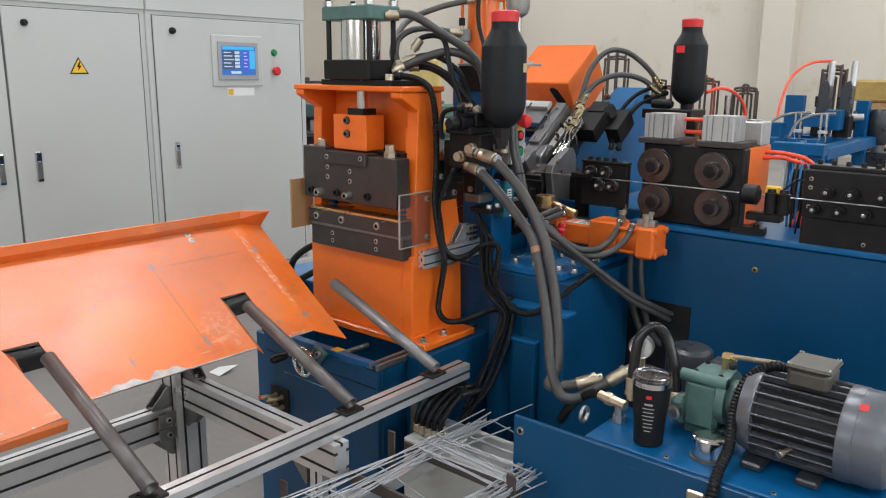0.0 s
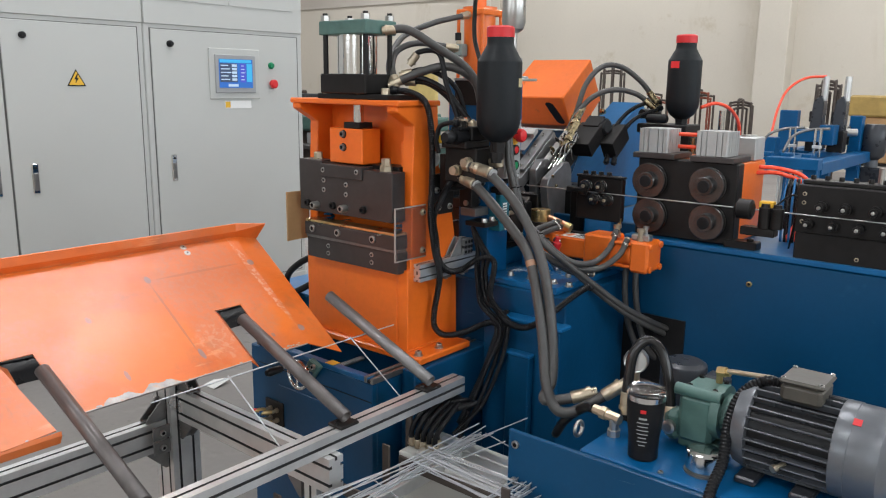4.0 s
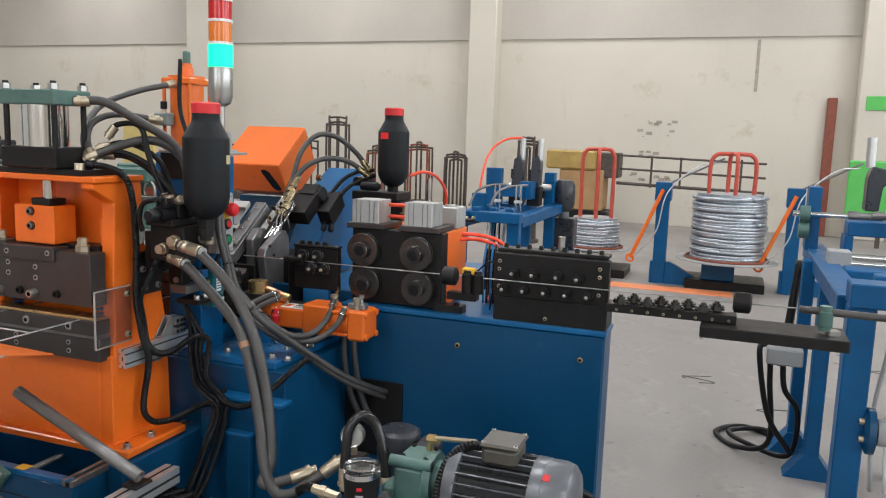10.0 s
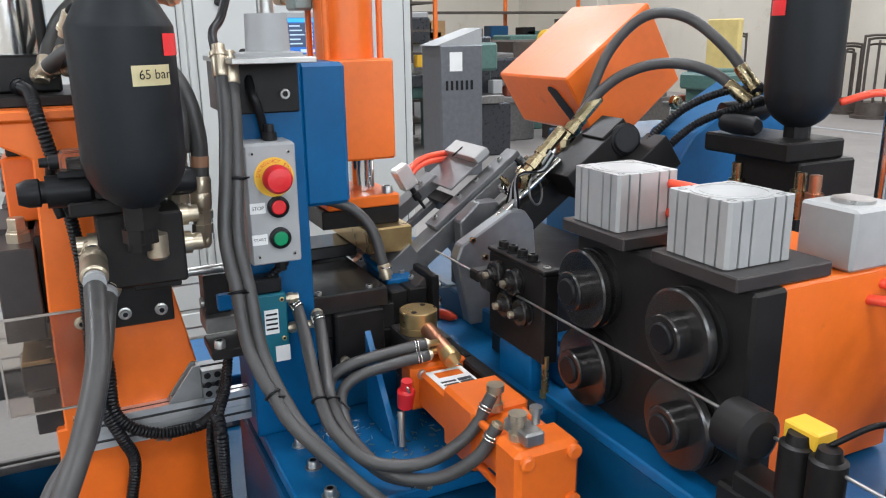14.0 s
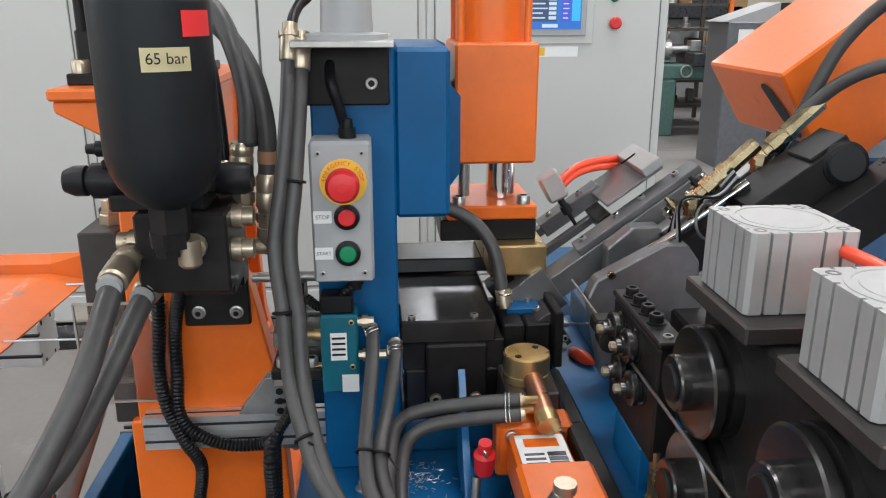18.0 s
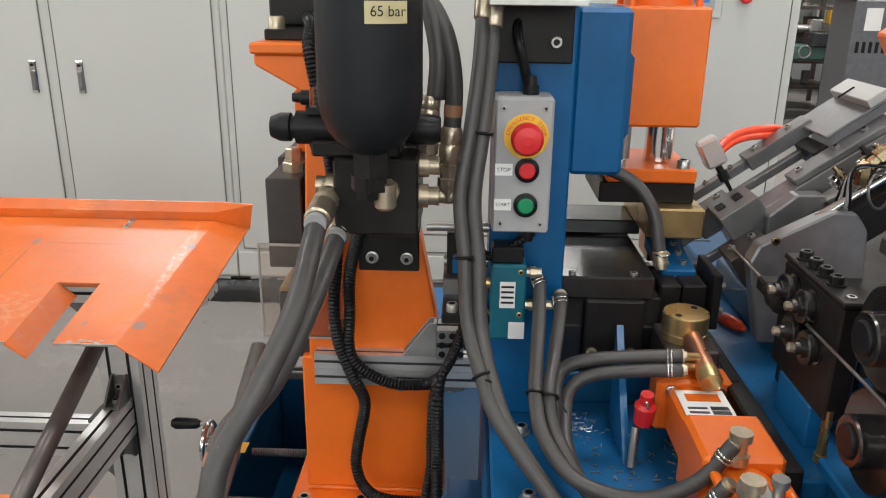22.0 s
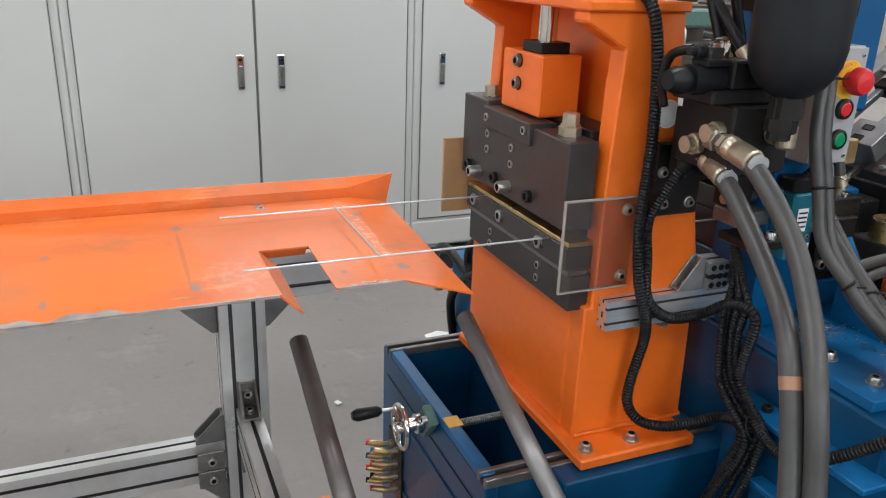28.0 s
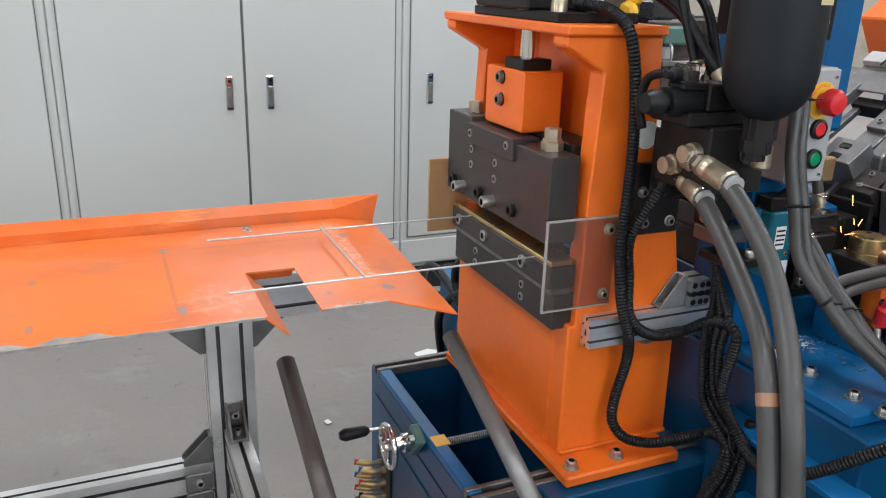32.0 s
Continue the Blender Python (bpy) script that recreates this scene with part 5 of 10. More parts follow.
def straighteners():
    t = thing("wire_straightener", "black wire straightener with two staggered roller rows", "straightener", (-0.48, 2.42, 1.0))
    part("plate", box(B(), -0.655, -0.292, 2.362, 2.40, 1.098, 1.236, 0.003), BLACK_OX, t)
    part("body", box(B(), -0.65, -0.292, 2.358, 2.48, 1.0, 1.10, 0.004), BLACK_OX, t)
    part("top_bar", box(B(), -0.65, -0.30, 2.385, 2.45, 1.236, 1.248, 0.002), BLACK_OX, t)
    for k in range(9):
        bolt(t, (-0.63 + k * 0.038, 2.415, 1.248), (0, 0, 1), 0.0075, 0.012, BLACK_OX)
    part("tall_screw", cyl(B(), (-0.455, 2.43, 1.248), (-0.455, 2.43, 1.292), 0.011, seg=14), STEEL, t)
    for k in range(4):
        straightener_roller(t, -0.585 + k * 0.063 + (0.012 if k > 1 else 0), 2.322, 1.178, 0.017)
    for k in range(5):
        straightener_roller(t, -0.615 + k * 0.066, 2.322, 1.126, 0.015)
    for x, z in ((-0.635, 1.21), (-0.635, 1.185), (-0.635, 1.13), (-0.32, 1.21), (-0.32, 1.185), (-0.32, 1.13), (-0.48, 1.04)):
        bolt(t, (x, 2.356 if z < 1.1 else 2.362, z), (0, -1, 0), 0.006, 0.003, NICKEL)
    s = thing("flat_straightener", "flat black wire straightener on a bracket arm", "straightener", (-0.1, 2.36, 1.09))
    part("bar", box(B(), -0.292, 0.075, 2.33, 2.385, 1.09, 1.115, 0.002), BLACK_OX, s)
    part("plate", box(B(), -0.02, 0.36, 2.27, 2.44, 1.058, 1.09, 0.003), BLACK_OX, s)
    for k in range(4):
        for dy, dx in ((-0.018, 0), (0.022, 0.035)):
            x = -0.25 + k * 0.078 + dx
            part("roller", lathe(B(), (x, 2.355 + dy, 1.115), (0, 0, 1), [(0, 0.011), (0.006, 0.011), (0.006, 0.023), (0.013, 0.023), (0.014, 0.021), (0.018, 0.021), (0.018, 0.012), (0.024, 0.012), (0.024, 0.007), (0.030, 0.007)], 20), ROLL, s)
    for k in range(8):
        bolt(s, (-0.26 + k * 0.045, 2.33, 1.10), (0, -1, 0), 0.004, 0.003, NICKEL)
    part("eye", lathe(B(), (0.062, 2.355, 1.152), (1, 0, 0), [(0, 0.02), (0.005, 0.03), (0.045, 0.03), (0.05, 0.02)], 20), BLACK_OX, s)
    # small straightener before the weld point
    u = thing("guide_straightener", "small black roller straightener before the weld point", "straightener", (-1.24, 2.42, 1.07))
    part("block", box(B(), -1.376, -1.206, 2.352, 2.381, 1.055, 1.200, 0.003), BLACK_OX, u)
    part("top_bar", box(B(), -1.379, -1.203, 2.350, 2.384, 1.200, 1.208, 0.002), BLACK_OX, u)
    for k in range(4):
        part("screw_washer", lathe(B(), (-1.352 + k * 0.030, 2.367, 1.208), (0, 0, 1), [(0, 0.0115), (0.002, 0.0115), (0.0022, 0.009)], 16), BLACK, u)
        bolt(u, (-1.352 + k * 0.030, 2.367, 1.210), (0, 0, 1), 0.0088, 0.010, BLACK_OX)
    bolt(u, (-1.222, 2.367, 1.208), (0, 0, 1), 0.006, 0.002, STEEL)
    for x, z in ((-1.336, 1.171), (-1.280, 1.172), (-1.303, 1.128), (-1.254, 1.129)):
        o = part("roller", lathe(B(), (x, 2.336, z), (0, 1, 0), [(-0.010, 0.0085), (-0.004, 0.009), (-0.004, 0.0125), (0.000, 0.0125), (0.000, 0.0195), (0.0015, 0.0215), (0.007, 0.0215), (0.009, 0.0170), (0.012, 0.0170), (0.014, 0.0215), (0.020, 0.0215), (0.022, 0.012)], 24), ROLL, u)
        part("axle", lathe(B(), (x, 2.318, z), (0, 1, 0), [(0, 0.003), (0.0015, 0.0058), (0.01, 0.0058)], 6), NICKEL, o)
    part("drain_bolt", lathe(B(), (-1.21, 2.36, 1.0), (0, 0, 1), [(0, 0.008), (0.01, 0.008), (0.01, 0.006), (0.07, 0.006)], 10), BRASS, u)
    part("support", box(B(), -1.34, -1.24, 2.352, 2.381, 0.98, 1.055, 0.002), BLUE_LIGHT, u)
    w = whole("feed_wire", cyl(B(), (-1.58, 2.347, 1.150), (0.32, 2.347, 1.153), 0.0019, seg=8), STEEL, "straight bright steel wire running through the rolls", "wire")
    return t, s, u, w


# ---- hydraulic power unit ----
def power_unit():
    t = thing("hydraulic_tank", "blue hydraulic oil tank", "tank", (-0.55, 1.9, 0))
    part("body", box(B(), -0.80, -0.19, 1.478, 1.95, 0.02, 0.672, 0.004), BLUE, t)
    part("top_plate", box(B(), -0.815, -0.18, 1.484, 1.955, 0.672, 0.69, 0.003), BLUE_BRIGHT, t)
    part("side_apron", box(B(), -1.0, -0.17, 1.466, 1.478, 0.02, 0.688, 0.002), BLUE, t)
    part("low_body", box(B(), -0.99, -0.80, 1.478, 1.95, 0.02, 0.40, 0.003), BLUE, t)
    for p in ((-0.978, 1.466, 0.655), (-0.978, 1.466, 0.56)):
        bolt(t, p, (0, -1, 0), 0.010, 0.006, STEEL)
    for p in ((-0.625, 1.50, 0.69), (-0.40, 1.50, 0.69)):
        bolt(t, p, (0, 0, 1), 0.006, 0.004, STEEL)
    part("level_gauge", box(B(), -0.56, -0.52, 1.458, 1.466, 0.50, 0.66, 0.004), NICKEL, t, "oil level gauge")
    part("lifting_eye", torus((-0.845, 1.53, 0.715), (1, 0, 0), 0.017, 0.005), STEEL, t)
    f = thing("oil_filler", "chrome filler cap on the tank", "filler cap", (-0.558, 1.568, 0.69))
    part("collar", lathe(B(), (-0.558, 1.568, 0.69), (0, 0, 1), [(0, 0.041), (0.004, 0.041), (0.005, 0.036), (0.010, 0.036)], 28), STEEL_DARK, f)
    part("cap", lathe(B(), (-0.558, 1.568, 0.700), (0, 0, 1), [(0, 0.038), (0.036, 0.038), (0.039, 0.034), (0.040, 0.01)], 32), CHROME, f)
    # motor, axis along x
    m = thing("electric_motor", "grey finned electric motor with terminal box", "motor", (-0.38, 1.69, 0.69))
    cy, cz = 1.665, 0.79
    # black body paints the shade between the fins of the grey motor
    part("body", cyl(B(), (-0.49, cy, cz), (-0.31, cy, cz), 0.084, seg=40), BLACK, m)
    for k in range(26):
        a = k * math.tau / 26
        part("fin", box(B(), -0.484, -0.317, cy + 0.0895 * math.cos(a) - 0.0022, cy + 0.0895 * math.cos(a) + 0.0022, cz + 0.0895 * math.sin(a) - 0.0095, cz + 0.0895 * math.sin(a) + 0.0095, 0.0012, Matrix.Rotation(a - math.pi / 2, 4, "X")), MOTOR_FIN, m)
    part("end_bell", lathe(B(), (-0.518, cy, cz), (1, 0, 0), [(0, 0.055), (0.006, 0.090), (0.03, 0.098), (0.036, 0.098), (0.038, 0.086)], 40), MOTOR_END, m)
    part("fan_cover", lathe(B(), (-0.318, cy, cz), (1, 0, 0), [(0, 0.0985), (0.003, 0.0995), (0.028, 0.0995), (0.029, 0.098), (0.065, 0.098), (0.084, 0.092), (0.096, 0.076), (0.098, 0.03)], 40), MOTOR_END, m)
    part("terminal_box", box(B(), -0.434, -0.352, cy - 0.045, cy + 0.045, cz + 0.082, cz + 0.122, 0.008), MOTOR_BOX, m)
    part("terminal_lid", box(B(), -0.438, -0.348, cy - 0.049, cy + 0.049, cz + 0.122, cz + 0.132, 0.005), MOTOR_BOX, m)
    for dx in (-0.43, -0.356):
        for dy in (-0.041, 0.041):
            bolt(m, (dx, cy + dy, cz + 0.132), (0, 0, 1), 0.005, 0.003, STEEL)
    for dx in (-0.47, -0.36):
        part("foot", box(B(), dx - 0.022, dx + 0.022, cy - 0.10, cy + 0.10, 0.69, 0.706, 0.004), MOTOR, m)
    part("name_plate", box(B(), -0.292, -0.274, cy - 0.062, cy - 0.046, cz + 0.0805, cz + 0.0825, 0, Matrix.Rotation(0.58, 4, "X")), RED, m)
    part("grease_nipple", lathe(B(), (-0.40, cy - 0.078, cz - 0.035), (-0.5, -1, -0.25), [(0, 0.005), (0.022, 0.005), (0.024, 0.008), (0.034, 0.008)], 10), NICKEL, m)
    # pump
    p = thing("hydraulic_pump", "green cast hydraulic pump beside the motor", "pump", (-0.62, 1.69, 0.69))
    part("body", box(B(), -0.655, -0.575, 1.64, 1.745, 0.71, 0.822, 0.010), GREEN_CAST, p)
    part("flange", lathe(B(), (-0.58, 1.69, 0.785), (1, 0, 0), [(0, 0.062), (0.02, 0.062), (0.02, 0.045), (0.045, 0.045)], 28), GREEN_CAST, p)
    part("adjuster", box(B(), -0.69, -0.65, 1.645, 1.70, 0.70, 0.77, 0.012), GREEN_CAST, p)
    part("port_plug", lathe(B(), (-0.672, 1.645, 0.735), (0, -1, 0), [(0, 0.016), (0.012, 0.016), (0.014, 0.010)], 14), STEEL, p)
    part("cover", box(B(), -0.65, -0.57, 1.645, 1.74, 0.822, 0.838, 0.004), GREEN_CAST, p)
    part("rib", cyl(B(), (-0.665, 1.65, 0.83), (-0.56, 1.65, 0.83), 0.014, seg=14), GREEN_CAST, p)
    for dx in (-0.638, -0.58):
        for dy in (1.66, 1.73):
            bolt(p, (dx, dy, 0.838), (0, 0, 1), 0.006, 0.006, BLACK_OX)
    part("pump_foot", box(B(), -0.655, -0.56, 1.655, 1.735, 0.69, 0.715, 0.004), GREEN_CAST, p)
    part("drain_pipe", cyl(B(), (-0.575, 1.72, 0.872), (-0.47, 1.70, 0.888), 0.006, seg=10), NICKEL, p)
    part("drain_nut", lathe(B(), (-0.60, 1.725, 0.865), (1, -0.1, 0.1), [(0, 0.012), (0.02, 0.012), (0.02, 0.009), (0.03, 0.009)], 6), BRASS, p)
    part("drain_riser", cyl(B(), (-0.595, 1.725, 0.83), (-0.595, 1.725, 0.868), 0.008, seg=10), BRASS, p)
    # second motor standing behind
    q = thing("standing_motor", "upright dark pump motor behind the oil pump", "motor", (-0.735, 1.86, 0.69))
    part("body", lathe(B(), (-0.735, 1.86, 0.69), (0, 0, 1), [(0, 0.058), (0.12, 0.058), (0.125, 0.056), (0.132, 0.045)], 36), MOTOR, q)
    part("box", box(B(), -0.675, -0.615, 1.82, 1.88, 0.76, 0.81, 0.010), MOTOR, q)
    # tumbler
    c = thing("travel_tumbler", "black insulated tumbler with clear lid on the tank", "tumbler", (-0.69, 1.547, 0.69))
    part("cup", lathe(B(), (-0.69, 1.547, 0.69), (0, 0, 1), [(0, 0.030), (0.003, 0.033), (0.05, 0.034), (0.08, 0.038), (0.137, 0.042), (0.141, 0.042)], 36), BLACK, c)
    part("rim", lathe(B(), (-0.69, 1.547, 0.830), (0, 0, 1), [(0, 0.0425), (0.012, 0.0430), (0.013, 0.038)], 36), CHROME, c, "steel rim")
    part("lid", lathe(B(), (-0.69, 1.547, 0.842), (0, 0, 1), [(0, 0.040), (0.007, 0.042), (0.011, 0.040), (0.009, 0.033)], 36), clear("smoky_lid", (0.75, 0.75, 0.75), 0.1), c, "clear plastic lid")
    va = math.atan2(-1.547, 0.69)
    for k, (w, hh) in enumerate(((0.012, 0.008), (0.018, 0.0045), (0.026, 0.0022), (0.022, 0.0022), (0.026, 0.0022), (0.024, 0.0022), (0.018, 0.0022), (0.022, 0.0022), (0.014, 0.0022))):
        r = 0.0426 - 0.0008 * k
        da = w / r / 2
        arc_patch(c, -0.69, 1.547, r, 0.808 - k * 0.009 - (0.006 if k else 0), 0.808 - k * 0.009 + hh - (0.006 if k else 0), va - da - 0.1, va + da - 0.1, BOXGREY if k else RED, "print_bar")
    # pressure gauge
    g = thing("pressure_gauge", "round pressure gauge with white dial", "gauge", (-0.80, 1.70, 0.69))
    part("case", lathe(B(), (-0.80, 1.72, 0.845), (0.35, -1, 0.2), [(0, 0.030), (0.022, 0.030), (0.026, 0.028), (0.024, 0.025)], 32), STEEL, g)
    part("dial", lathe(B(), (-0.80 + 0.0075, 1.72 - 0.0212, 0.8492), (0.35, -1, 0.2), [(0, 0.025), (0.001, 0.025)], 32), BOXGREY, g)
    part("stem", cyl(B(), (-0.80, 1.725, 0.69), (-0.80, 1.725, 0.84), 0.008), NICKEL, g)
    part("block", box(B(), -0.82, -0.77, 1.69, 1.75, 0.69, 0.79, 0.003), BLACK_OX, g)
    e = thing("pipe_elbow", "nickel hydraulic elbow on the tank top", "pipe fitting", (-0.79, 1.60, 0.69))
    part("riser", lathe(B(), (-0.79, 1.60, 0.69), (0, 0, 1), [(0, 0.016), (0.016, 0.016), (0.016, 0.012), (0.045, 0.012)], 8), STEEL, e)
    part("arm", lathe(B(), (-0.79, 1.60, 0.735), (-1, 0.15, 0.05), [(-0.016, 0.0125), (0.022, 0.0125), (0.022, 0.016), (0.038, 0.016), (0.038, 0.012), (0.06, 0.012)], 8), NICKEL, e)


def torus(c, axis, R, r, seg=24):
    q = Vector(axis).to_track_quat("Z", "Y").to_matrix()
    pts = [Vector(c) + q @ Vector((R * math.cos(k * math.tau / seg), R * math.sin(k * math.tau / seg), 0)) for k in range(seg + 1)]
    return sweep(B(), pts, r, 8, 1, smooth=False)


# ---- discharge table ----
PIPES = ((0.70, "rod"), (1.235, "rod"), (1.553, "rod"))


def table_frame():
    t = thing("discharge_table", "slotted aluminium frame carrying the tilting tray", "frame", (-1.8, 1.0, 0))
    profile(t, "post", (-1.985, 1.168, 0.0), (-1.985, 1.168, 0.862), 0.09, 0.09)
    profile(t, "post", (-1.985, -0.35, 0.0), (-1.985, -0.35, 0.862), 0.09, 0.09)
    profile(t, "top_beam", (-1.985, -0.6, 0.908), (-1.985, 1.38, 0.908), 0.09, 0.09)
    profile(t, "low_beam", (-1.985, -0.3, 0.497), (-1.985, 1.12, 0.497), 0.045, 0.09)
    profile(t, "cross_beam", (-1.94, 1.168, 0.585), (-1.29, 1.168, 0.585), 0.045, 0.09)
    profile(t, "front_rail", (-1.335, -0.55, 0.654), (-1.335, 1.69, 0.654), 0.045, 0.045)
    profile(t, "front_post", (-1.36, 1.168, 0.0), (-1.36, 1.168, 0.54), 0.045, 0.045)
    profile(t, "front_post", (-1.36, -0.35, 0.0), (-1.36, -0.35, 0.63), 0.045, 0.045)
    profile(t, "floor_beam", (-1.985, -0.35, 0.585), (-1.29, -0.35, 0.585), 0.045, 0.09)
    for y in (1.20, 0.20, -0.40):
        part("hinge_block", box(B(), -2.02, -1.985, y - 0.025, y + 0.025, 0.953, 1.021, 0.002), STEEL_DARK, t)
    def corner(p, out, up, size=0.062, wide=0.036):
        """A cast bracket in the corner between two bars: out along the one, up along the other."""
        p, out, up = Vector(p), Vector(out), Vector(up)
        side = out.cross(up)
        first = None
        for k in (-1, 1):
            bm = B()
            v = [[bm.verts.new(p + side * (k * wide / 2 - k * 0.005 * w) + out * a + up * c) for a, c in ((0, 0), (size, 0), (size, size * 0.16), (size * 0.16, size), (0, size))] for w in (0, 1)]
            bm.faces.new(v[0])
            bm.faces.new(v[1][::-1])
            for i in range(5):
                bm.faces.new((v[0][i], v[0][(i + 1) % 5], v[1][(i + 1) % 5], v[1][i]))
            bmesh.ops.recalc_face_normals(bm, faces=bm.faces)
            ob = part("corner_bracket" if first is None else "bracket_cheek", bm, STEEL_DARK, first or t)
            first = first or ob
        for d, e in ((out, up), (up, out)):
            bm = B()
            v = [bm.verts.new(p + side * (sg * wide / 2) * 0.98 + d * a + e * c) for sg in (-1, 1) for a in (0, size * 0.96) for c in (0.0005, 0.006)]
            for q in ((0, 1, 3, 2), (4, 6, 7, 5), (0, 4, 5, 1), (2, 3, 7, 6), (0, 2, 6, 4), (1, 5, 7, 3)):
                bm.faces.new([v[i] for i in q])
            bmesh.ops.recalc_face_normals(bm, faces=bm.faces)
            part("bracket_leaf", bm, STEEL_DARK, first)
            bolt(t, p + d * size * 0.58 + e * 0.006, e, 0.0085, 0.009, STEEL)
    corner((-1.985, 1.123, 0.863), (0, -1, 0), (0, 0, -1), 0.07)
    corner((-1.985, 1.213, 0.863), (0, 1, 0), (0, 0, -1), 0.07)
    corner((-1.985, 1.123, 0.5425), (0, -1, 0), (0, 0, 1), 0.06)
    corner((-1.985, 1.123, 0.4515), (0, -1, 0), (0, 0, -1), 0.06)
    corner((-1.94, 1.168, 0.6305), (1, 0, 0), (0, 0, 1), 0.06)
    corner((-1.94, 1.168, 0.5395), (1, 0, 0), (0, 0, -1), 0.06)
    corner((-1.40, 1.168, 0.54), (-1, 0, 0), (0, 0, -1), 0.05)
    for z in (0.475, 0.52):
        part("joint_plate", box(B(), -1.9395, -1.934, 1.062, 1.116, z - 0.02, z + 0.02, 0.002), STEEL_DARK, t)
        bolt(t, (-1.934, 1.09, z), (1, 0, 0), 0.009, 0.008, STEEL)
    for y, _ in PIPES:
        o = thing("guide_pipe", "bare grey steel guide pipe sloping up from the rail", "pipe", (-1.33, y, 0.677), "guide pipes")
        a, b = Vector((-1.325, y, 0.700)), Vector((-1.735, y, 0.868))
        bm = B()
        d = (b - a).normalized()
        q = d.to_track_quat("Z", "Y").to_matrix()
        seg = 20
        rings = []
        for p, r in ((b, 0.0165), (a, 0.0165), (a, 0.013), (a + d * 0.1, 0.013)):
            rings.append([bm.verts.new(p + q @ Vector((r * math.cos(k * math.tau / seg), r * math.sin(k * math.tau / seg), 0))) for k in range(seg)])
        for i in range(3):
            for k in range(seg):
                bm.faces.new((rings[i][k], rings[i + 1][k], rings[i + 1][(k + 1) % seg], rings[i][(k + 1) % seg])).smooth = i != 1
        bm.faces.new(rings[0])
        bm.faces.new(rings[3][::-1])
        bmesh.ops.recalc_face_normals(bm, faces=bm.faces)
        # the pipe nearest the press gets the lightened copy
        part("tube", bm, PIPE_LIT if y > 1.5 else PIPE, o)
        part("weld_foot", box(B(), -1.36, -1.31, y - 0.03, y + 0.03, 0.677, 0.685, 0.002), BLACK_OX, o)
        bolt(o, (-1.335, y - 0.022, 0.685), (0, 0, 1), 0.007, 0.006, BLACK_OX)
    # lifting cylinder below the tray
    c = thing("tilt_cylinder", "grey pneumatic cylinder that tilts the tray", "air cylinder", (-1.97, 0.45, 0.40))
    a, b = Vector((-1.90, 0.52, 0.42)), Vector((-1.79, 0.50, 0.70))
    d = (b - a).normalized()
    part("barrel", box(B(), -1.87, -1.82, 0.485, 0.535, 0.42, 0.70, 0.004, Matrix.Rotation(math.atan2(d.x, d.z), 4, "Y")), STEEL_DARK, c)
    part("head", box(B(), -1.825, -1.755, 0.475, 0.545, 0.67, 0.72, 0.004, Matrix.Rotation(math.atan2(d.x, d.z), 4, "Y")), STEEL_DARK, c)
    part("rod", cyl(B(), b, b + d * 0.25, 0.009), CHROME, c)
    part("clevis", box(B(), -1.94, -1.87, 0.47, 0.56, 0.44, 0.52, 0.004), BLACK_OX, c)


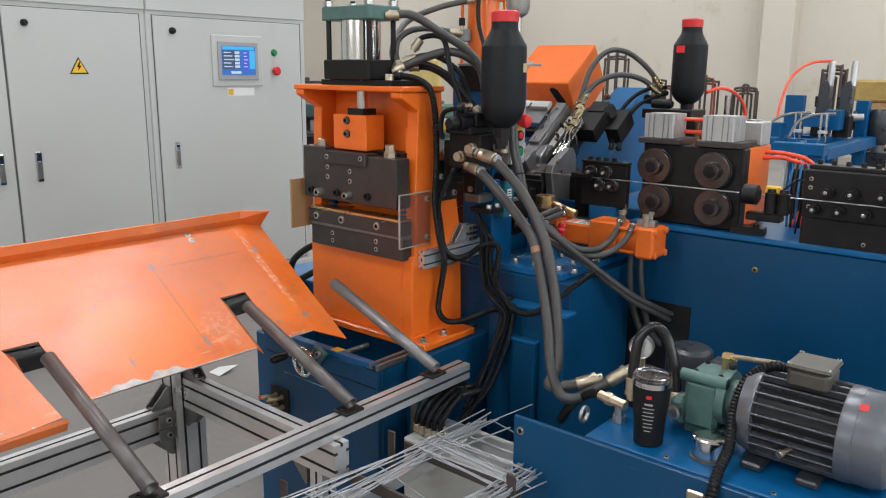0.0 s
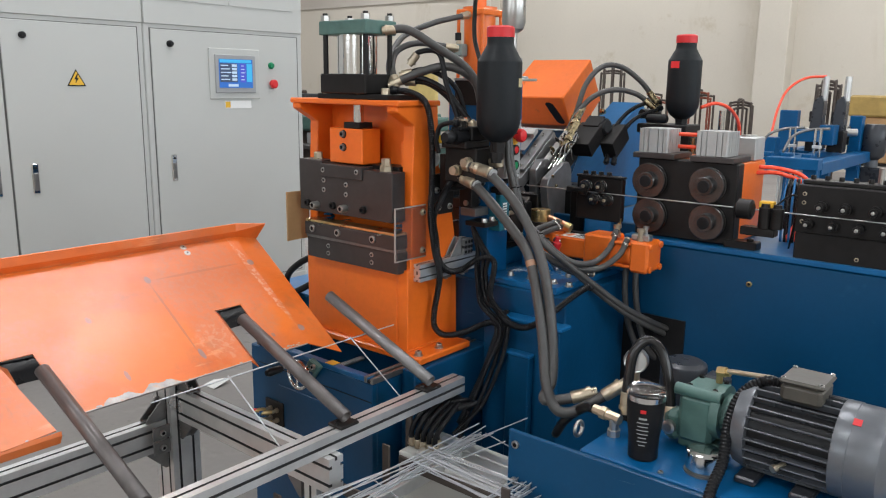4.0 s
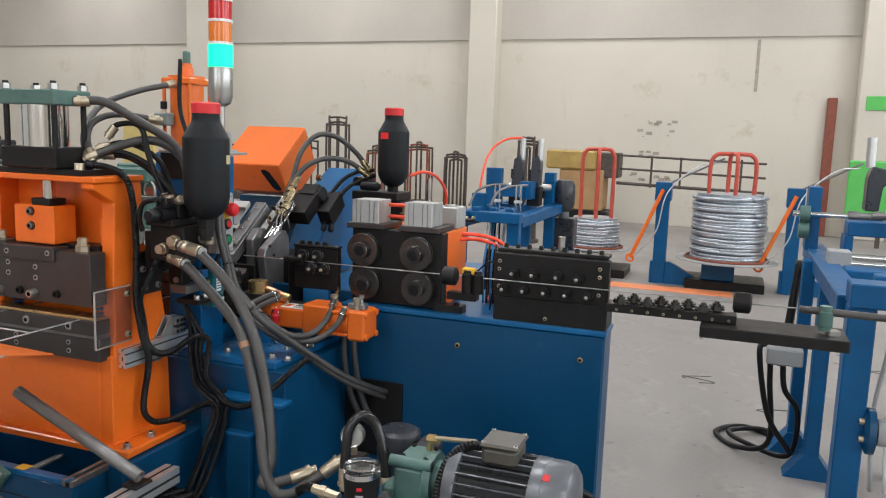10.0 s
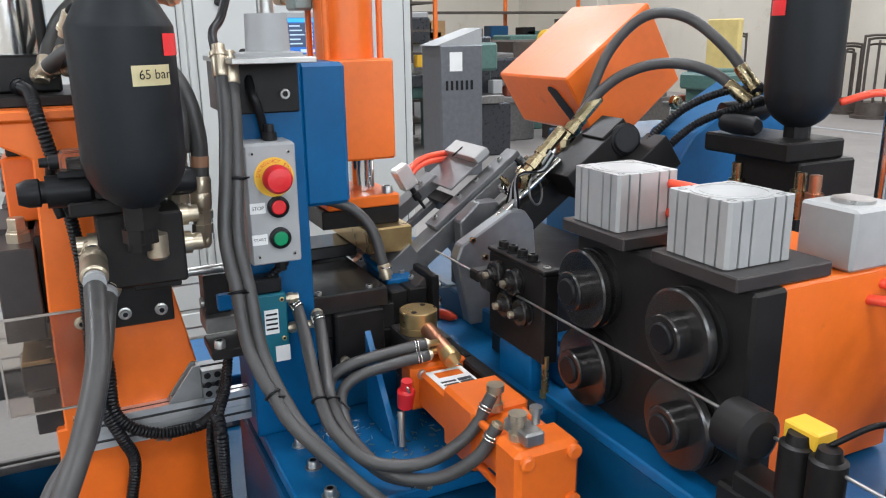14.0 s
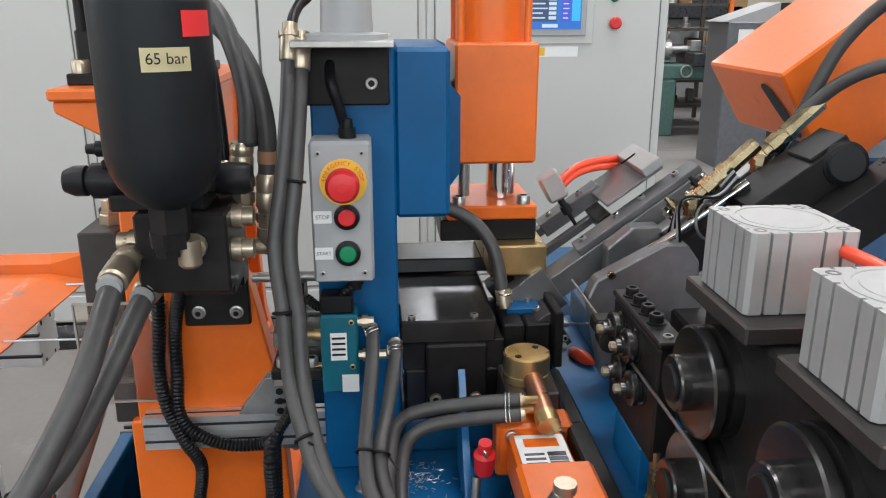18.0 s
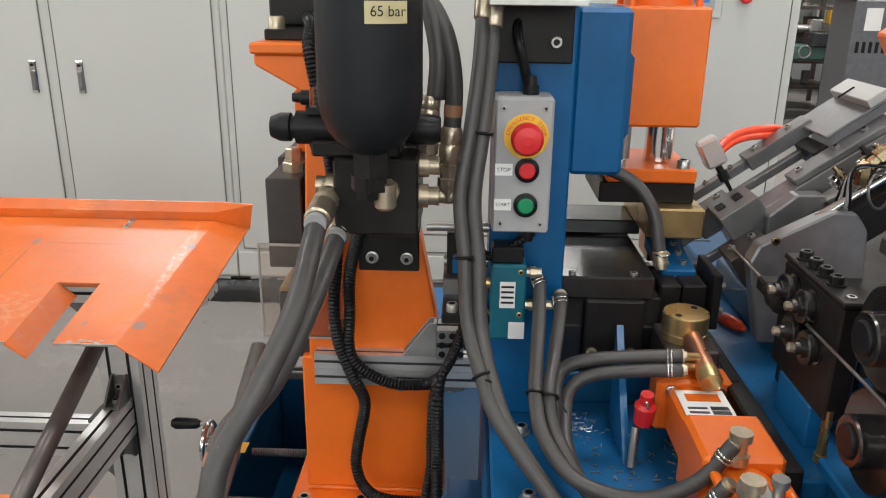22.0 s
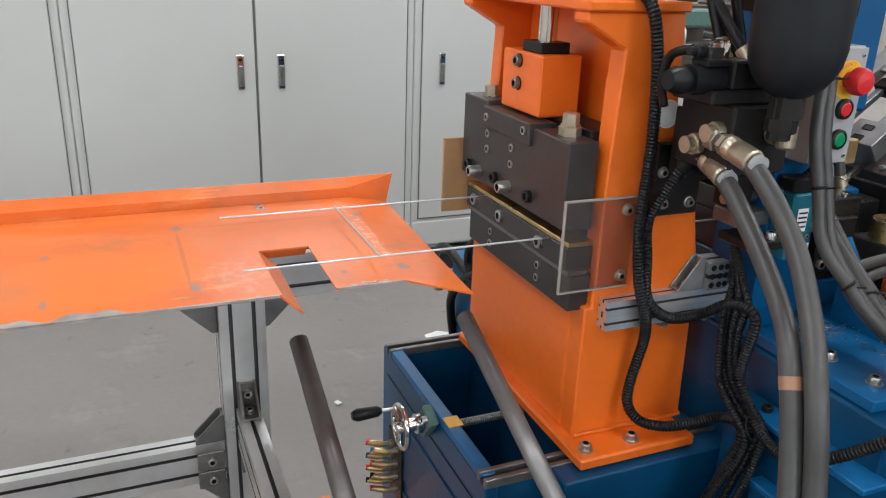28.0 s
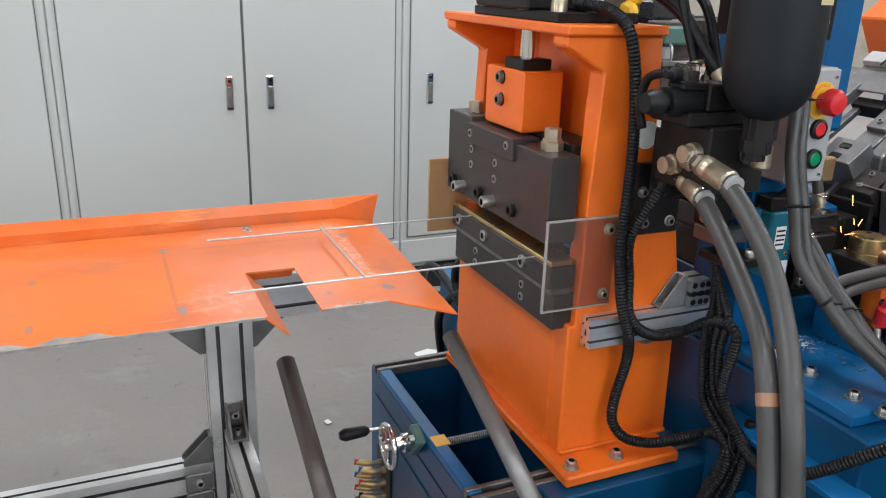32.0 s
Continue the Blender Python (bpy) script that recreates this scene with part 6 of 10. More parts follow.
def tilting_tray():
    """Tray in its level pose; hinge along its back edge."""
    hx, hz = -2.0, 1.03
    t = thing("tilting_tray", "orange sheet metal tray with notches and worn paint", "tray", (hx, 0.6, hz))
    z = 1.043
    fr = -1.545
    ys = -0.55
    out = [(-1.995, ys), (-1.995, 1.40), (fr, 1.362), (fr, 1.254), (-1.735, 1.256), (-1.735, 1.172), (fr, 1.174), (fr, 0.715), (-1.737, 0.698), (-1.737, 0.620), (fr + 0.022, 0.660), (fr + 0.030, 0.56), (fr + 0.030, ys)]
    bm = B()
    prism(bm, out, "z", z - 0.003, z)
    part("sheet", bm, TRAY, t)
    # end of the sheet, bent slightly down at the front corner
    bm = B()
    q = [(-1.995, 1.40, z), (fr, 1.362, z), (-1.492, 1.452, z - 0.012), (-1.985, 1.475, z - 0.010)]
    top = [bm.verts.new(p) for p in q]
    low = [bm.verts.new((p[0], p[1], p[2] - 0.003)) for p in q]
    for f in ((top[0], top[1], top[2]), (top[0], top[2], top[3]), (low[2], low[1], low[0]), (low[3], low[2], low[0])):
        bm.faces.new(f)
    for k in range(4):
        bm.faces.new((top[k], low[k], low[(k + 1) % 4], top[(k + 1) % 4]))
    bmesh.ops.recalc_face_normals(bm, faces=bm.faces)
    part("bent_end", bm, TRAY, t)
    part("back_lip", prism(B(), [(-1.998, 1.040), (-1.998, 1.062), (-2.012, 1.080), (-2.015, 1.080), (-2.002, 1.060), (-2.002, 1.040)], "y", ys, 1.40), TRAY, t)
    bm = B()
    q = [(-1.998, 1.40, 1.040), (-1.998, 1.40, 1.062), (-2.013, 1.40, 1.080), (-1.984, 1.49, 1.090), (-1.984, 1.477, 1.029)]
    vs = [bm.verts.new(p) for p in q]
    vt = [bm.verts.new((p[0] - 0.003, p[1], p[2])) for p in q]
    bm.faces.new(vs)
    bm.faces.new(vt[::-1])
    for k in range(5):
        bm.faces.new((vs[k], vt[k], vt[(k + 1) % 5], vs[(k + 1) % 5]))
    part("corner_lip", bm, TRAY, t)
    for y in (1.214, 0.659):
        part("notch_flap", prism(B(), [(-1.737, 1.043), (-1.737, 1.040), (-1.752, 1.022), (-1.754, 1.025)], "y", y - 0.04, y + 0.04), ORANGE_DARK, t)
        part("notch_side", prism(B(), [(y - 0.041, 1.0432), (y - 0.010, 1.012), (y - 0.012, 1.010), (y - 0.043, 1.0402)], "x", -1.735, fr + 0.004), TRAY, t)
    # worn front edge
    bm = B()
    box(bm, fr - 0.0015, fr + 0.001, 1.258, 1.36, 1.0395, 1.0436, 0)
    box(bm, fr - 0.0015, fr + 0.001, 0.72, 1.17, 1.0395, 1.0436, 0)
    part("bare_edge", bm, BARE, t, "bare metal edge")
    bm = B()
    wear = random.Random(14)
    pts = [(fr + 0.001, 0.772)]
    for k in range(34):
        f = (k + 1) / 35
        lobe = 0.55 + 0.28 * math.sin(9.0 * f + 0.6) + 0.17 * math.sin(23.0 * f)
        pts.append((fr - 0.036 * math.sin(math.pi * f) ** 0.6 * lobe * wear.uniform(0.88, 1.06), 0.772 + 0.20 * f))
    pts.append((fr + 0.001, 0.974))
    prism(bm, pts, "z", z, z + 0.0006)
    part("bare_patch", bm, BARE, t, "bare metal patch where paint is worn off")
    part("front_lip", prism(B(), [(fr + 0.027, 1.0425), (fr + 0.034, 1.036), (fr + 0.036, 1.012), (fr + 0.033, 1.012), (fr + 0.030, 1.034), (fr + 0.026, 1.0395)], "y", ys, 0.668), TRAY, t, "front edge bent downwards")
    prng = random.Random(9)
    for k in range(26):
        cy = prng.choice((prng.uniform(0.76, 1.15), prng.uniform(1.28, 1.35), prng.uniform(0.0, 0.6)))
        cx = (fr + 0.028 if cy < 0.6 else fr) - abs(prng.gauss(0, 0.006))
        r = prng.uniform(0.0012, 0.0035)
        part("paint_chip", prism(B(), [(cx + r * prng.uniform(0.5, 1.4) * math.cos(i * 0.9), cy + 1.8 * r * prng.uniform(0.5, 1.4) * math.sin(i * 0.9)) for i in range(7)], "z", z, z + 0.0007), BARE, t)
    rng = random.Random(5)
    SCUFF = mat("grey_scuff", (0.30, 0.27, 0.25), 0.5, var=0.3, scale=40)
    for k in range(9):
        cx, cy, r = rng.uniform(-1.93, -1.60), rng.uniform(-0.3, 0.8), rng.uniform(0.003, 0.006)
        if abs(cy - 0.659) < 0.06:
            continue
        n = 9
        sx, sy = rng.uniform(0.5, 1.2), rng.uniform(0.6, 2.2)
        o = [(cx + sx * r * rng.uniform(0.5, 1.2) * math.cos(i * math.tau / n), cy + sy * r * rng.uniform(0.5, 1.2) * math.sin(i * math.tau / n)) for i in range(n)]
        part("scuff", prism(B(), o, "z", z, z + 0.0005), SCUFF, t)
    for y in (1.20, 0.20):
        for dx in (0.014, 0.038):
            part("rivet_washer", lathe(B(), (hx + dx, y + 0.018, z), (0, 0, 1), [(0, 0.0095), (0.001, 0.0095), (0.0014, 0.008)], 16), STEEL, t)
            bolt(t, (hx + dx, y + 0.018, z + 0.001), (0, 0, 1), 0.0045, 0.002, STEEL)
    for y in (1.20, 0.20, -0.40):
        part("hinge", box(B(), -2.02, -1.93, y - 0.03, y + 0.03, 1.022, 1.0395, 0.002), STEEL_DARK, t)
    return t


def welded_frames():
    """Ladder-shaped wire products, one for every stroke of the tray."""
    made = []
    for k in range(9):
        t = thing("wire_ladder", "welded frame of thin galvanised wire", "wire frame", (-1.737, 1.66, 1.062), "welded wire frames")
        for x in (-1.868, -1.606):
            part("long_wire", cyl(B(), (x, 1.63, 1.062), (x, 2.43, 1.062), 0.0019, seg=8), WIRE, t)
        for y in (1.838, 2.25):
            part("cross_wire", cyl(B(), (-1.872, y, 1.0655), (-1.602, y, 1.0655), 0.0019, seg=8), WIRE, t)
        made.append(t)
    return made


hall()
cabinets()
PRESS, RAM = press()
press_bed()
machine_base()
weld_column()
signal_tower()
accumulators()
button_box()
for unit in (feed_rolls(), *straighteners()):
    unit.location += Vector((0.006, 0.021, 0.0))
power_unit()
table_frame()
TRAY_THING = tilting_tray()
FRAMES = welded_frames()


# ---- valves, hoses and cables round the press ----
def manifold():
    t = thing("valve_manifold", "black hydraulic valve block with solenoid beside the press", "valve block", (-1.39, 1.82, 1.22))
    part("block", box(B(), -1.47, -1.355, 1.775, 1.885, 1.225, 1.325, 0.003), BLACK_OX, t)
    part("upper_block", box(B(), -1.46, -1.37, 1.745, 1.86, 1.325, 1.345, 0.003), BLACK_OX, t)
    part("arm_plate", box(B(), -1.472, -1.40, 1.815, 1.88, 1.205, 1.226, 0.002), BLACK_OX, t)
    part("back_bracket", box(B(), -1.512, -1.468, 1.80, 1.88, 1.19, 1.30, 0.003), BLACK_OX, t)
    s = part("solenoid", lathe(B(), (-1.40, 1.70, 1.358), (0, 1, 0), [(-0.012, 0.014), (0, 0.019), (0.014, 0.019), (0.016, 0.015), (0.022, 0.015), (0.022, 0.022), (0.075, 0.022), (0.08, 0.018), (0.10, 0.018)], 20), BLACK, t, "black solenoid coil")
    part("plug", box(B(), -1.415, -1.385, 1.742, 1.778, 1.382, 1.412, 0.003), ACRYL, s, "clear connector plug")
    part("plug_base", box(B(), -1.418, -1.382, 1.738, 1.78, 1.376, 1.386, 0.002), BLACK, s)
    part("plug_core", box(B(), -1.41, -1.39, 1.75, 1.77, 1.386, 1.402, 0.002), BLACK, s)
    part("gland", lathe(B(), (-1.40, 1.742, 1.397), (0, -1, 0), [(0, 0.010), (0.012, 0.010), (0.014, 0.007), (0.024, 0.006)], 12), BLACK, s)
    part("solenoid", lathe(B(), (-1.40, 1.912, 1.358), (0, -1, 0), [(0, 0.016), (0.008, 0.020), (0.030, 0.020), (0.045, 0.018)], 20), BLACK, t)
    part("valve_body", box(B(), -1.425, -1.375, 1.78, 1.87, 1.345, 1.385, 0.003), BLACK_OX, t)
    for p, d in (((-1.352, 1.846, 1.287), (1, 0, 0)), ((-1.385, 1.885, 1.272), (0, 1, 0)), ((-1.40, 1.885, 1.31), (0, 1, 0)), ((-1.42, 1.775, 1.26), (0, -1, 0)), ((-1.38, 1.775, 1.285), (0, -1, 0))):
        part("elbow", lathe(B(), p, d, [(-0.02, 0.012), (0, 0.012), (0, 0.016), (0.012, 0.016), (0.012, 0.012), (0.026, 0.013)], 10), NICKEL, t)
    part("elbow_drop", lathe(B(), (-1.325, 1.846, 1.303), (0, 0, -1), [(0, 0.014), (0.03, 0.014), (0.034, 0.010)], 12), NICKEL, t)
    part("accumulator_neck", lathe(B(), (-1.32, 1.825, 1.285), (0, 0, 1), [(0, 0.016), (0.012, 0.016), (0.012, 0.021), (0.03, 0.021), (0.03, 0.017), (0.06, 0.017)], 8), BLACK_OX, t)
    # elbows on which the two hoses from the cylinder end
    for y, z, top, y0 in ((1.891, 1.306, 1.399, 1.862), (1.921, 1.258, 1.358, 1.861)):
        arm = part("elbow", lathe(B(), (-1.44, y0 - 0.005, z), (0, 1, 0), [(0, 0.012), (0.008, 0.012), (0.008, 0.0145), (0.016, 0.0145), (0.016, 0.0115), (y - y0 - 0.004, 0.0115), (y - y0 + 0.012, 0.012), (y - y0 + 0.016, 0.008)], 12), NICKEL, t, "plated steel elbow")
        part("elbow_neck", lathe(B(), (-1.44, y, z - 0.010), (0, 0.04, 1), [(0, 0.009), (0.004, 0.0125), (0.022, 0.0125), (0.022, 0.0155), (0.036, 0.0155), (0.036, 0.013), (0.044, 0.013), (0.044, 0.0165), (0.056, 0.0165), (0.056, 0.0135), (0.062, 0.0135)], 8), NICKEL, arm)
        part("ferrule", lathe(B(), (-1.44, y + 0.002, z + 0.052), (0, 0.06, 1), [(0, 0.0145), (0.003, 0.0155), (0.020, 0.0155), (0.022, 0.0145), (0.026, 0.0155), (top - z - 0.060, 0.0155), (top - z - 0.054, 0.0125)], 16), NICKEL, arm)
    q = thing("slide_unit", "row of steel clamps and small blocks behind the press", "clamp block", (-1.43, 1.93, 1.03))
    part("clamp_plate", box(B(), -1.50, -1.42, 1.915, 1.985, 1.07, 1.085, 0.002), BLACK_OX, q)
    for y in (1.93, 1.97):
        bolt(q, (-1.435, y, 1.085), (0, 0, 1), 0.009, 0.012, STEEL)
    part("linear_rail", box(B(), -1.52, -1.46, 1.915, 1.985, 1.10, 1.125, 0.002), STEEL_DARK, q)
    part("shaft", cyl(B(), (-1.50, 1.915, 1.14), (-1.50, 2.0, 1.14), 0.009), STEEL, q)
    part("stop_block", box(B(), -1.53, -1.48, 1.92, 1.96, 1.125, 1.19, 0.002), BLACK_OX, q)
    part("rod", cyl(B(), (-1.48, 1.89, 1.20), (-1.48, 1.99, 1.20), 0.007), STEEL, q)
    part("sensor_clip", box(B(), -1.43, -1.415, 1.93, 1.96, 1.15, 1.175, 0.002), BLUE_BRIGHT, q)


HOSES = {
    "big": (((-1.443, 1.796, 1.243), (-1.356, 1.778, 1.219), (-1.259, 1.757, 1.159), (-1.171, 1.729, 1.102), (-1.106, 1.688, 1.064), (-1.066, 1.673, 0.967), (-1.03, 1.652, 0.858), (-1.002, 1.628, 0.764), (-0.968, 1.619, 0.706), (-0.932, 1.628, 0.697), (-0.885, 1.656, 0.726), (-0.828, 1.699, 0.776)),
            ((-1.38, 1.768, 1.278), (-1.296, 1.764, 1.257), (-1.202, 1.755, 1.189), (-1.13, 1.728, 1.123), (-1.068, 1.692, 1.054), (-1.032, 1.681, 0.942), (-1.005, 1.662, 0.83), (-0.994, 1.643, 0.761), (-0.999, 1.618, 0.718), (-0.954, 1.649, 0.721), (-0.904, 1.688, 0.738))),
    "grey": (((-1.425, 1.965, 1.53), (-1.393, 1.961, 1.447), (-1.375, 1.951, 1.359), (-1.359, 1.94, 1.278), (-1.342, 1.947, 1.201), (-1.320, 1.953, 1.120), (-1.275, 1.972, 1.064), (-1.232, 2.0, 1.014), (-1.150, 2.10, 0.912), (-1.080, 2.198, 0.824), (-1.03, 2.30, 0.762), (-1.0, 2.39, 0.72)),
             ((-1.425, 1.979, 1.52), (-1.397, 1.975, 1.446), (-1.377, 1.967, 1.358), (-1.359, 1.958, 1.276), (-1.343, 1.965, 1.2), (-1.316, 1.971, 1.112), (-1.268, 1.989, 1.050), (-1.226, 2.017, 1.0), (-1.148, 2.112, 0.892), (-1.080, 2.206, 0.804), (-1.03, 2.305, 0.742), (-1.01, 2.39, 0.70))),
    "drop": (((-1.13, 2.30, 0.945), (-1.125, 2.29, 0.86), (-1.115, 2.30, 0.76), (-1.09, 2.33, 0.66), (-1.06, 2.38, 0.60)), ((-1.10, 2.31, 0.945), (-1.092, 2.30, 0.86), (-1.08, 2.31, 0.76), (-1.06, 2.34, 0.66), (-1.03, 2.39, 0.60))),
    "water": (((-1.440, 2.052, 1.138), (-1.428, 2.055, 1.128), (-1.385, 2.053, 1.098), (-1.33, 2.047, 1.060), (-1.29, 2.044, 1.032), (-1.245, 2.052, 0.998), (-1.20, 2.09, 0.965), (-1.17, 2.16, 0.962), (-1.152, 2.22, 1.0), (-1.15, 2.258, 1.056)),
              ((-1.430, 2.086, 1.118), (-1.41, 2.085, 1.100), (-1.35, 2.073, 1.058), (-1.293, 2.062, 1.026), (-1.248, 2.074, 0.985), (-1.20, 2.11, 0.945), (-1.15, 2.16, 0.945), (-1.112, 2.21, 0.985), (-1.10, 2.238, 1.035)),
              ((-1.366, 2.253, 1.055), (-1.372, 2.197, 1.05), (-1.375, 2.12, 1.04), (-1.372, 2.086, 1.022), (-1.335, 2.075, 0.997), (-1.28, 2.072, 0.972), (-1.235, 2.095, 0.945), (-1.19, 2.15, 0.925)),
              ((-1.354, 2.252, 1.04), (-1.358, 2.195, 1.035), (-1.362, 2.130, 1.024), (-1.355, 2.098, 1.003), (-1.31, 2.088, 0.975), (-1.265, 2.092, 0.952), (-1.22, 2.115, 0.928), (-1.18, 2.17, 0.918))),
    "arc": (((-1.596, 2.681, 1.331), (-1.586, 2.715, 1.406), (-1.574, 2.76, 1.514), (-1.536, 2.815, 1.58), (-1.478, 2.867, 1.577), (-1.412, 2.91, 1.519), (-1.363, 2.941, 1.446)),
            ((-1.604, 2.634, 1.278), (-1.578, 2.695, 1.386), (-1.543, 2.755, 1.461), (-1.485, 2.822, 1.491), (-1.418, 2.883, 1.475), (-1.36, 2.923, 1.423))),
    "thin": (((-1.433, 2.692, 1.22), (-1.442, 2.743, 1.327), (-1.426, 2.815, 1.4), (-1.395, 2.889, 1.437), (-1.353, 2.949, 1.445)),
             ((-1.404, 2.696, 1.22), (-1.416, 2.755, 1.306), (-1.401, 2.838, 1.38), (-1.34, 2.938, 1.424))),
    "top": (((-1.637, 1.70, 1.655), (-1.585, 1.739, 1.656), (-1.53, 1.80, 1.61), (-1.48, 1.865, 1.56), (-1.452, 1.893, 1.51), (-1.442, 1.906, 1.45), (-1.44, 1.903, 1.392)),
            ((-1.639, 1.73, 1.50), (-1.575, 1.775, 1.535), (-1.52, 1.83, 1.555), (-1.475, 1.875, 1.535), (-1.448, 1.912, 1.485), (-1.441, 1.927, 1.42), (-1.44, 1.926, 1.35)),
            ((-1.639, 1.73, 1.50), (-1.70, 1.78, 1.567), (-1.744, 1.888, 1.648), (-1.734, 2.026, 1.70), (-1.715, 2.18, 1.735)),
            ((-1.629, 1.735, 1.50), (-1.661, 1.752, 1.557), (-1.666, 1.785, 1.603), (-1.632, 1.842, 1.625), (-1.561, 1.926, 1.612)),
            ((-1.64, 1.74, 1.505), (-1.575, 1.775, 1.521), (-1.502, 1.81, 1.487), (-1.446, 1.823, 1.427), (-1.405, 1.84, 1.375)),
            ((-1.605, 1.775, 1.566), (-1.584, 1.788, 1.596), (-1.532, 1.817, 1.591), (-1.496, 1.81, 1.503), (-1.446, 1.82, 1.38)),
            ((-1.62, 1.77, 1.51), (-1.56, 1.80, 1.505), (-1.51, 1.84, 1.46), (-1.47, 1.86, 1.39), (-1.44, 1.87, 1.34)),
            ((-1.63, 1.765, 1.53), (-1.57, 1.81, 1.545), (-1.50, 1.85, 1.50), (-1.47, 1.865, 1.42), (-1.45, 1.87, 1.34))),
    "cable": (((-1.611, 1.70, 1.485), (-1.551, 1.716, 1.478), (-1.50, 1.722, 1.45), (-1.49, 1.735, 1.38), (-1.495, 1.748, 1.28), (-1.50, 1.752, 1.20), (-1.50, 1.749, 1.12), (-1.49, 1.746, 1.065), (-1.483, 1.752, 1.006), (-1.483, 1.773, 0.946), (-1.50, 1.789, 0.89), (-1.505, 1.777, 0.817), (-1.50, 1.772, 0.772), (-1.48, 1.786, 0.745), (-1.45, 1.816, 0.744), (-1.435, 1.863, 0.749), (-1.417, 1.912, 0.762), (-1.377, 1.912, 0.776), (-1.356, 1.905, 0.758), (-1.37, 1.895, 0.69), (-1.382, 1.88, 0.63), (-1.375, 1.80, 0.55), (-1.37, 1.74, 0.50)),
              ((-1.464, 1.80, 1.225), (-1.48, 1.79, 1.19), (-1.505, 1.77, 1.116), (-1.495, 1.769, 1.048), (-1.485, 1.769, 0.99), (-1.483, 1.793, 0.956), (-1.485, 1.837, 0.935), (-1.48, 1.89, 0.938), (-1.45, 1.912, 0.965), (-1.404, 1.912, 0.981), (-1.38, 1.912, 0.968), (-1.382, 1.912, 0.932), (-1.391, 1.912, 0.884), (-1.389, 1.912, 0.852), (-1.356, 1.912, 0.812), (-1.315, 1.905, 0.79), (-1.25, 1.895, 0.79), (-1.19, 1.91, 0.827), (-1.12, 1.95, 0.90), (-1.09, 1.99, 0.93)),
              ((-1.50, 1.955, 1.06), (-1.46, 1.93, 1.0), (-1.443, 1.905, 0.95), (-1.432, 1.90, 0.88), (-1.42, 1.90, 0.83), (-1.375, 1.895, 0.80), (-1.338, 1.893, 0.775), (-1.338, 1.885, 0.73), (-1.352, 1.87, 0.68), (-1.365, 1.85, 0.62), (-1.36, 1.78, 0.54), (-1.35, 1.72, 0.48)),
              ((-1.50, 1.955, 1.06), (-1.465, 1.935, 1.0), (-1.443, 1.915, 0.97), (-1.44, 1.912, 0.917), (-1.426, 1.912, 0.846), (-1.392, 1.912, 0.81), (-1.347, 1.912, 0.785), (-1.354, 1.905, 0.746), (-1.364, 1.892, 0.689), (-1.374, 1.875, 0.632), (-1.365, 1.80, 0.55), (-1.36, 1.72, 0.48)),
              ((-1.50, 1.955, 1.06), (-1.455, 1.935, 1.01), (-1.424, 1.915, 0.98), (-1.425, 1.912, 0.924), (-1.409, 1.912, 0.848), (-1.369, 1.912, 0.817), (-1.332, 1.912, 0.785), (-1.334, 1.905, 0.744), (-1.346, 1.892, 0.68), (-1.352, 1.875, 0.63), (-1.345, 1.80, 0.55), (-1.34, 1.70, 0.47)),
              ((-1.50, 1.955, 1.06), (-1.445, 1.935, 1.01), (-1.405, 1.915, 0.985), (-1.41, 1.912, 0.931), (-1.40, 1.912, 0.866), (-1.358, 1.912, 0.823), (-1.320, 1.912, 0.794), (-1.316, 1.905, 0.763), (-1.319, 1.892, 0.70), (-1.328, 1.875, 0.64), (-1.33, 1.80, 0.55), (-1.36, 1.70, 0.48)),
              ((-1.46, 1.735, 1.31), (-1.462, 1.727, 1.345), (-1.452, 1.73, 1.385), (-1.41, 1.735, 1.399)),
              ((-1.618, 2.115, 1.275), (-1.607, 2.172, 1.262), (-1.595, 2.215, 1.241), (-1.578, 2.244, 1.199), (-1.56, 2.259, 1.12)),
              ((-1.455, 2.03, 1.40), (-1.44, 2.02, 1.44), (-1.445, 2.01, 1.48), (-1.50, 2.015, 1.53)),
              ((-1.43, 2.035, 1.205), (-1.435, 2.01, 1.185), (-1.45, 1.985, 1.165), (-1.47, 1.965, 1.17)),
              ((-1.42, 1.97, 1.45), (-1.45, 1.965, 1.53), (-1.488, 1.97, 1.56), (-1.515, 1.99, 1.585), (-1.56, 2.02, 1.66), (-1.58, 2.05, 1.80))),
    "oil": (((-0.681, 1.671, 0.72), (-0.697, 1.686, 0.815), (-0.725, 1.692, 0.891), (-0.756, 1.68, 0.914), (-0.78, 1.66, 0.885), (-0.783, 1.646, 0.818), (-0.78, 1.637, 0.75)),),
}


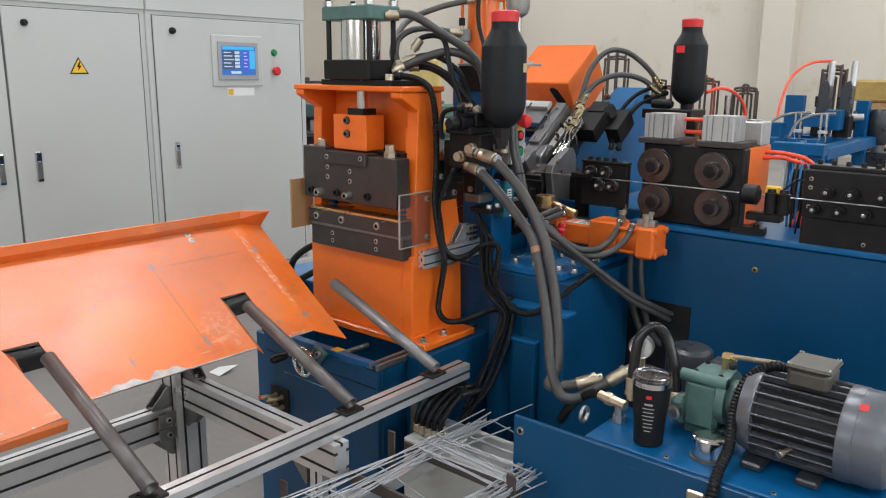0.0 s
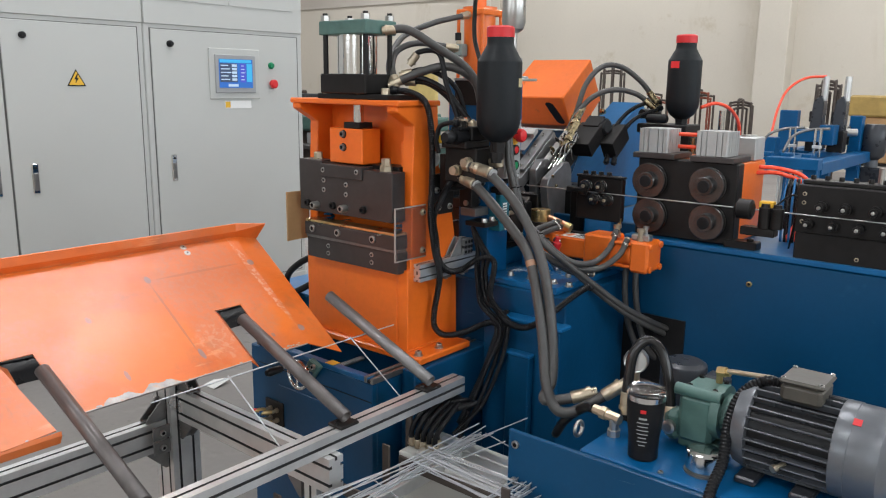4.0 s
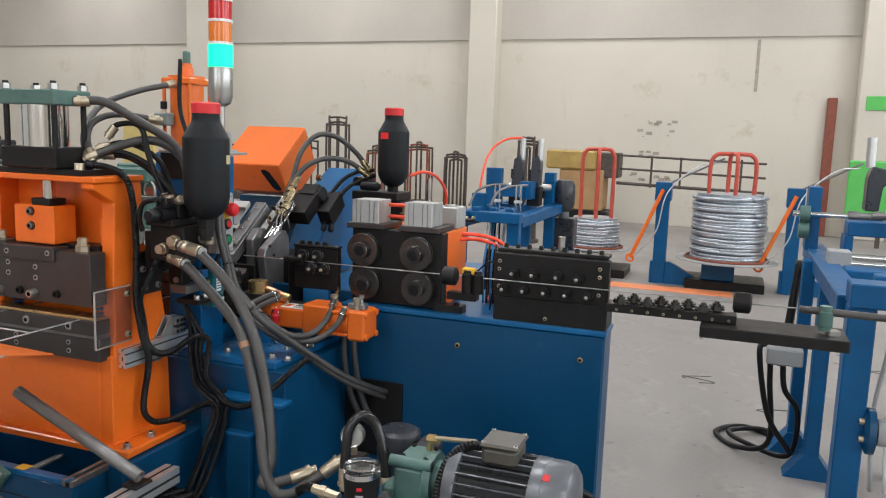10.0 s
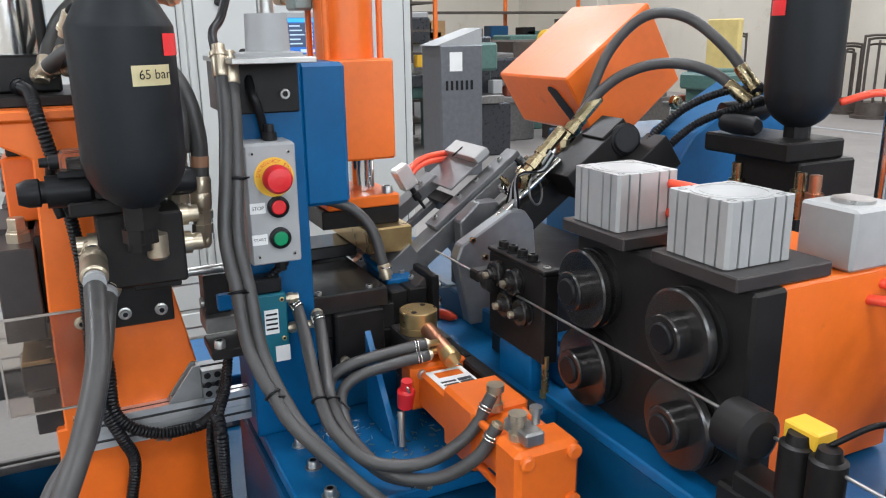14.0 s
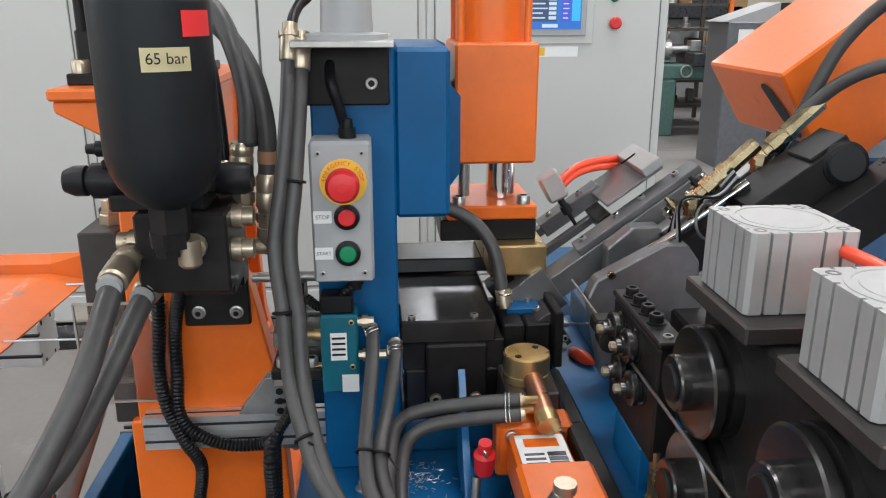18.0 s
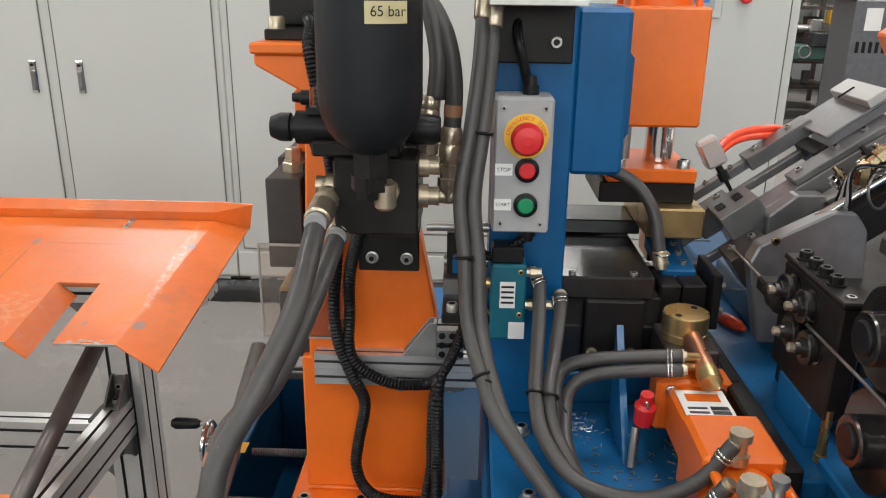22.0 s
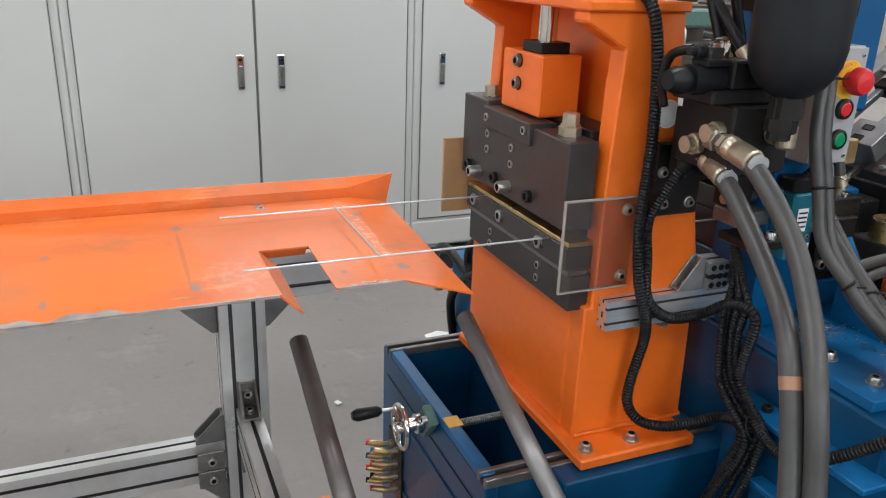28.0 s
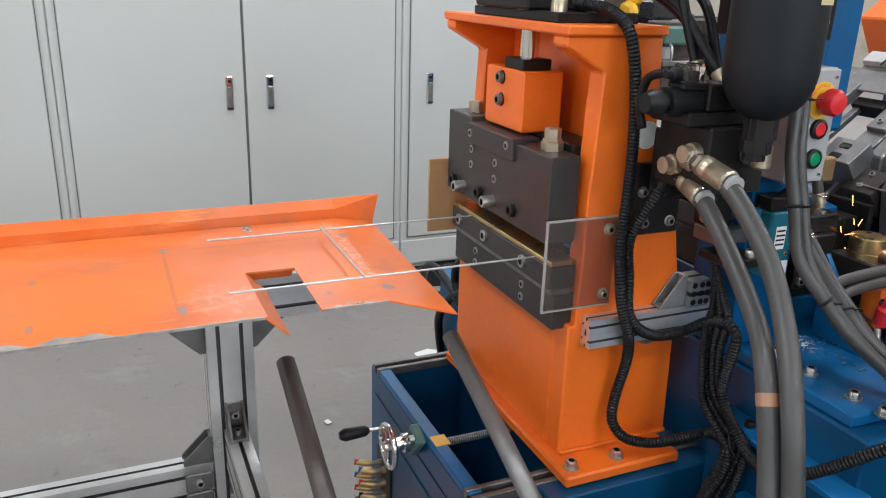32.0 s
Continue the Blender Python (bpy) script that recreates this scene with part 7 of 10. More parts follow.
def hoses():
    for p in HOSES["big"]:
        h = hose_thing("hydraulic_hose", p, 0.0136, HOSE, "thick grey braided hydraulic hose with brass fittings", ends=(None, (0.05, 0.017)), group="hydraulic hoses", seg=14)
        path = smooth_path(p)
        a = path[0]
        d = (path[3] - path[0]).normalized()
        part("hex_nut", lathe(B(), a - d * 0.010, d, [(0, 0.013), (0, 0.0185), (0.020, 0.0185), (0.022, 0.016)], 6), NICKEL, h, "plated hexagon nut")
        part("collar", lathe(B(), a + d * 0.012, d, [(0, 0.0135), (0.010, 0.0135), (0.010, 0.0165), (0.018, 0.0165), (0.018, 0.014), (0.022, 0.014)], 6), NICKEL, h)
        part("ferrule", lathe(B(), a + d * 0.033, d, [(0, 0.014), (0.002, 0.0172), (0.012, 0.0172), (0.014, 0.016), (0.018, 0.016), (0.020, 0.0172), (0.052, 0.0172), (0.055, 0.0145)], 18), NICKEL, h, "pressed ferrule")
        part("pale_band", cyl(B(), a + d * 0.092, a + d * 0.100, 0.0141, seg=14), BOXGREY, h, "pale marking on the hose")
        if p is HOSES["big"][0]:
            a, b = path[33], path[34]
            part("tape_band", cyl(B(), a, a + (b - a).normalized() * 0.016, 0.0141, seg=14), COPPER_TAPE, h, "brown tape round the hose")
    for p in HOSES["grey"]:
        hose_thing("hydraulic_hose", p, 0.0098, HOSE, "grey rubber hydraulic hose running down into the base", ends=((0.035, 0.012), None), group="hydraulic hoses")
    for k, zz in ((0, 1.20), (0, 1.064), (1, 1.358), (1, 0.892)):
        i = min(range(len(HOSES["grey"][k])), key=lambda j: abs(HOSES["grey"][k][j][2] - zz))
        p = Vector(HOSES["grey"][k][i])
        d = (Vector(HOSES["grey"][k][i + 1]) - p).normalized()
        tie = thing("cable_tie", "black cable tie round the hose bundle", "cable tie", tuple(p), "cable ties")
        part("band", torus(p, d, 0.0116, 0.0022), CABLE, tie)
        part("tail", cyl(B(), p + Vector((0.010, 0.006, 0)), p + Vector((0.022, 0.012, 0.004)), 0.0016, seg=6), CABLE, tie)
    for p in HOSES["drop"]:
        hose_thing("hydraulic_hose", p, 0.0105, HOSE, "grey hydraulic hose dropping behind the orange cylinder", group="hydraulic hoses")
    for p in HOSES["water"]:
        h = hose_thing("water_hose", p, 0.0096, HOSE, "grey rubber cooling water hose with wire clips", ends=((0.012, 0.0085), (0.012, 0.0085)), group="water hoses")
        path = smooth_path(p)
        for a, b in ((path[2], path[3]), (path[-3], path[-4])):
            d = (b - a).normalized()
            clip = part("hose_clip", torus(a + d * 0.003, d, 0.0102, 0.0014), CHROME, h, "wire hose clip")
            part("clip_ring", torus(a + d * 0.008, d, 0.0102, 0.0014), CHROME, clip)
            sd = d.cross(Vector((0, 0, 1))).normalized()
            part("clip_screw", cyl(B(), a + d * 0.0055 + sd * 0.011 - d * 0.006, a + d * 0.0055 + sd * 0.011 + d * 0.008, 0.0026, seg=8), CHROME, clip)
    tie = thing("cable_tie", "black cable tie round the water hoses", "cable tie", (-1.29, 2.052, 1.03), "cable ties")
    for y, z in ((2.044, 1.032), (2.0625, 1.0275)):
        part("band", torus((-1.291, y, z), (0.75, -0.1, -0.62), 0.0112, 0.0020), CABLE, tie)
    part("tail", cyl(B(), (-1.285, 2.074, 1.026), (-1.272, 2.084, 1.016), 0.0016, seg=6), CABLE, tie)
    for p in HOSES["arc"]:
        hose_thing("hydraulic_hose", p, 0.0105, HOSE, "grey hydraulic hose arching over the bender", ends=((0.07, 0.013), (0.05, 0.013)), group="hydraulic hoses", fit=ZINC)
    for p in HOSES["thin"]:
        hose_thing("cable_conduit", p, 0.008, CABLE, "black corrugated cable conduit", "conduit", 0.006, group="conduits", ends=((0.018, 0.0105), (0.018, 0.0105)), fit=BLACK)
    for k, p in enumerate(HOSES["top"]):
        h = hose_thing("hydraulic_hose", p, (0.0125 if k < 2 else 0.0095 if k < 4 else 0.008), HOSE if k < 4 else CABLE, "thick grey hydraulic hose with printed text bending down to an elbow" if k < 2 else "dark hydraulic hose between press cylinder and valve block", ends=((0.03, 0.0135), None) if k < 2 else ((0.03, 0.0125), (0.03, 0.0125)), group="hydraulic hoses", seg=12)
        if k == 1:
            path = smooth_path(p)
            part("tape_band", cyl(B(), path[44], path[44] + (path[45] - path[44]).normalized() * 0.016, 0.0132, seg=14), COPPER_TAPE, h, "brown tape round the hose")
    for k, p in enumerate(HOSES["cable"]):
        if k == 7:
            h = hose_thing("water_hose", p, 0.0105, HOSE, "thick grey hose bent down to the brass electrode holder", ends=(None, (0.022, 0.0115)), group="water hoses")
            part("hose_clip", torus(Vector(p[-1]) + Vector((0, 0, 0.018)), (0.1, 0, 1), 0.0112, 0.0016), CHROME, h, "wire hose clip")
            continue
        hose_thing("cable_conduit", p, 0.0095 if k < 2 else 0.0068, CABLE, "black corrugated cable conduit hanging beside the press", "conduit", 0.0058 if k in (0, 1, 2, 3, 4, 5, 9) else 0.0, group="conduits", ends=((0.018, 0.0115), None) if k < 2 else None, fit=BLACK, seg=12)
    tie = thing("cable_tie", "black cable tie round the conduit bundle", "cable tie", (-1.335, 1.908, 0.79), "cable ties")
    ring = torus((0, 0, 0), (0, 0, 1), 0.0165, 0.0016)
    ring.transform(pose(-1.334, 1.908, 0.788, 0, 50, 0) @ Matrix.Diagonal((1.5, 1.0, 1.0, 1.0)))
    part("band", ring, CABLE, tie)
    for p in HOSES["oil"]:
        hose_thing("suction_hose", p, 0.0125, BLACK_GLOSS, "thick black suction hose bent over the tank", ends=((0.05, 0.0155), (0.04, 0.0155)), seg=14)
    # cable between motor and tank
    hose_thing("motor_conduit", [(-0.437, 1.665, 0.893), (-0.475, 1.655, 0.893), (-0.513, 1.63, 0.86), (-0.522, 1.59, 0.80), (-0.51, 1.545, 0.74), (-0.507, 1.485, 0.705), (-0.503, 1.448, 0.66), (-0.50, 1.443, 0.52), (-0.49, 1.443, 0.1)], 0.0118, CABLE, "black corrugated conduit from the motor box", "conduit", 0.008)
    hose_thing("motor_cable", [(-0.27, 1.87, 0.74), (-0.231, 1.90, 0.71), (-0.19, 1.93, 0.66), (-0.09, 1.95, 0.60), (-0.06, 1.95, 0.4), (-0.05, 1.97, 0.05)], 0.011, CABLE, "black cable behind the motor", "cable")
    hose_thing("return_hose", [(-1.02, 1.72, 0.58), (-0.957, 1.66, 0.66), (-0.89, 1.63, 0.722), (-0.85, 1.61, 0.738)], 0.012, CABLE, "black return hose at the tank elbow")
    # red air hoses
    for p in (((-1.19, 2.96, 1.43), (-1.15, 3.013, 1.446), (-1.13, 3.115, 1.421), (-1.12, 3.19, 1.362), (-1.12, 3.20, 1.27), (-1.11, 3.11, 1.205), (-1.08, 3.0, 1.203)),
              ((-0.846, 2.62, 1.255), (-0.79, 2.66, 1.25), (-0.73, 2.70, 1.23), (-0.70, 2.71, 1.186), (-0.71, 2.653, 1.1), (-0.725, 2.578, 1.03)),
              ((-0.846, 2.60, 1.237), (-0.78, 2.64, 1.236), (-0.71, 2.69, 1.20), (-0.69, 2.69, 1.13), (-0.71, 2.60, 1.03)),
              ((-1.714, 2.36, 1.262), (-1.754, 2.413, 1.294), (-1.793, 2.485, 1.30), (-1.85, 2.56, 1.285)),
              ((-1.714, 2.36, 1.250), (-1.75, 2.413, 1.284), (-1.79, 2.485, 1.288), (-1.85, 2.56, 1.272))):
        hose_thing("air_hose", p, 0.0068, RED_HOSE, "bright red pneumatic hose", group="air hoses")
    for z in (1.355, 1.315):
        hose_thing("air_hose", [(-1.062, 2.478, z), (-1.012, 2.482, z), (-0.962, 2.478, z)], 0.0065, RED_HOSE, "bright red pneumatic hose between the air cylinders", group="air hoses")
    # blue box with hoses on the far side of the press
    t = thing("blue_box", "blue steel box with black hoses standing behind the press bed", "steel box", (-2.2, 2.0, 0))
    part("body", box(B(), -2.36, -2.076, 1.80, 2.25, 0.0, 0.742, 0.004), BLUE, t)
    part("cover", box(B(), -2.364, -2.076, 1.796, 2.254, 0.742, 0.752, 0.002), BLUE_LIGHT, t)
    part("side_valve", box(B(), -2.43, -2.36, 1.82, 1.90, 0.58, 0.66, 0.004), BLACK, t)
    part("elbow", lathe(B(), (-2.455, 1.80, 0.60), (0, 0, 1), [(0, 0.015), (0.03, 0.015), (0.03, 0.019), (0.05, 0.019)], 8), NICKEL, t)
    part("elbow", lathe(B(), (-2.43, 1.84, 0.615), (-1, 0, 0), [(0, 0.013), (0.05, 0.013), (0.06, 0.017), (0.085, 0.017)], 10), NICKEL, t)
    for p in (((-2.462, 1.80, 0.64), (-2.464, 1.79, 0.69), (-2.407, 1.78, 0.748), (-2.34, 1.78, 0.765), (-2.247, 1.78, 0.749), (-2.174, 1.775, 0.732), (-2.10, 1.78, 0.68)), ((-2.06, 1.80, 0.82), (-2.121, 1.78, 0.782), (-2.229, 1.775, 0.722), (-2.299, 1.775, 0.645), (-2.32, 1.785, 0.573), (-2.325, 1.798, 0.50)), ((-2.03, 1.80, 0.92), (-2.117, 1.78, 0.883), (-2.198, 1.78, 0.828), (-2.226, 1.785, 0.777), (-2.202, 1.788, 0.738), (-2.15, 1.79, 0.70))):
        hose_thing("hydraulic_hose", p, 0.012, CABLE, "black hydraulic hose on the box behind the press", ends=((0.025, 0.015), None), group="hydraulic hoses")
    # bundle plugging into the connector box
    for k in range(9):
        x = -1.385 + 0.022 * (k % 5)
        y = 1.545 + 0.035 * (k // 5)
        hose_thing("connector_cable", [(-1.34 - 0.006 * k, 1.75 + 0.004 * k, 0.55), (-1.36 + 0.012 * k, 1.68, 0.60 + 0.006 * (k % 3)), (x + 0.01, y + 0.04, 0.59), (x, y, 0.545), (x, y, 0.50)], 0.0075, CABLE, "black cable with screw connector", "cable", group="connector cables", ends=(None, (0.02, 0.011)))


def weld_fixtures():
    # teal solenoid valve on the column
    t = thing("pneumatic_valve", "teal solenoid valve with brass ports", "valve", (-1.43, 2.02, 1.03))
    part("body", box(B(), -1.46, -1.415, 1.985, 2.035, 1.05, 1.165, 0.003), TEAL, t)
    part("coil", box(B(), -1.455, -1.42, 1.985, 2.03, 1.165, 1.19, 0.003), BLACK, t)
    part("label", box(B(), -1.415, -1.4142, 1.998, 2.02, 1.10, 1.14, 0), WHITE, t)
    for k in range(4):
        part("print_bar", box(B(), -1.4142, -1.4136, 2.0, 2.018, 1.107 + k * 0.008, 1.110 + k * 0.008, 0), BLACK, t)
    part("label", box(B(), -1.415, -1.4142, 2.012, 2.035, 1.052, 1.078, 0), WHITE, t)
    for z in (1.08, 1.13):
        part("port", lathe(B(), (-1.435, 1.985, z), (0, -1, 0), [(0, 0.008), (0.01, 0.008), (0.01, 0.006), (0.022, 0.006)], 10), BRASS, t)
        part("port", lathe(B(), (-1.43, 2.035, z + 0.02), (0, 1, 0), [(0, 0.007), (0.006, 0.007), (0.006, 0.0095), (0.014, 0.0095), (0.014, 0.007), (0.022 if z > 1.1 else 0.05, 0.007)], 8), NICKEL, t)
    for y, z in ((2.027, 1.155), (2.027, 1.09)):
        bolt(t, (-1.415, y, z), (1, 0, 0), 0.004, 0.002, BRASS)
    # brass electrode post with copper arm
    b = thing("electrode_post", "brass electrode post with copper cooling arm", "electrode", (-1.45, 2.275, 1.02))
    part("post", lathe(B(), (-1.45, 2.275, 1.045), (0, 0, 1), [(-0.02, 0.0335), (0.012, 0.0335), (0.013, 0.0325), (0.0145, 0.0325), (0.0155, 0.0335), (0.040, 0.0335), (0.0415, 0.032)], 32), BRASS, b)
    for dx in (-0.015, 0.015):
        part("hole", cyl(B(), (-1.45 + dx, 2.275 - dx, 1.0862), (-1.45 + dx, 2.275 - dx, 1.0872), 0.005, seg=12), BLACK, b)
    part("arm", cyl(B(), (-1.43, 2.278, 1.06), (-1.345, 2.285, 1.035), 0.014, seg=16), COPPER, b)
    part("arm_end", cyl(B(), (-1.355, 2.284, 1.037), (-1.335, 2.286, 1.031), 0.016, seg=16), BRASS, b)
    part("seat", box(B(), -1.50, -1.40, 2.24, 2.315, 0.96, 1.046, 0.003), DIE, b)
    for k in range(2):
        part("nipple", cyl(B(), (-1.37, 2.275, 1.052 - 0.014 * k), (-1.365, 2.245, 1.055 - 0.014 * k), 0.006, seg=10), BRASS, b)
    # orange hydraulic cylinder
    o = thing("hydraulic_cylinder", "orange hydraulic cylinder with data plate", "cylinder", (-1.2, 2.27, 0.93))
    part("end_block", box(B(), -1.085, -1.022, 2.222, 2.322, 0.932, 1.032, 0.008), ORANGE, o)
    for y in (2.236, 2.308):
        for z in (0.946, 1.018):
            part("tie_nut", lathe(B(), (-1.022, y, z), (1, 0, 0), [(0, 0.011), (0.006, 0.011), (0.008, 0.007)], 12), ORANGE, o)
    part("barrel", cyl(B(), (-1.22, 2.272, 0.982), (-1.08, 2.272, 0.982), 0.042, seg=32), ORANGE, o)
    for y in (2.236, 2.308):
        for z in (0.946, 1.018):
            part("tie_rod", cyl(B(), (-1.22, y, z), (-1.08, y, z), 0.006, seg=10), ORANGE, o)
    part("mid_block", box(B(), -1.25, -1.15, 2.225, 2.32, 0.935, 1.035, 0.006), ORANGE, o)
    part("front_block", box(B(), -1.40, -1.22, 2.235, 2.31, 0.945, 1.012, 0.006), ORANGE, o)
    part("front_cap", box(B(), -1.405, -1.36, 2.22, 2.325, 0.94, 1.02, 0.005), ORANGE, o)
    for y in (2.24, 2.305):
        bolt(o, (-1.36, y, 1.005), (1, 0, 0), 0.009, 0.007, STEEL)
    part("data_plate", box(B(), -1.345, -1.225, 2.24, 2.305, 1.0122, 1.0135, 0), WHITE, o, "white data plate with rows of print")
    bm = B()
    for r in range(6):
        box(bm, -1.30 + r * 0.011, -1.295 + r * 0.011, 2.246, 2.272, 1.0136, 1.0141, 0)
        box(bm, -1.302 + r * 0.011, -1.293 + r * 0.011, 2.276, 2.30, 1.0136, 1.0141, 0)
    part("print_bars", bm, MOTOR, o)
    part("plate_mark", box(B(), -1.335, -1.315, 2.25, 2.295, 1.0136, 1.0141, 0), ORANGE, o)
    for x, y in ((-1.15, 2.262), (-1.06, 2.245)):
        f = part("port", lathe(B(), (x, y, 1.03), (0, 0, 1), [(0, 0.012), (0.012, 0.012), (0.012, 0.009), (0.03, 0.009), (0.03, 0.013), (0.04, 0.013)], 10), NICKEL, o)
    part("valve_nut", box(B(), -1.09, -1.03, 2.24, 2.27, 1.032, 1.052, 0.003), STEEL, o)
    part("bleed_screw", lathe(B(), (-1.055, 2.27, 1.052), (0, 0, 1), [(0, 0.006), (0.015, 0.006), (0.015, 0.009), (0.024, 0.009)], 10), STEEL, o)
    r = thing("red_valve", "small red quick coupling beside the orange cylinder", "coupling", (-1.34, 2.195, 0.96))
    part("body", lathe(B(), (-1.34, 2.20, 0.965), (0.2, 0, 1), [(0, 0.013), (0.03, 0.015), (0.035, 0.010), (0.05, 0.009)], 16), RED, r)
    part("ring", torus((-1.335, 2.20, 1.0), (0, 1, 0.3), 0.012, 0.003), CHROME, r)
    part("tail", cyl(B(), (-1.335, 2.19, 0.96), (-1.32, 2.185, 0.905), 0.006, seg=10), STEEL, r)
    g = thing("guide_trough", "black wire guide trough with long slot", "wire guide", (-1.35, 2.36, 1.0))
    part("trough", box(B(), -1.54, -1.16, 2.317, 2.345, 0.93, 1.015, 0.003), BLACK_OX, g)
    part("slot", box(B(), -1.50, -1.37, 2.325, 2.337, 1.015, 1.0165, 0), BLACK, g)
    part("nozzle", lathe(B(), (-1.345, 2.358, 1.155), (1, 0, 0), [(-0.03, 0.009), (0, 0.010), (0.0, 0.016), (0.02, 0.016), (0.022, 0.008)], 16), BLACK_OX, g)
    part("nozzle_holder", box(B(), -1.41, -1.365, 2.40, 2.445, 1.0, 1.165, 0.003), BLACK_OX, g)
    part("nozzle_arm", box(B(), -1.40, -1.37, 2.35, 2.40, 1.145, 1.165, 0.003), BLACK_OX, g)
    c = thing("rag", "crumpled orange glove lying on the bed", "glove", (-1.60, 2.395, 0.998))
    part("lump", lathe(B(), (-1.63, 2.385, 1.004), (0.9, 0.35, 0.05), [(0, 0.004), (0.01, 0.010), (0.03, 0.012), (0.05, 0.010), (0.065, 0.004)], 12), RED_HOSE, c)


# ---- bender under the orange hood ----
SLIDES = []
SLOPE_COS, SLOPE_SIN = math.cos(radians(36)), math.sin(radians(36))


def slope_at(u, n):
    """The (y, z) of a place u metres up the bender's slope and n metres over it."""
    return 2.34 + u * SLOPE_COS - n * SLOPE_SIN, 1.17 + u * SLOPE_SIN + n * SLOPE_COS


def slope_bar(x0, x1, u0, u1, n0, n1, bev=0.0015):
    return prism(B(), [slope_at(u0, n0), slope_at(u1, n0), slope_at(u1, n1), slope_at(u0, n1)], "x", x0, x1, bev)


def bender():
    t = thing("wire_bender", "orange hooded wire bender with sloping steel arms", "bender", (-1.65, 2.8, 1.0))
    # hood: sloping box, open slot in its front
    part("hood", prism(B(), [(2.705, 1.458), (2.912, 1.612), (3.012, 1.446), (2.862, 1.325), (2.775, 1.345)], "x", -1.925, -1.645, 0.004), ORANGE, t, "orange sheet metal hood")
    # long slot with round ends in the sloping front
    fr, fd = Vector((2.705, 1.458)), Vector((0.527, -0.850))
    oval = []
    for i in range(16):
        an = math.tau * i / 16
        oval.append((0.020 * math.cos(an), 0.055 * math.copysign(1, math.sin(an)) * (1 if abs(math.sin(an)) > 1e-6 else 0) + 0.026 * math.sin(an)))
    bm = B()
    lo = []
    for u, v in oval:
        s = 0.072 + 0.62 * v
        lo.append(bm.verts.new((-1.70 + u + 0.25 * v, fr.x + fd.x * s - 0.0012, fr.y + fd.y * s - 0.0012)))
    bm.faces.new(lo)
    part("slot", bm, BLACK, t)
    part("support", prism(B(), [(2.72, 1.0), (2.95, 1.34), (3.14, 1.44), (3.24, 1.38), (3.24, 1.0)], "x", -1.66, -1.52, 0.004), BLUE_LIGHT, t, "blue sloping support")
    part("support_web", box(B(), -1.93, -1.66, 2.85, 3.2, 1.0, 1.32, 0.004), BLUE, t)
    # cheeks and blocks that stay in place
    part("side_cheek", prism(B(), [(2.383, 1.177), (2.483, 1.231), (2.516, 1.230), (2.536, 1.203), (2.546, 1.10), (2.52, 1.02), (2.40, 1.02), (2.372, 1.15)], "x", -1.522, -1.490, 0.003), GREY_STEEL, t, "grey machined cheek plate")
    part("side_cheek", prism(B(), [(2.420, 1.200), (2.460, 1.235), (2.502, 1.236), (2.520, 1.213), (2.53, 1.02), (2.43, 1.02)], "x", -1.602, -1.570, 0.003), GREY_STEEL, t, "grey machined cheek plate")
    for y, z in ((2.404, 1.186), (2.43, 1.150)):
        bolt(t, (-1.490, y, z), (1, 0, 0), 0.006, 0.005, ZINC)
    part("base_block", box(B(), -1.78, -1.38, 2.50, 2.72, 1.0, 1.13, 0.004), BLACK_OX, t)
    part("slide_bed", slope_bar(-1.70, -1.53, 0.06, 0.30, -0.125, -0.070), BLACK_OX, t)
    part("bed_strip", slope_bar(-1.60, -1.57, 0.16, 0.36, -0.070, -0.050), STEEL, t)
    part("cylinder_body", slope_bar(-1.545, -1.455, 0.27, 0.40, -0.105, -0.045), BLACK_OX, t)
    part("cylinder_block", slope_bar(-1.455, -1.40, 0.34, 0.46, -0.165, -0.095), BLACK_OX, t)
    part("cylinder_cap", lathe(B(), (-1.462, 2.715, 1.353), (1, -0.15, 0.1), [(0, 0.031), (0.012, 0.031), (0.014, 0.027), (0.016, 0.027), (0.018, 0.024)], 28), BLACK, t)
    part("cap_block", slope_bar(-1.53, -1.462, 0.375, 0.435, -0.110, -0.040), BLACK_OX, t)
    for k in range(3):
        a0, a1 = slope_at(0.13, -0.058 + 0.010 * k), slope_at(0.30, -0.058 + 0.010 * k)
        part("guide_rod", cyl(B(), (-1.555 + 0.022 * k, *a0), (-1.555 + 0.022 * k, *a1), 0.0065, seg=12), CHROME, t)
    rng = random.Random(31)
    for k in range(9):
        u = slope_at(0.19 + 0.012 * k, -0.032 + rng.uniform(-0.008, 0.008))
        part("fitting", lathe(B(), (-1.545 + rng.uniform(-0.02, 0.03), *u), (rng.uniform(-0.5, 0.5), -0.6, 0.7), [(0, 0.005), (0.008, 0.005), (0.008, 0.0075), (0.016, 0.0075), (0.016, 0.0045), (0.024, 0.0045)], 8), (CHROME, ZINC, BLACK)[k % 3], t)
    for k in range(5):
        p = [(-1.54 + 0.012 * k, *slope_at(0.17, -0.045)), (-1.53 + 0.01 * k, *slope_at(0.205, -0.015 + 0.006 * k)), (-1.52 + 0.008 * k, *slope_at(0.25, -0.02)), (-1.50, *slope_at(0.29, -0.005 * k))]
        part("sensor_lead", sweep(B(), p, 0.0022, 6, 6), BOXGREY if k % 2 else CABLE, t)
    part("wire_loop", torus((-1.50, 2.545, 1.262), (0.8, 0.5, 0.2), 0.026, 0.0022), STEEL_DARK, t)
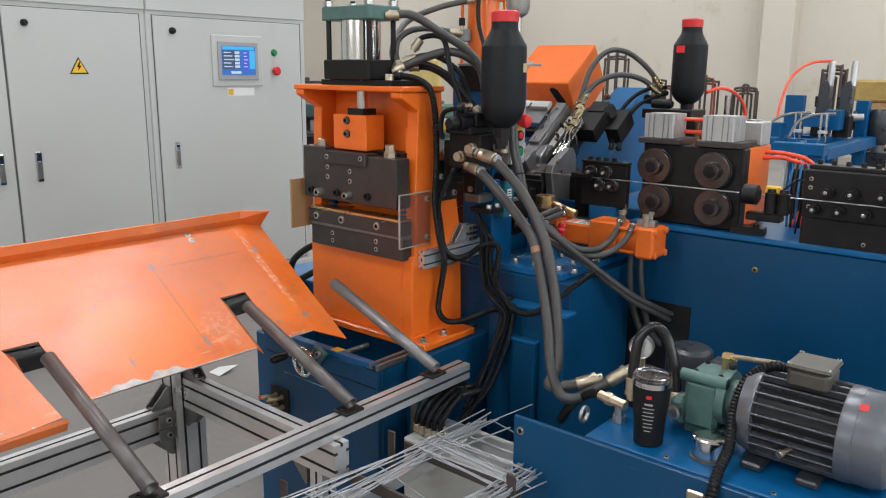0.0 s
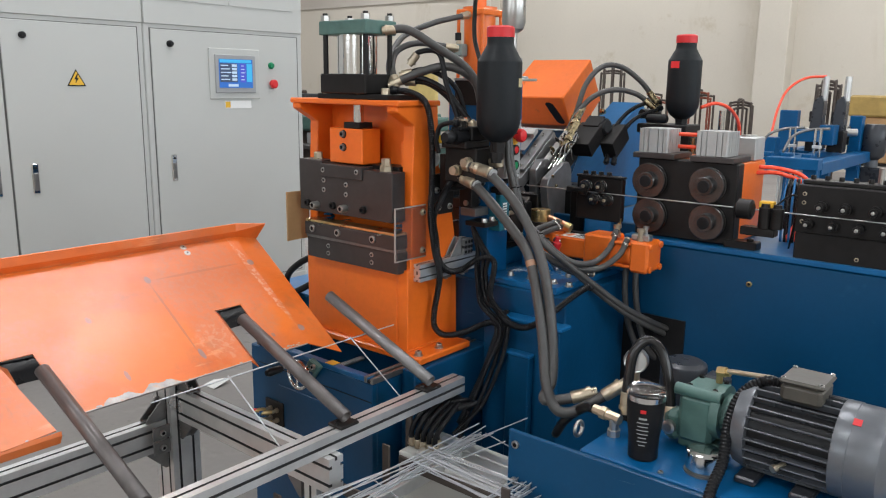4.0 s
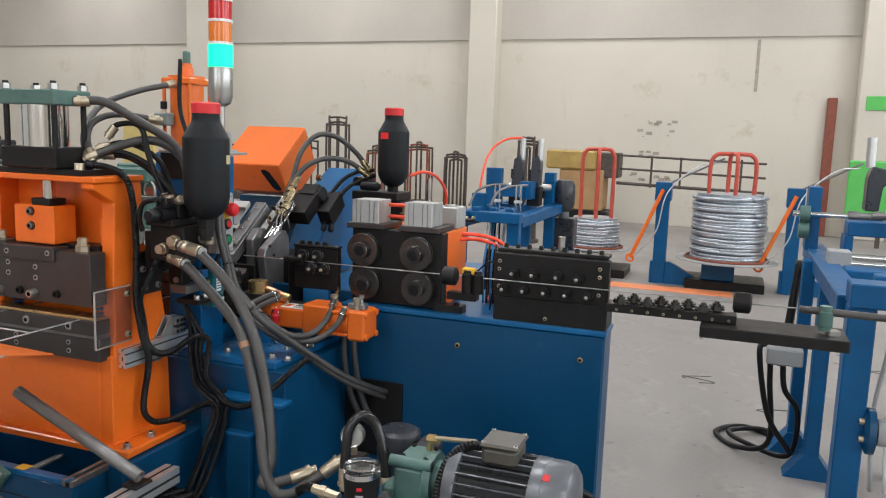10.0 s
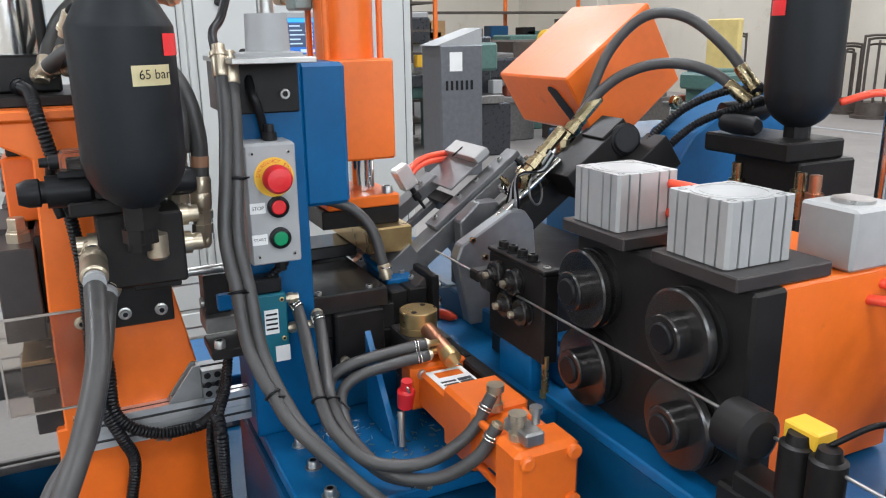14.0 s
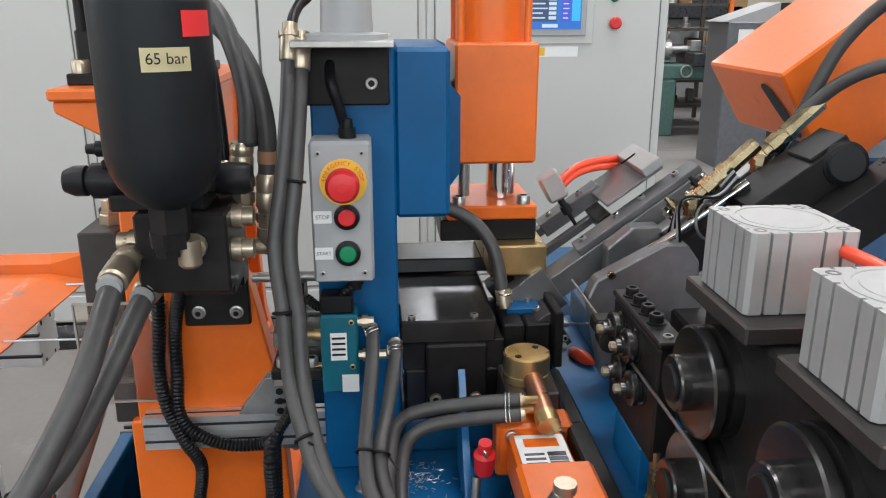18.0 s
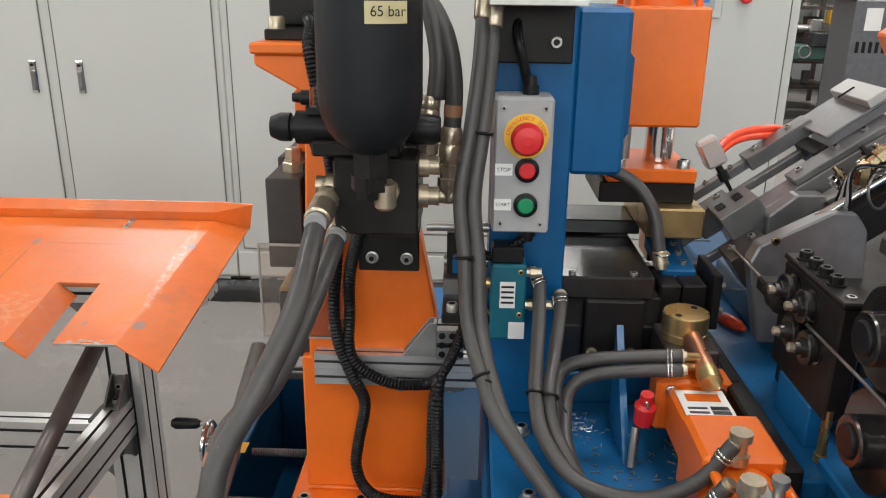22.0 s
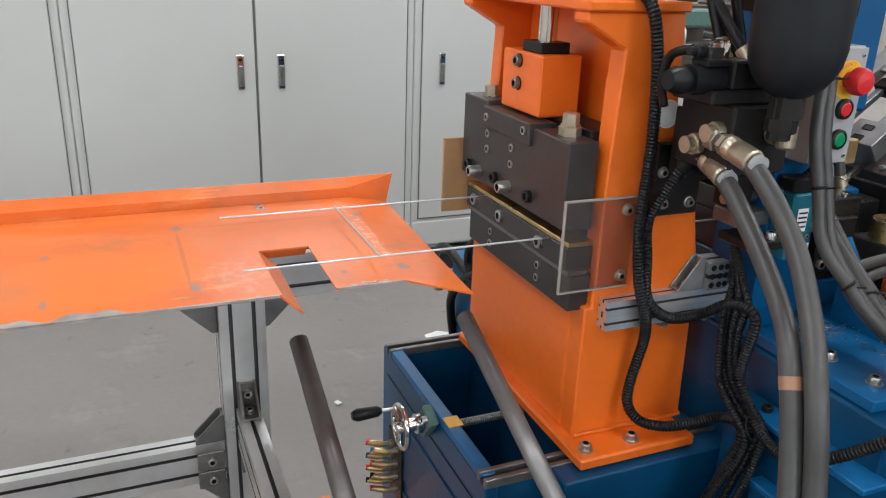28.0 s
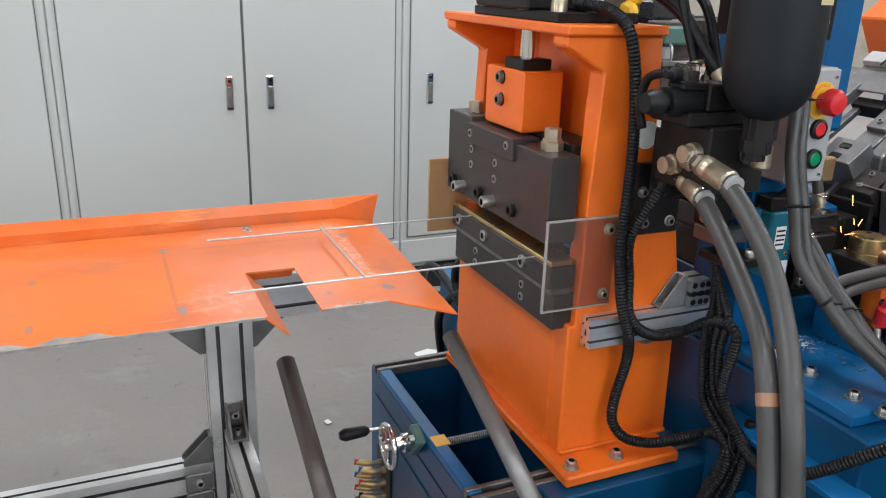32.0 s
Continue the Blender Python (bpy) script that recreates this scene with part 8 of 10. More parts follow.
    for x, y, z in ((-1.565, 2.652, 1.349), (-1.518, 2.535, 1.296)):
        part("hose_elbow", lathe(B(), (x, y, z), (0, 0.72, 0.69), [(-0.018, 0.012), (-0.002, 0.014), (0.0, 0.011), (0.012, 0.011), (0.012, 0.0155), (0.03, 0.0155), (0.03, 0.012), (0.042, 0.012), (0.042, 0.015), (0.055, 0.015), (0.055, 0.0125), (0.105, 0.0125), (0.11, 0.0115)], 8), ZINC, t, "brass coloured hose fitting")
        part("elbow_foot", lathe(B(), (x, y - 0.008, z - 0.03), (0, 0.1, 1), [(0, 0.012), (0.012, 0.012), (0.012, 0.015), (0.03, 0.014)], 8), ZINC, t)
    part("bolt_boss", lathe(B(), (-1.625, 2.98, 1.40), (1, 0, 0), [(0, 0.014), (0.012, 0.014), (0.013, 0.009), (0.02, 0.009)], 10), ZINC, t)
    # the slide: long bars, jaws and a folded sheet that go down the slope together
    slide = thing("bending_slide", "machined grey steel slide with jaws and a folded sheet", "slide", (-1.74, 2.58, 1.30))
    part("long_bar", slope_bar(-1.664, -1.612, 0.055, 0.385, -0.066, -0.026), GREY_STEEL, slide, "long machined steel bar")
    part("bar_cap", slope_bar(-1.660, -1.616, 0.15, 0.385, -0.026, -0.014), GREY_STEEL, slide)
    part("thin_bar", slope_bar(-1.782, -1.760, 0.0, 0.245, -0.012, 0.003), GREY_STEEL, slide)
    part("thin_bar", slope_bar(-1.738, -1.722, 0.01, 0.21, -0.034, -0.020), GREY_STEEL, slide)
    part("bar_head", slope_bar(-1.786, -1.744, 0.125, 0.250, -0.014, 0.012), GREY_STEEL, slide)
    sheet = part("folded_sheet", slope_bar(-1.790, -1.652, 0.232, 0.342, 0.002, 0.007), GREY_STEEL, slide, "grey folded sheet metal cover")
    part("sheet_fold", slope_bar(-1.790, -1.652, 0.310, 0.346, 0.007, 0.022), ALU_CYL, sheet)
    part("sheet_slot", slope_bar(-1.735, -1.731, 0.300, 0.330, 0.0222, 0.0230), BLACK, sheet)
    part("cross_bar", slope_bar(-1.744, -1.664, 0.205, 0.232, -0.045, -0.012), BLACK_OX, slide)
    part("jaw", slope_bar(-1.672, -1.590, 0.020, 0.088, -0.070, 0.006), GREY_STEEL, slide, "grey steel jaw with two round holes")
    for u in (0.035, 0.066):
        part("jaw_hole", slope_bar(-1.646, -1.622, u - 0.007, u + 0.007, 0.0062, 0.0070), BLACK, slide)
    part("jaw", slope_bar(-1.716, -1.674, -0.010, 0.062, -0.048, 0.000), GREY_STEEL, slide)
    part("jaw", slope_bar(-1.600, -1.530, -0.006, 0.060, -0.100, -0.036), DIE, slide)
    part("claw", slope_bar(-1.700, -1.690, -0.085, 0.0, -0.045, -0.030), GREY_STEEL, slide, "thin bending finger")
    part("claw", slope_bar(-1.640, -1.630, -0.085, 0.03, -0.070, -0.055), GREY_STEEL, slide, "thin bending finger")
    for x, n, us in ((-1.64, -0.014, (0.17, 0.235, 0.285, 0.35)), (-1.771, 0.003, (0.02, 0.05, 0.10)), (-1.765, 0.012, (0.15, 0.215)), (-1.565, -0.036, (0.01, 0.045)), (-1.695, 0.0, (0.008, 0.045))):
        for u in us:
            bolt(slide, (x, *slope_at(u, n)), (0, -SLOPE_SIN, SLOPE_COS), 0.006, 0.005, STEEL)
    for u, n in ((0.03, -0.062), (0.055, -0.086), (0.01, -0.09)):
        bolt(slide, (-1.530, *slope_at(u, n)), (1, 0, 0), 0.0055, 0.003, STEEL)
    a = thing("spray_nozzle", "small air nozzle aimed at the weld point", "nozzle", (-1.69, 2.35, 1.22))
    part("body", box(B(), -1.71, -1.68, 2.34, 2.375, 1.25, 1.30, 0.004, Matrix.Rotation(0.5, 4, "X")), ALU, a)
    part("tip", lathe(B(), (-1.695, 2.368, 1.258), (0.05, 0.5, -0.8), [(0, 0.006), (0.02, 0.006), (0.02, 0.009), (0.035, 0.009), (0.035, 0.004), (0.06, 0.003)], 12), BLACK, a)
    # stand that carries the second accumulator
    s = thing("valve_stand", "black valve stand under the rear accumulator", "valve block", (-1.27, 2.94, 1.02))
    part("post", box(B(), -1.34, -1.19, 2.88, 3.02, 1.02, 1.33, 0.004), BLACK_OX, s)
    part("valve", box(B(), -1.40, -1.20, 2.86, 3.0, 1.33, 1.365, 0.004), BLACK_OX, s)
    part("neck", lathe(B(), (-1.255, 2.94, 1.335), (0, 0, 1), [(0, 0.022), (0.05, 0.022)], 12), BLACK_OX, s)
    part("solenoid", lathe(B(), (-1.40, 2.90, 1.40), (0.25, 1, 0), [(0, 0.018), (0.02, 0.02), (0.09, 0.02), (0.1, 0.014)], 18), BLACK, s)
    part("solenoid", lathe(B(), (-1.36, 2.87, 1.385), (1, 0, 0), [(0, 0.016), (0.02, 0.018), (0.07, 0.018), (0.08, 0.012)], 18), BLACK, s)
    for x, y in ((-1.17, 2.86), (-1.14, 2.86), (-1.30, 2.85)):
        part("fitting", lathe(B(), (x, y, 1.24), (0, 0, 1), [(0, 0.011), (0.03, 0.011), (0.03, 0.015), (0.05, 0.015), (0.05, 0.010), (0.08, 0.010)], 10), ZINC if x < -1.15 else COPPER, s)
    part("pipe", cyl(B(), (-1.12, 3.0, 1.2), (-1.12, 3.0, 1.42), 0.011, seg=14), CHROME, s)
    # rest of the deck behind the feeder
    d = thing("sensor_box", "small black switch box behind the feeder", "switch box", (-0.74, 2.74, 1.02))
    part("body", box(B(), -0.775, -0.70, 2.68, 2.80, 1.05, 1.20, 0.004), BLACK, d)
    part("label", box(B(), -0.7, -0.6993, 2.71, 2.74, 1.10, 1.14, 0), WHITE, d)
    part("foot", box(B(), -0.765, -0.71, 2.69, 2.79, 1.025, 1.05, 0), BLACK_OX, d)
    for k in range(6):
        hose_thing("thin_cable", [(-0.76 + 0.012 * k, 2.66, 1.22), (-0.75 + 0.014 * k, 2.60, 1.15), (-0.735 + 0.012 * k, 2.56, 1.03)], 0.004, CABLE if k % 2 else BLUE_LIGHT, "thin control cable at the feeder", "cable", group="thin cables")
    SLIDES.append(slide)
    hose_thing("thin_cable", [(-0.70, 2.37, 1.17), (-0.67, 2.40, 1.20), (-0.66, 2.44, 1.18), (-0.67, 2.46, 1.11), (-0.68, 2.46, 1.03)], 0.003, CABLE, "thin looped sensor cable", "cable", group="thin cables")


# ---- below and beside the table ----
def hand_wheel():
    t = thing("hand_wheel", "chrome hand wheel with black crank handle on the bed", "hand wheel", (-1.74, 1.46, 0.645))
    c = Vector((-1.745, 1.432, 0.645))
    part("rim", torus(c, (0, 1, 0), 0.042, 0.006, 32), CHROME, t)
    for k in range(3):
        a = k * math.tau / 3 + 0.4
        part("spoke", cyl(B(), c, c + Vector((0.042 * math.cos(a), 0, 0.042 * math.sin(a))), 0.005, seg=10), CHROME, t)
    part("hub", lathe(B(), c - Vector((0, 0.01, 0)), (0, 1, 0), [(0, 0.010), (0.01, 0.014), (0.04, 0.014), (0.04, 0.02), (0.05, 0.02)], 16), CHROME, t)
    part("flange", prism(B(), [(-1.785, 0.625), (-1.745, 0.61), (-1.70, 0.665), (-1.745, 0.685)], "y", 1.475, 1.497, 0.004), GREEN_CAST, t, "green cast bearing flange")
    for p in ((-1.765, 1.475, 0.628), (-1.722, 1.475, 0.665)):
        bolt(t, p, (0, -1, 0), 0.008, 0.009, STEEL)
    part("crank_pin", cyl(B(), c + Vector((-0.035, 0, 0.02)), c + Vector((-0.037, -0.03, 0.02)), 0.004, seg=10), STEEL, t)
    part("crank_handle", lathe(B(), c + Vector((-0.037, -0.028, 0.02)), (0, -1, 0.0), [(0, 0.006), (0.008, 0.011), (0.05, 0.013), (0.06, 0.008)], 16), BLACK, t)
    s = thing("yellow_tag", "small yellow warning tag on the rim", "sticker", (-1.68, 1.498, 0.66))
    part("tag", box(B(), -1.70, -1.665, 1.5, 1.53, 0.6762, 0.6772, 0), YELLOW, s)
    # row of air fittings on the front of the bed
    for i in range(4):
        for j in range(2):
            x, z = -1.955 + 0.032 * j, 0.462 - 0.034 * i
            f = thing("air_coupling", "brass push-in air fitting with clamp", "pipe fitting", (x, 1.49, z), "row of air fittings")
            part("stem", lathe(B(), (x, 1.495, z), (0, -1, 0), [(0, 0.008), (0.012, 0.008), (0.012, 0.006), (0.03, 0.006)], 10), NICKEL, f)
            part("elbow", lathe(B(), (x, 1.468, z), (-0.4, -1, 0.1), [(0, 0.006), (0.012, 0.008), (0.03, 0.007), (0.04, 0.006)], 10), BRASS, f)
            part("collar", lathe(B(), (x - 0.012, 1.44, z + 0.003), (-0.4, -1, 0.1), [(0, 0.007), (0.01, 0.007)], 10), (RED, BLUE_BRIGHT, RED, BLACK)[(i + j) % 4], f)
    st = thing("coupling_rail", "dark steel strip carrying the air couplings", "bracket", (-1.94, 1.49, 0.33))
    part("strip", box(B(), -1.985, -1.895, 1.490, 1.4978, 0.33, 0.49, 0.001), BLACK_OX, st)


def bin_and_wire():
    t = thing("wire_rack", "dark flat-bar rack collecting the finished wire frames", "rack", (-1.15, 1.35, 0))
    for y in (1.40, 1.20, 1.0):
        part("cross_bar", box(B(), -1.30, -0.93, y - 0.004, y + 0.004, 0.515, 0.545, 0.001), RACK, t)
    for x, y in ((-1.40, 1.548), (-0.995, 1.545), (-0.93, 1.36), (-1.29, 1.34), (-0.93, 1.0), (-1.30, 1.0)):
        part("upright", box(B(), x - 0.012, x + 0.012, y - 0.003, y + 0.003, 0.03, 0.60, 0.001), RACK, t)
    for x in (-1.25, -1.02):
        part("rail", box(B(), x - 0.02, x + 0.02, 0.75, 1.58, 0.475, 0.51, 0.002), ALU, t)
    for x in (-1.27, -0.98):
        for y in (0.80, 1.52):
            part("leg", box(B(), x - 0.015, x + 0.015, y - 0.015, y + 0.015, 0.0, 0.475, 0.001), RACK, t)
    c = thing("connector_box", "pale grey electrical box with cable plugs", "electrical box", (-1.25, 1.60, 0.0))
    part("box", box(B(), -1.40, -1.03, 1.50, 1.68, 0.12, 0.49, 0.006), CAB, c)
    part("stand", box(B(), -1.38, -1.05, 1.52, 1.66, 0.0, 0.12, 0.0), BLACK_OX, c)
    for k in range(3):
        part("profile_strip", box(B(), -1.34 + 0.0 * k, -1.06, 1.51 + 0.045 * k, 1.545 + 0.045 * k, 0.49, 0.505, 0.002), ALU, c)
    rng = random.Random(11)
    for k in range(13):
        f = thing("wire_ladder", "finished welded wire frame lying in the rack", "wire frame", (-1.10, 1.25, 0.55), "finished wire frames")
        z = 0.548 + 0.0022 * k
        a = radians(rng.uniform(-9, 3))
        cx, cy = -1.10 + rng.uniform(-0.03, 0.05), 1.22 + rng.uniform(-0.05, 0.05)

        def P(u, v, dz=0.0):
            return (cx + u * math.cos(a) - v * math.sin(a), cy + u * math.sin(a) + v * math.cos(a), z + dz)
        tl = rng.uniform(-0.012, 0.012)
        for u in (-0.131, 0.131):
            part("long_wire", cyl(B(), P(u, -0.40, -tl), P(u, 0.40, tl), 0.0019, seg=6), WIRE, f)
        for v in (-0.185, 0.185):
            part("cross_wire", cyl(B(), P(-0.135, v, 0.003), P(0.135, v, 0.003), 0.0019, seg=6), WIRE, f)


# ---- far part of the hall ----
def coil_stand(x, y, r, z0, z1, label, cage):
    t = thing("wire_coil", label, "wire coil", (x, y, z0), "wire coils")
    n = int((z1 - z0) / 0.035)
    rng = random.Random(int(r * 1000))
    for k in range(n):
        z = z0 + 0.018 + k * 0.035
        rr = r * (1 - 0.10 * rng.random()) if k > n - 3 else r * (1 - 0.035 * rng.random())
        part("turn", torus((x + rng.uniform(-0.01, 0.01), y, z), (rng.uniform(-0.03, 0.03), rng.uniform(-0.03, 0.03), 1), rr - 0.02, 0.021, 36), COIL, t)
    part("core", cyl(B(), (x, y, z0), (x, y, z1 - 0.01), r * 0.86, seg=36), COIL, t)
    s = thing("coil_turntable", "grey turntable with red hoops on a dark blue base", "turntable", (x, y, 0))
    part("disc", lathe(B(), (x, y, z0 - 0.03), (0, 0, 1), [(0, r * 1.35), (0.012, r * 1.35), (0.014, r * 1.3)], 40), BOXGREY, s)
    part("ring", torus((x, y, z0 - 0.005), (0, 0, 1), r * 1.08, 0.016, 40), RUST, s)
    part("base", box(B(), x - 0.42, x + 0.42, y - 0.30, y + 0.30, 0.0, 0.10, 0.01), BLACK_OX, s)
    part("drive", box(B(), x - 0.25, x + 0.1, y - 0.25, y + 0.1, 0.10, z0 - 0.03, 0.01), BLUE, s)
    for a in (0.25, 1.75):
        p = Vector((x + r * 0.60 * math.cos(a), y + r * 0.60 * math.sin(a), z0))
        q = Vector((x - r * 0.60 * math.cos(a), y - r * 0.60 * math.sin(a), z0))
        up = Vector((0, 0, cage - z0))
        part("hoop", sweep(B(), [p, p + up * 0.6, p + up * 0.90, p.lerp(q, 0.10) + up * 0.985, p.lerp(q, 0.25) + up, q.lerp(p, 0.25) + up, q.lerp(p, 0.10) + up * 0.985, q + up * 0.90, q + up * 0.6, q], 0.024, 8, 6), RED_TUBE, s)
    return s


def far_machines():
    coil_stand(0.0, 9.4, 0.41, 0.34, 1.07, "tall coil of galvanised wire on a turntable", 1.50)
    coil_stand(-1.53, 9.6, 0.31, 0.34, 0.69, "half used coil of galvanised wire on a turntable", 1.50)
    for x, y in ((-0.72, 9.3), (0.66, 9.3), (1.9, 9.2)):
        t = thing("payoff_arm", "blue post with orange dancer arm guiding the wire", "payoff stand", (x, y, 0), "payoff stands")
        part("post", box(B(), x - 0.07, x + 0.07, y - 0.06, y + 0.06, 0.0, 1.10, 0.006), BLUE_BRIGHT, t)
        part("foot", prism(B(), [(x - 0.1, 0.0), (x + 0.45, 0.0), (x + 0.45, 0.07), (x + 0.12, 0.25), (x - 0.1, 0.25)], "y", y - 0.05, y + 0.05), BLUE_BRIGHT, t)
        part("head", box(B(), x - 0.09, x + 0.09, y - 0.08, y + 0.08, 0.95, 1.16, 0.005), BLUE_BRIGHT, t)
        part("dancer", cyl(B(), (x, y - 0.1, 1.08), (x - 0.32, y - 0.12, 0.28), 0.022, seg=12), ORANGE, t, "orange dancer arm")
        part("guide_rod", cyl(B(), (x, y, 1.12), (x + 0.62, y + 0.1, 1.45), 0.012, seg=8), STEEL_DARK, t)
        part("roller", torus((x - 0.32, y - 0.12, 0.28), (0, 1, 0), 0.04, 0.012), ORANGE, t)
        w = thing("loose_wire", "bright wire running from coil to dancer arm", "wire", (x, y, 0.3), "loose wires")
        part("strand", sweep(B(), [(x - 0.3, y - 0.12, 0.28), (x - 0.05, y - 0.15, 0.6), (x + 0.05, y - 0.12, 1.05), (x + 0.35, y, 1.35), (x + 0.6, y + 0.1, 1.40)], 0.008, 6), WIRE, w)
    # second wire feeding machine
    t = thing("wire_machine", "blue wire feeding machine on a four-legged table", "machine", (-1.6, 6.2, 0))
    for x, y, w in ((-1.84, 5.52, 0.035), (-1.44, 5.52, 0.045), (-1.70, 6.9, 0.04), (-1.49, 6.9, 0.045)):
        part("leg", box(B(), x - w, x + w, y - 0.04, y + 0.04, 0.0, 0.99, 0.004), BLUE_BRIGHT, t)
    part("front_beam", box(B(), -1.715, -1.385, 5.45, 5.56, 0.985, 1.058, 0.004), BLUE_BRIGHT, t)
    part("side_beam", box(B(), -1.50, -1.385, 5.56, 6.95, 0.95, 1.03, 0.004), BLUE_BRIGHT, t)
    part("far_beam", box(B(), -1.90, -1.82, 5.50, 6.95, 0.93, 1.0, 0.004), BLUE_BRIGHT, t)
    for x in (-1.86, -1.62):
        part("deck_rail", box(B(), x - 0.035, x + 0.035, 5.56, 6.90, 1.0, 1.045, 0.004), BLUE_BRIGHT, t)
    for y in (5.66, 6.15, 6.5, 6.8):
        part("deck_cross", box(B(), -1.825, -1.655, y - 0.04, y + 0.04, 1.005, 1.04, 0.003), BLUE_BRIGHT, t)
    part("upright_plate", box(B(), -1.545, -1.455, 6.85, 6.95, 0.88, 1.305, 0.004), BLUE_BRIGHT, t)
    part("upright_plate", box(B(), -1.93, -1.80, 6.36, 6.44, 1.04, 1.345, 0.004), BLUE_BRIGHT, t)
    part("carriage", box(B(), -1.745, -1.575, 6.1, 6.25, 1.13, 1.215, 0.004), BLUE_BRIGHT, t)
    part("carriage", box(B(), -1.62, -1.52, 6.3, 6.45, 1.10, 1.245, 0.004), BLUE_BRIGHT, t)
    part("carriage", box(B(), -1.90, -1.80, 5.9, 6.0, 1.04, 1.16, 0.004), BLUE_BRIGHT, t)
    for k in range(3):
        part("slide_block", box(B(), -1.80 + 0.13 * k, -1.74 + 0.13 * k, 5.62, 5.70, 1.045, 1.075, 0.003), BLUE_BRIGHT, t)
    part("straightener", box(B(), -1.96, -1.69, 5.46, 5.58, 0.975, 0.995, 0.003), BLACK_OX, t)
    for k in range(7):
        part("roller", lathe(B(), (-1.94 + k * 0.036, 5.50 + 0.03 * (k % 2), 0.995), (0, 0, 1), [(0, 0.015), (0.012, 0.015), (0.018, 0.010)], 10), NICKEL, t)
    for x in (-1.688, -1.52):
        for dx in (-0.018, 0.018):
            part("guide_bar", box(B(), x + dx - 0.007, x + dx + 0.007, 5.89, 5.91, 1.04, 1.235, 0.002), CHROME, t)
        part("bar_bridge", box(B(), x - 0.03, x + 0.03, 5.885, 5.915, 1.10, 1.12, 0.002), ALU, t)
        part("curved_tube", sweep(B(), [(x - 0.18, 5.75, 1.07), (x - 0.14, 5.8, 1.18), (x - 0.06, 5.88, 1.225), (x + 0.05, 5.98, 1.235)], 0.010, 8), STEEL_DARK, t)
    part("shaft", cyl(B(), (-1.80, 6.6, 1.18), (-1.46, 6.75, 1.18), 0.03, seg=14), STEEL, t)
    part("pulley", lathe(B(), (-1.60, 6.8, 1.152), (1, 0.2, 0), [(0, 0.075), (0.02, 0.075), (0.025, 0.05), (0.05, 0.05), (0.055, 0.075), (0.075, 0.075)], 24), BLACK_OX, t)
    for x in (-1.69, -1.535):
        part("clamp_body", prism(B(), [(x - 0.045, 1.20), (x + 0.04, 1.20), (x + 0.045, 1.40), (x + 0.02, 1.46), (x - 0.03, 1.42)], "y", 6.45, 6.55, 0.004), MOTOR, t)
        part("clamp_cylinder", cyl(B(), (x + 0.03, 6.5, 1.42), (x + 0.032, 6.5, 1.60), 0.024, seg=14), ALU, t)
        part("clamp_arm", box(B(), x - 0.055, x - 0.02, 6.46, 6.54, 1.26, 1.34, 0.004), BLACK_OX, t)
        part("clamp_foot", box(B(), x - 0.06, x + 0.05, 6.44, 6.56, 1.04, 1.20, 0.004), BLACK_OX, t)
    part("drive_motor", lathe(B(), (-1.39, 7.0, 0.96), (0, 0, 1), [(0, 0.05), (0.03, 0.085), (0.06, 0.095), (0.15, 0.098), (0.24, 0.095), (0.28, 0.07)], 24), MOTOR, t)
    part("gear_box", box(B(), -1.465, -1.275, 6.92, 7.1, 0.645, 0.905, 0.012), MOTOR, t)
    part("gear_neck", cyl(B(), (-1.39, 7.0, 0.90), (-1.39, 7.0, 0.97), 0.05, seg=18), MOTOR_END, t)
    part("gear_stand", box(B(), -1.45, -1.29, 6.94, 7.06, 0.0, 0.645, 0.006), BLUE, t)
    part("hose_loop", sweep(B(), [(-1.66, 6.5, 1.60), (-1.78, 6.4, 1.585), (-1.87, 6.3, 1.50), (-1.90, 6.2, 1.36), (-1.90, 6.1, 1.17)], 0.010, 8), RED_HOSE, t)
    part("motor_cable", sweep(B(), [(-1.30, 6.95, 0.70), (-1.26, 6.9, 0.55), (-1.30, 6.85, 0.38), (-1.40, 6.8, 0.10)], 0.013, 8), CABLE, t)
    for k in range(10):
        x = -1.66 + 0.026 * (k % 6) + 0.007 * (k // 6)
        y = 5.58 + 0.05 * (k // 3)
        part("hanging_hose", sweep(B(), [(x, y, 0.985), (x - 0.012 * (k % 3), y, 0.7), (x - 0.02 * (k % 3), y, 0.35), (x - 0.01, y, 0.03)], 0.008, 6, 5), (WHITE, BOXGREY, BLUE_LIGHT, CABLE)[k % 4], t)
    part("stand_block", box(B(), -2.75, -2.45, 5.35, 5.6, 0.0, 0.96, 0.01), BLACK_OX, t)
    whole("machine_wire", cyl(B(), (-4.5, 5.52, 1.02), (-1.9, 5.52, 1.02), 0.004, seg=6), WIRE, "bright wire entering the second machine", "wire")
    # low blue bench behind the base
    b = thing("blue_bench", "low blue machine bench behind the feeder", "bench", (-1.5, 4.3, 0))
    part("top", box(B(), -2.4, -0.9, 3.75, 4.6, 0.74, 0.80, 0.006), BLUE_LIGHT, b)
    for x in (-2.3, -1.0):
        for y in (3.85, 4.5):
            part("leg", box(B(), x - 0.05, x + 0.05, y - 0.05, y + 0.05, 0, 0.74, 0.004), BLUE, b)
    # yellow roll former with long rails against the wall
    y = thing("roll_former", "yellow machine with long dark rails by the wall", "machine", (-2.0, 14.5, 0))
    part("cover", box(B(), -3.25, -2.35, 14.2, 14.9, 1.08, 1.42, 0.03), mat("dull_yellow_paint", (0.40, 0.27, 0.08), 0.5, var=0.2, scale=8), y)
    part("frame", box(B(), -3.0, -2.2, 14.25, 14.85, 0.35, 1.08, 0.02), CARD, y)
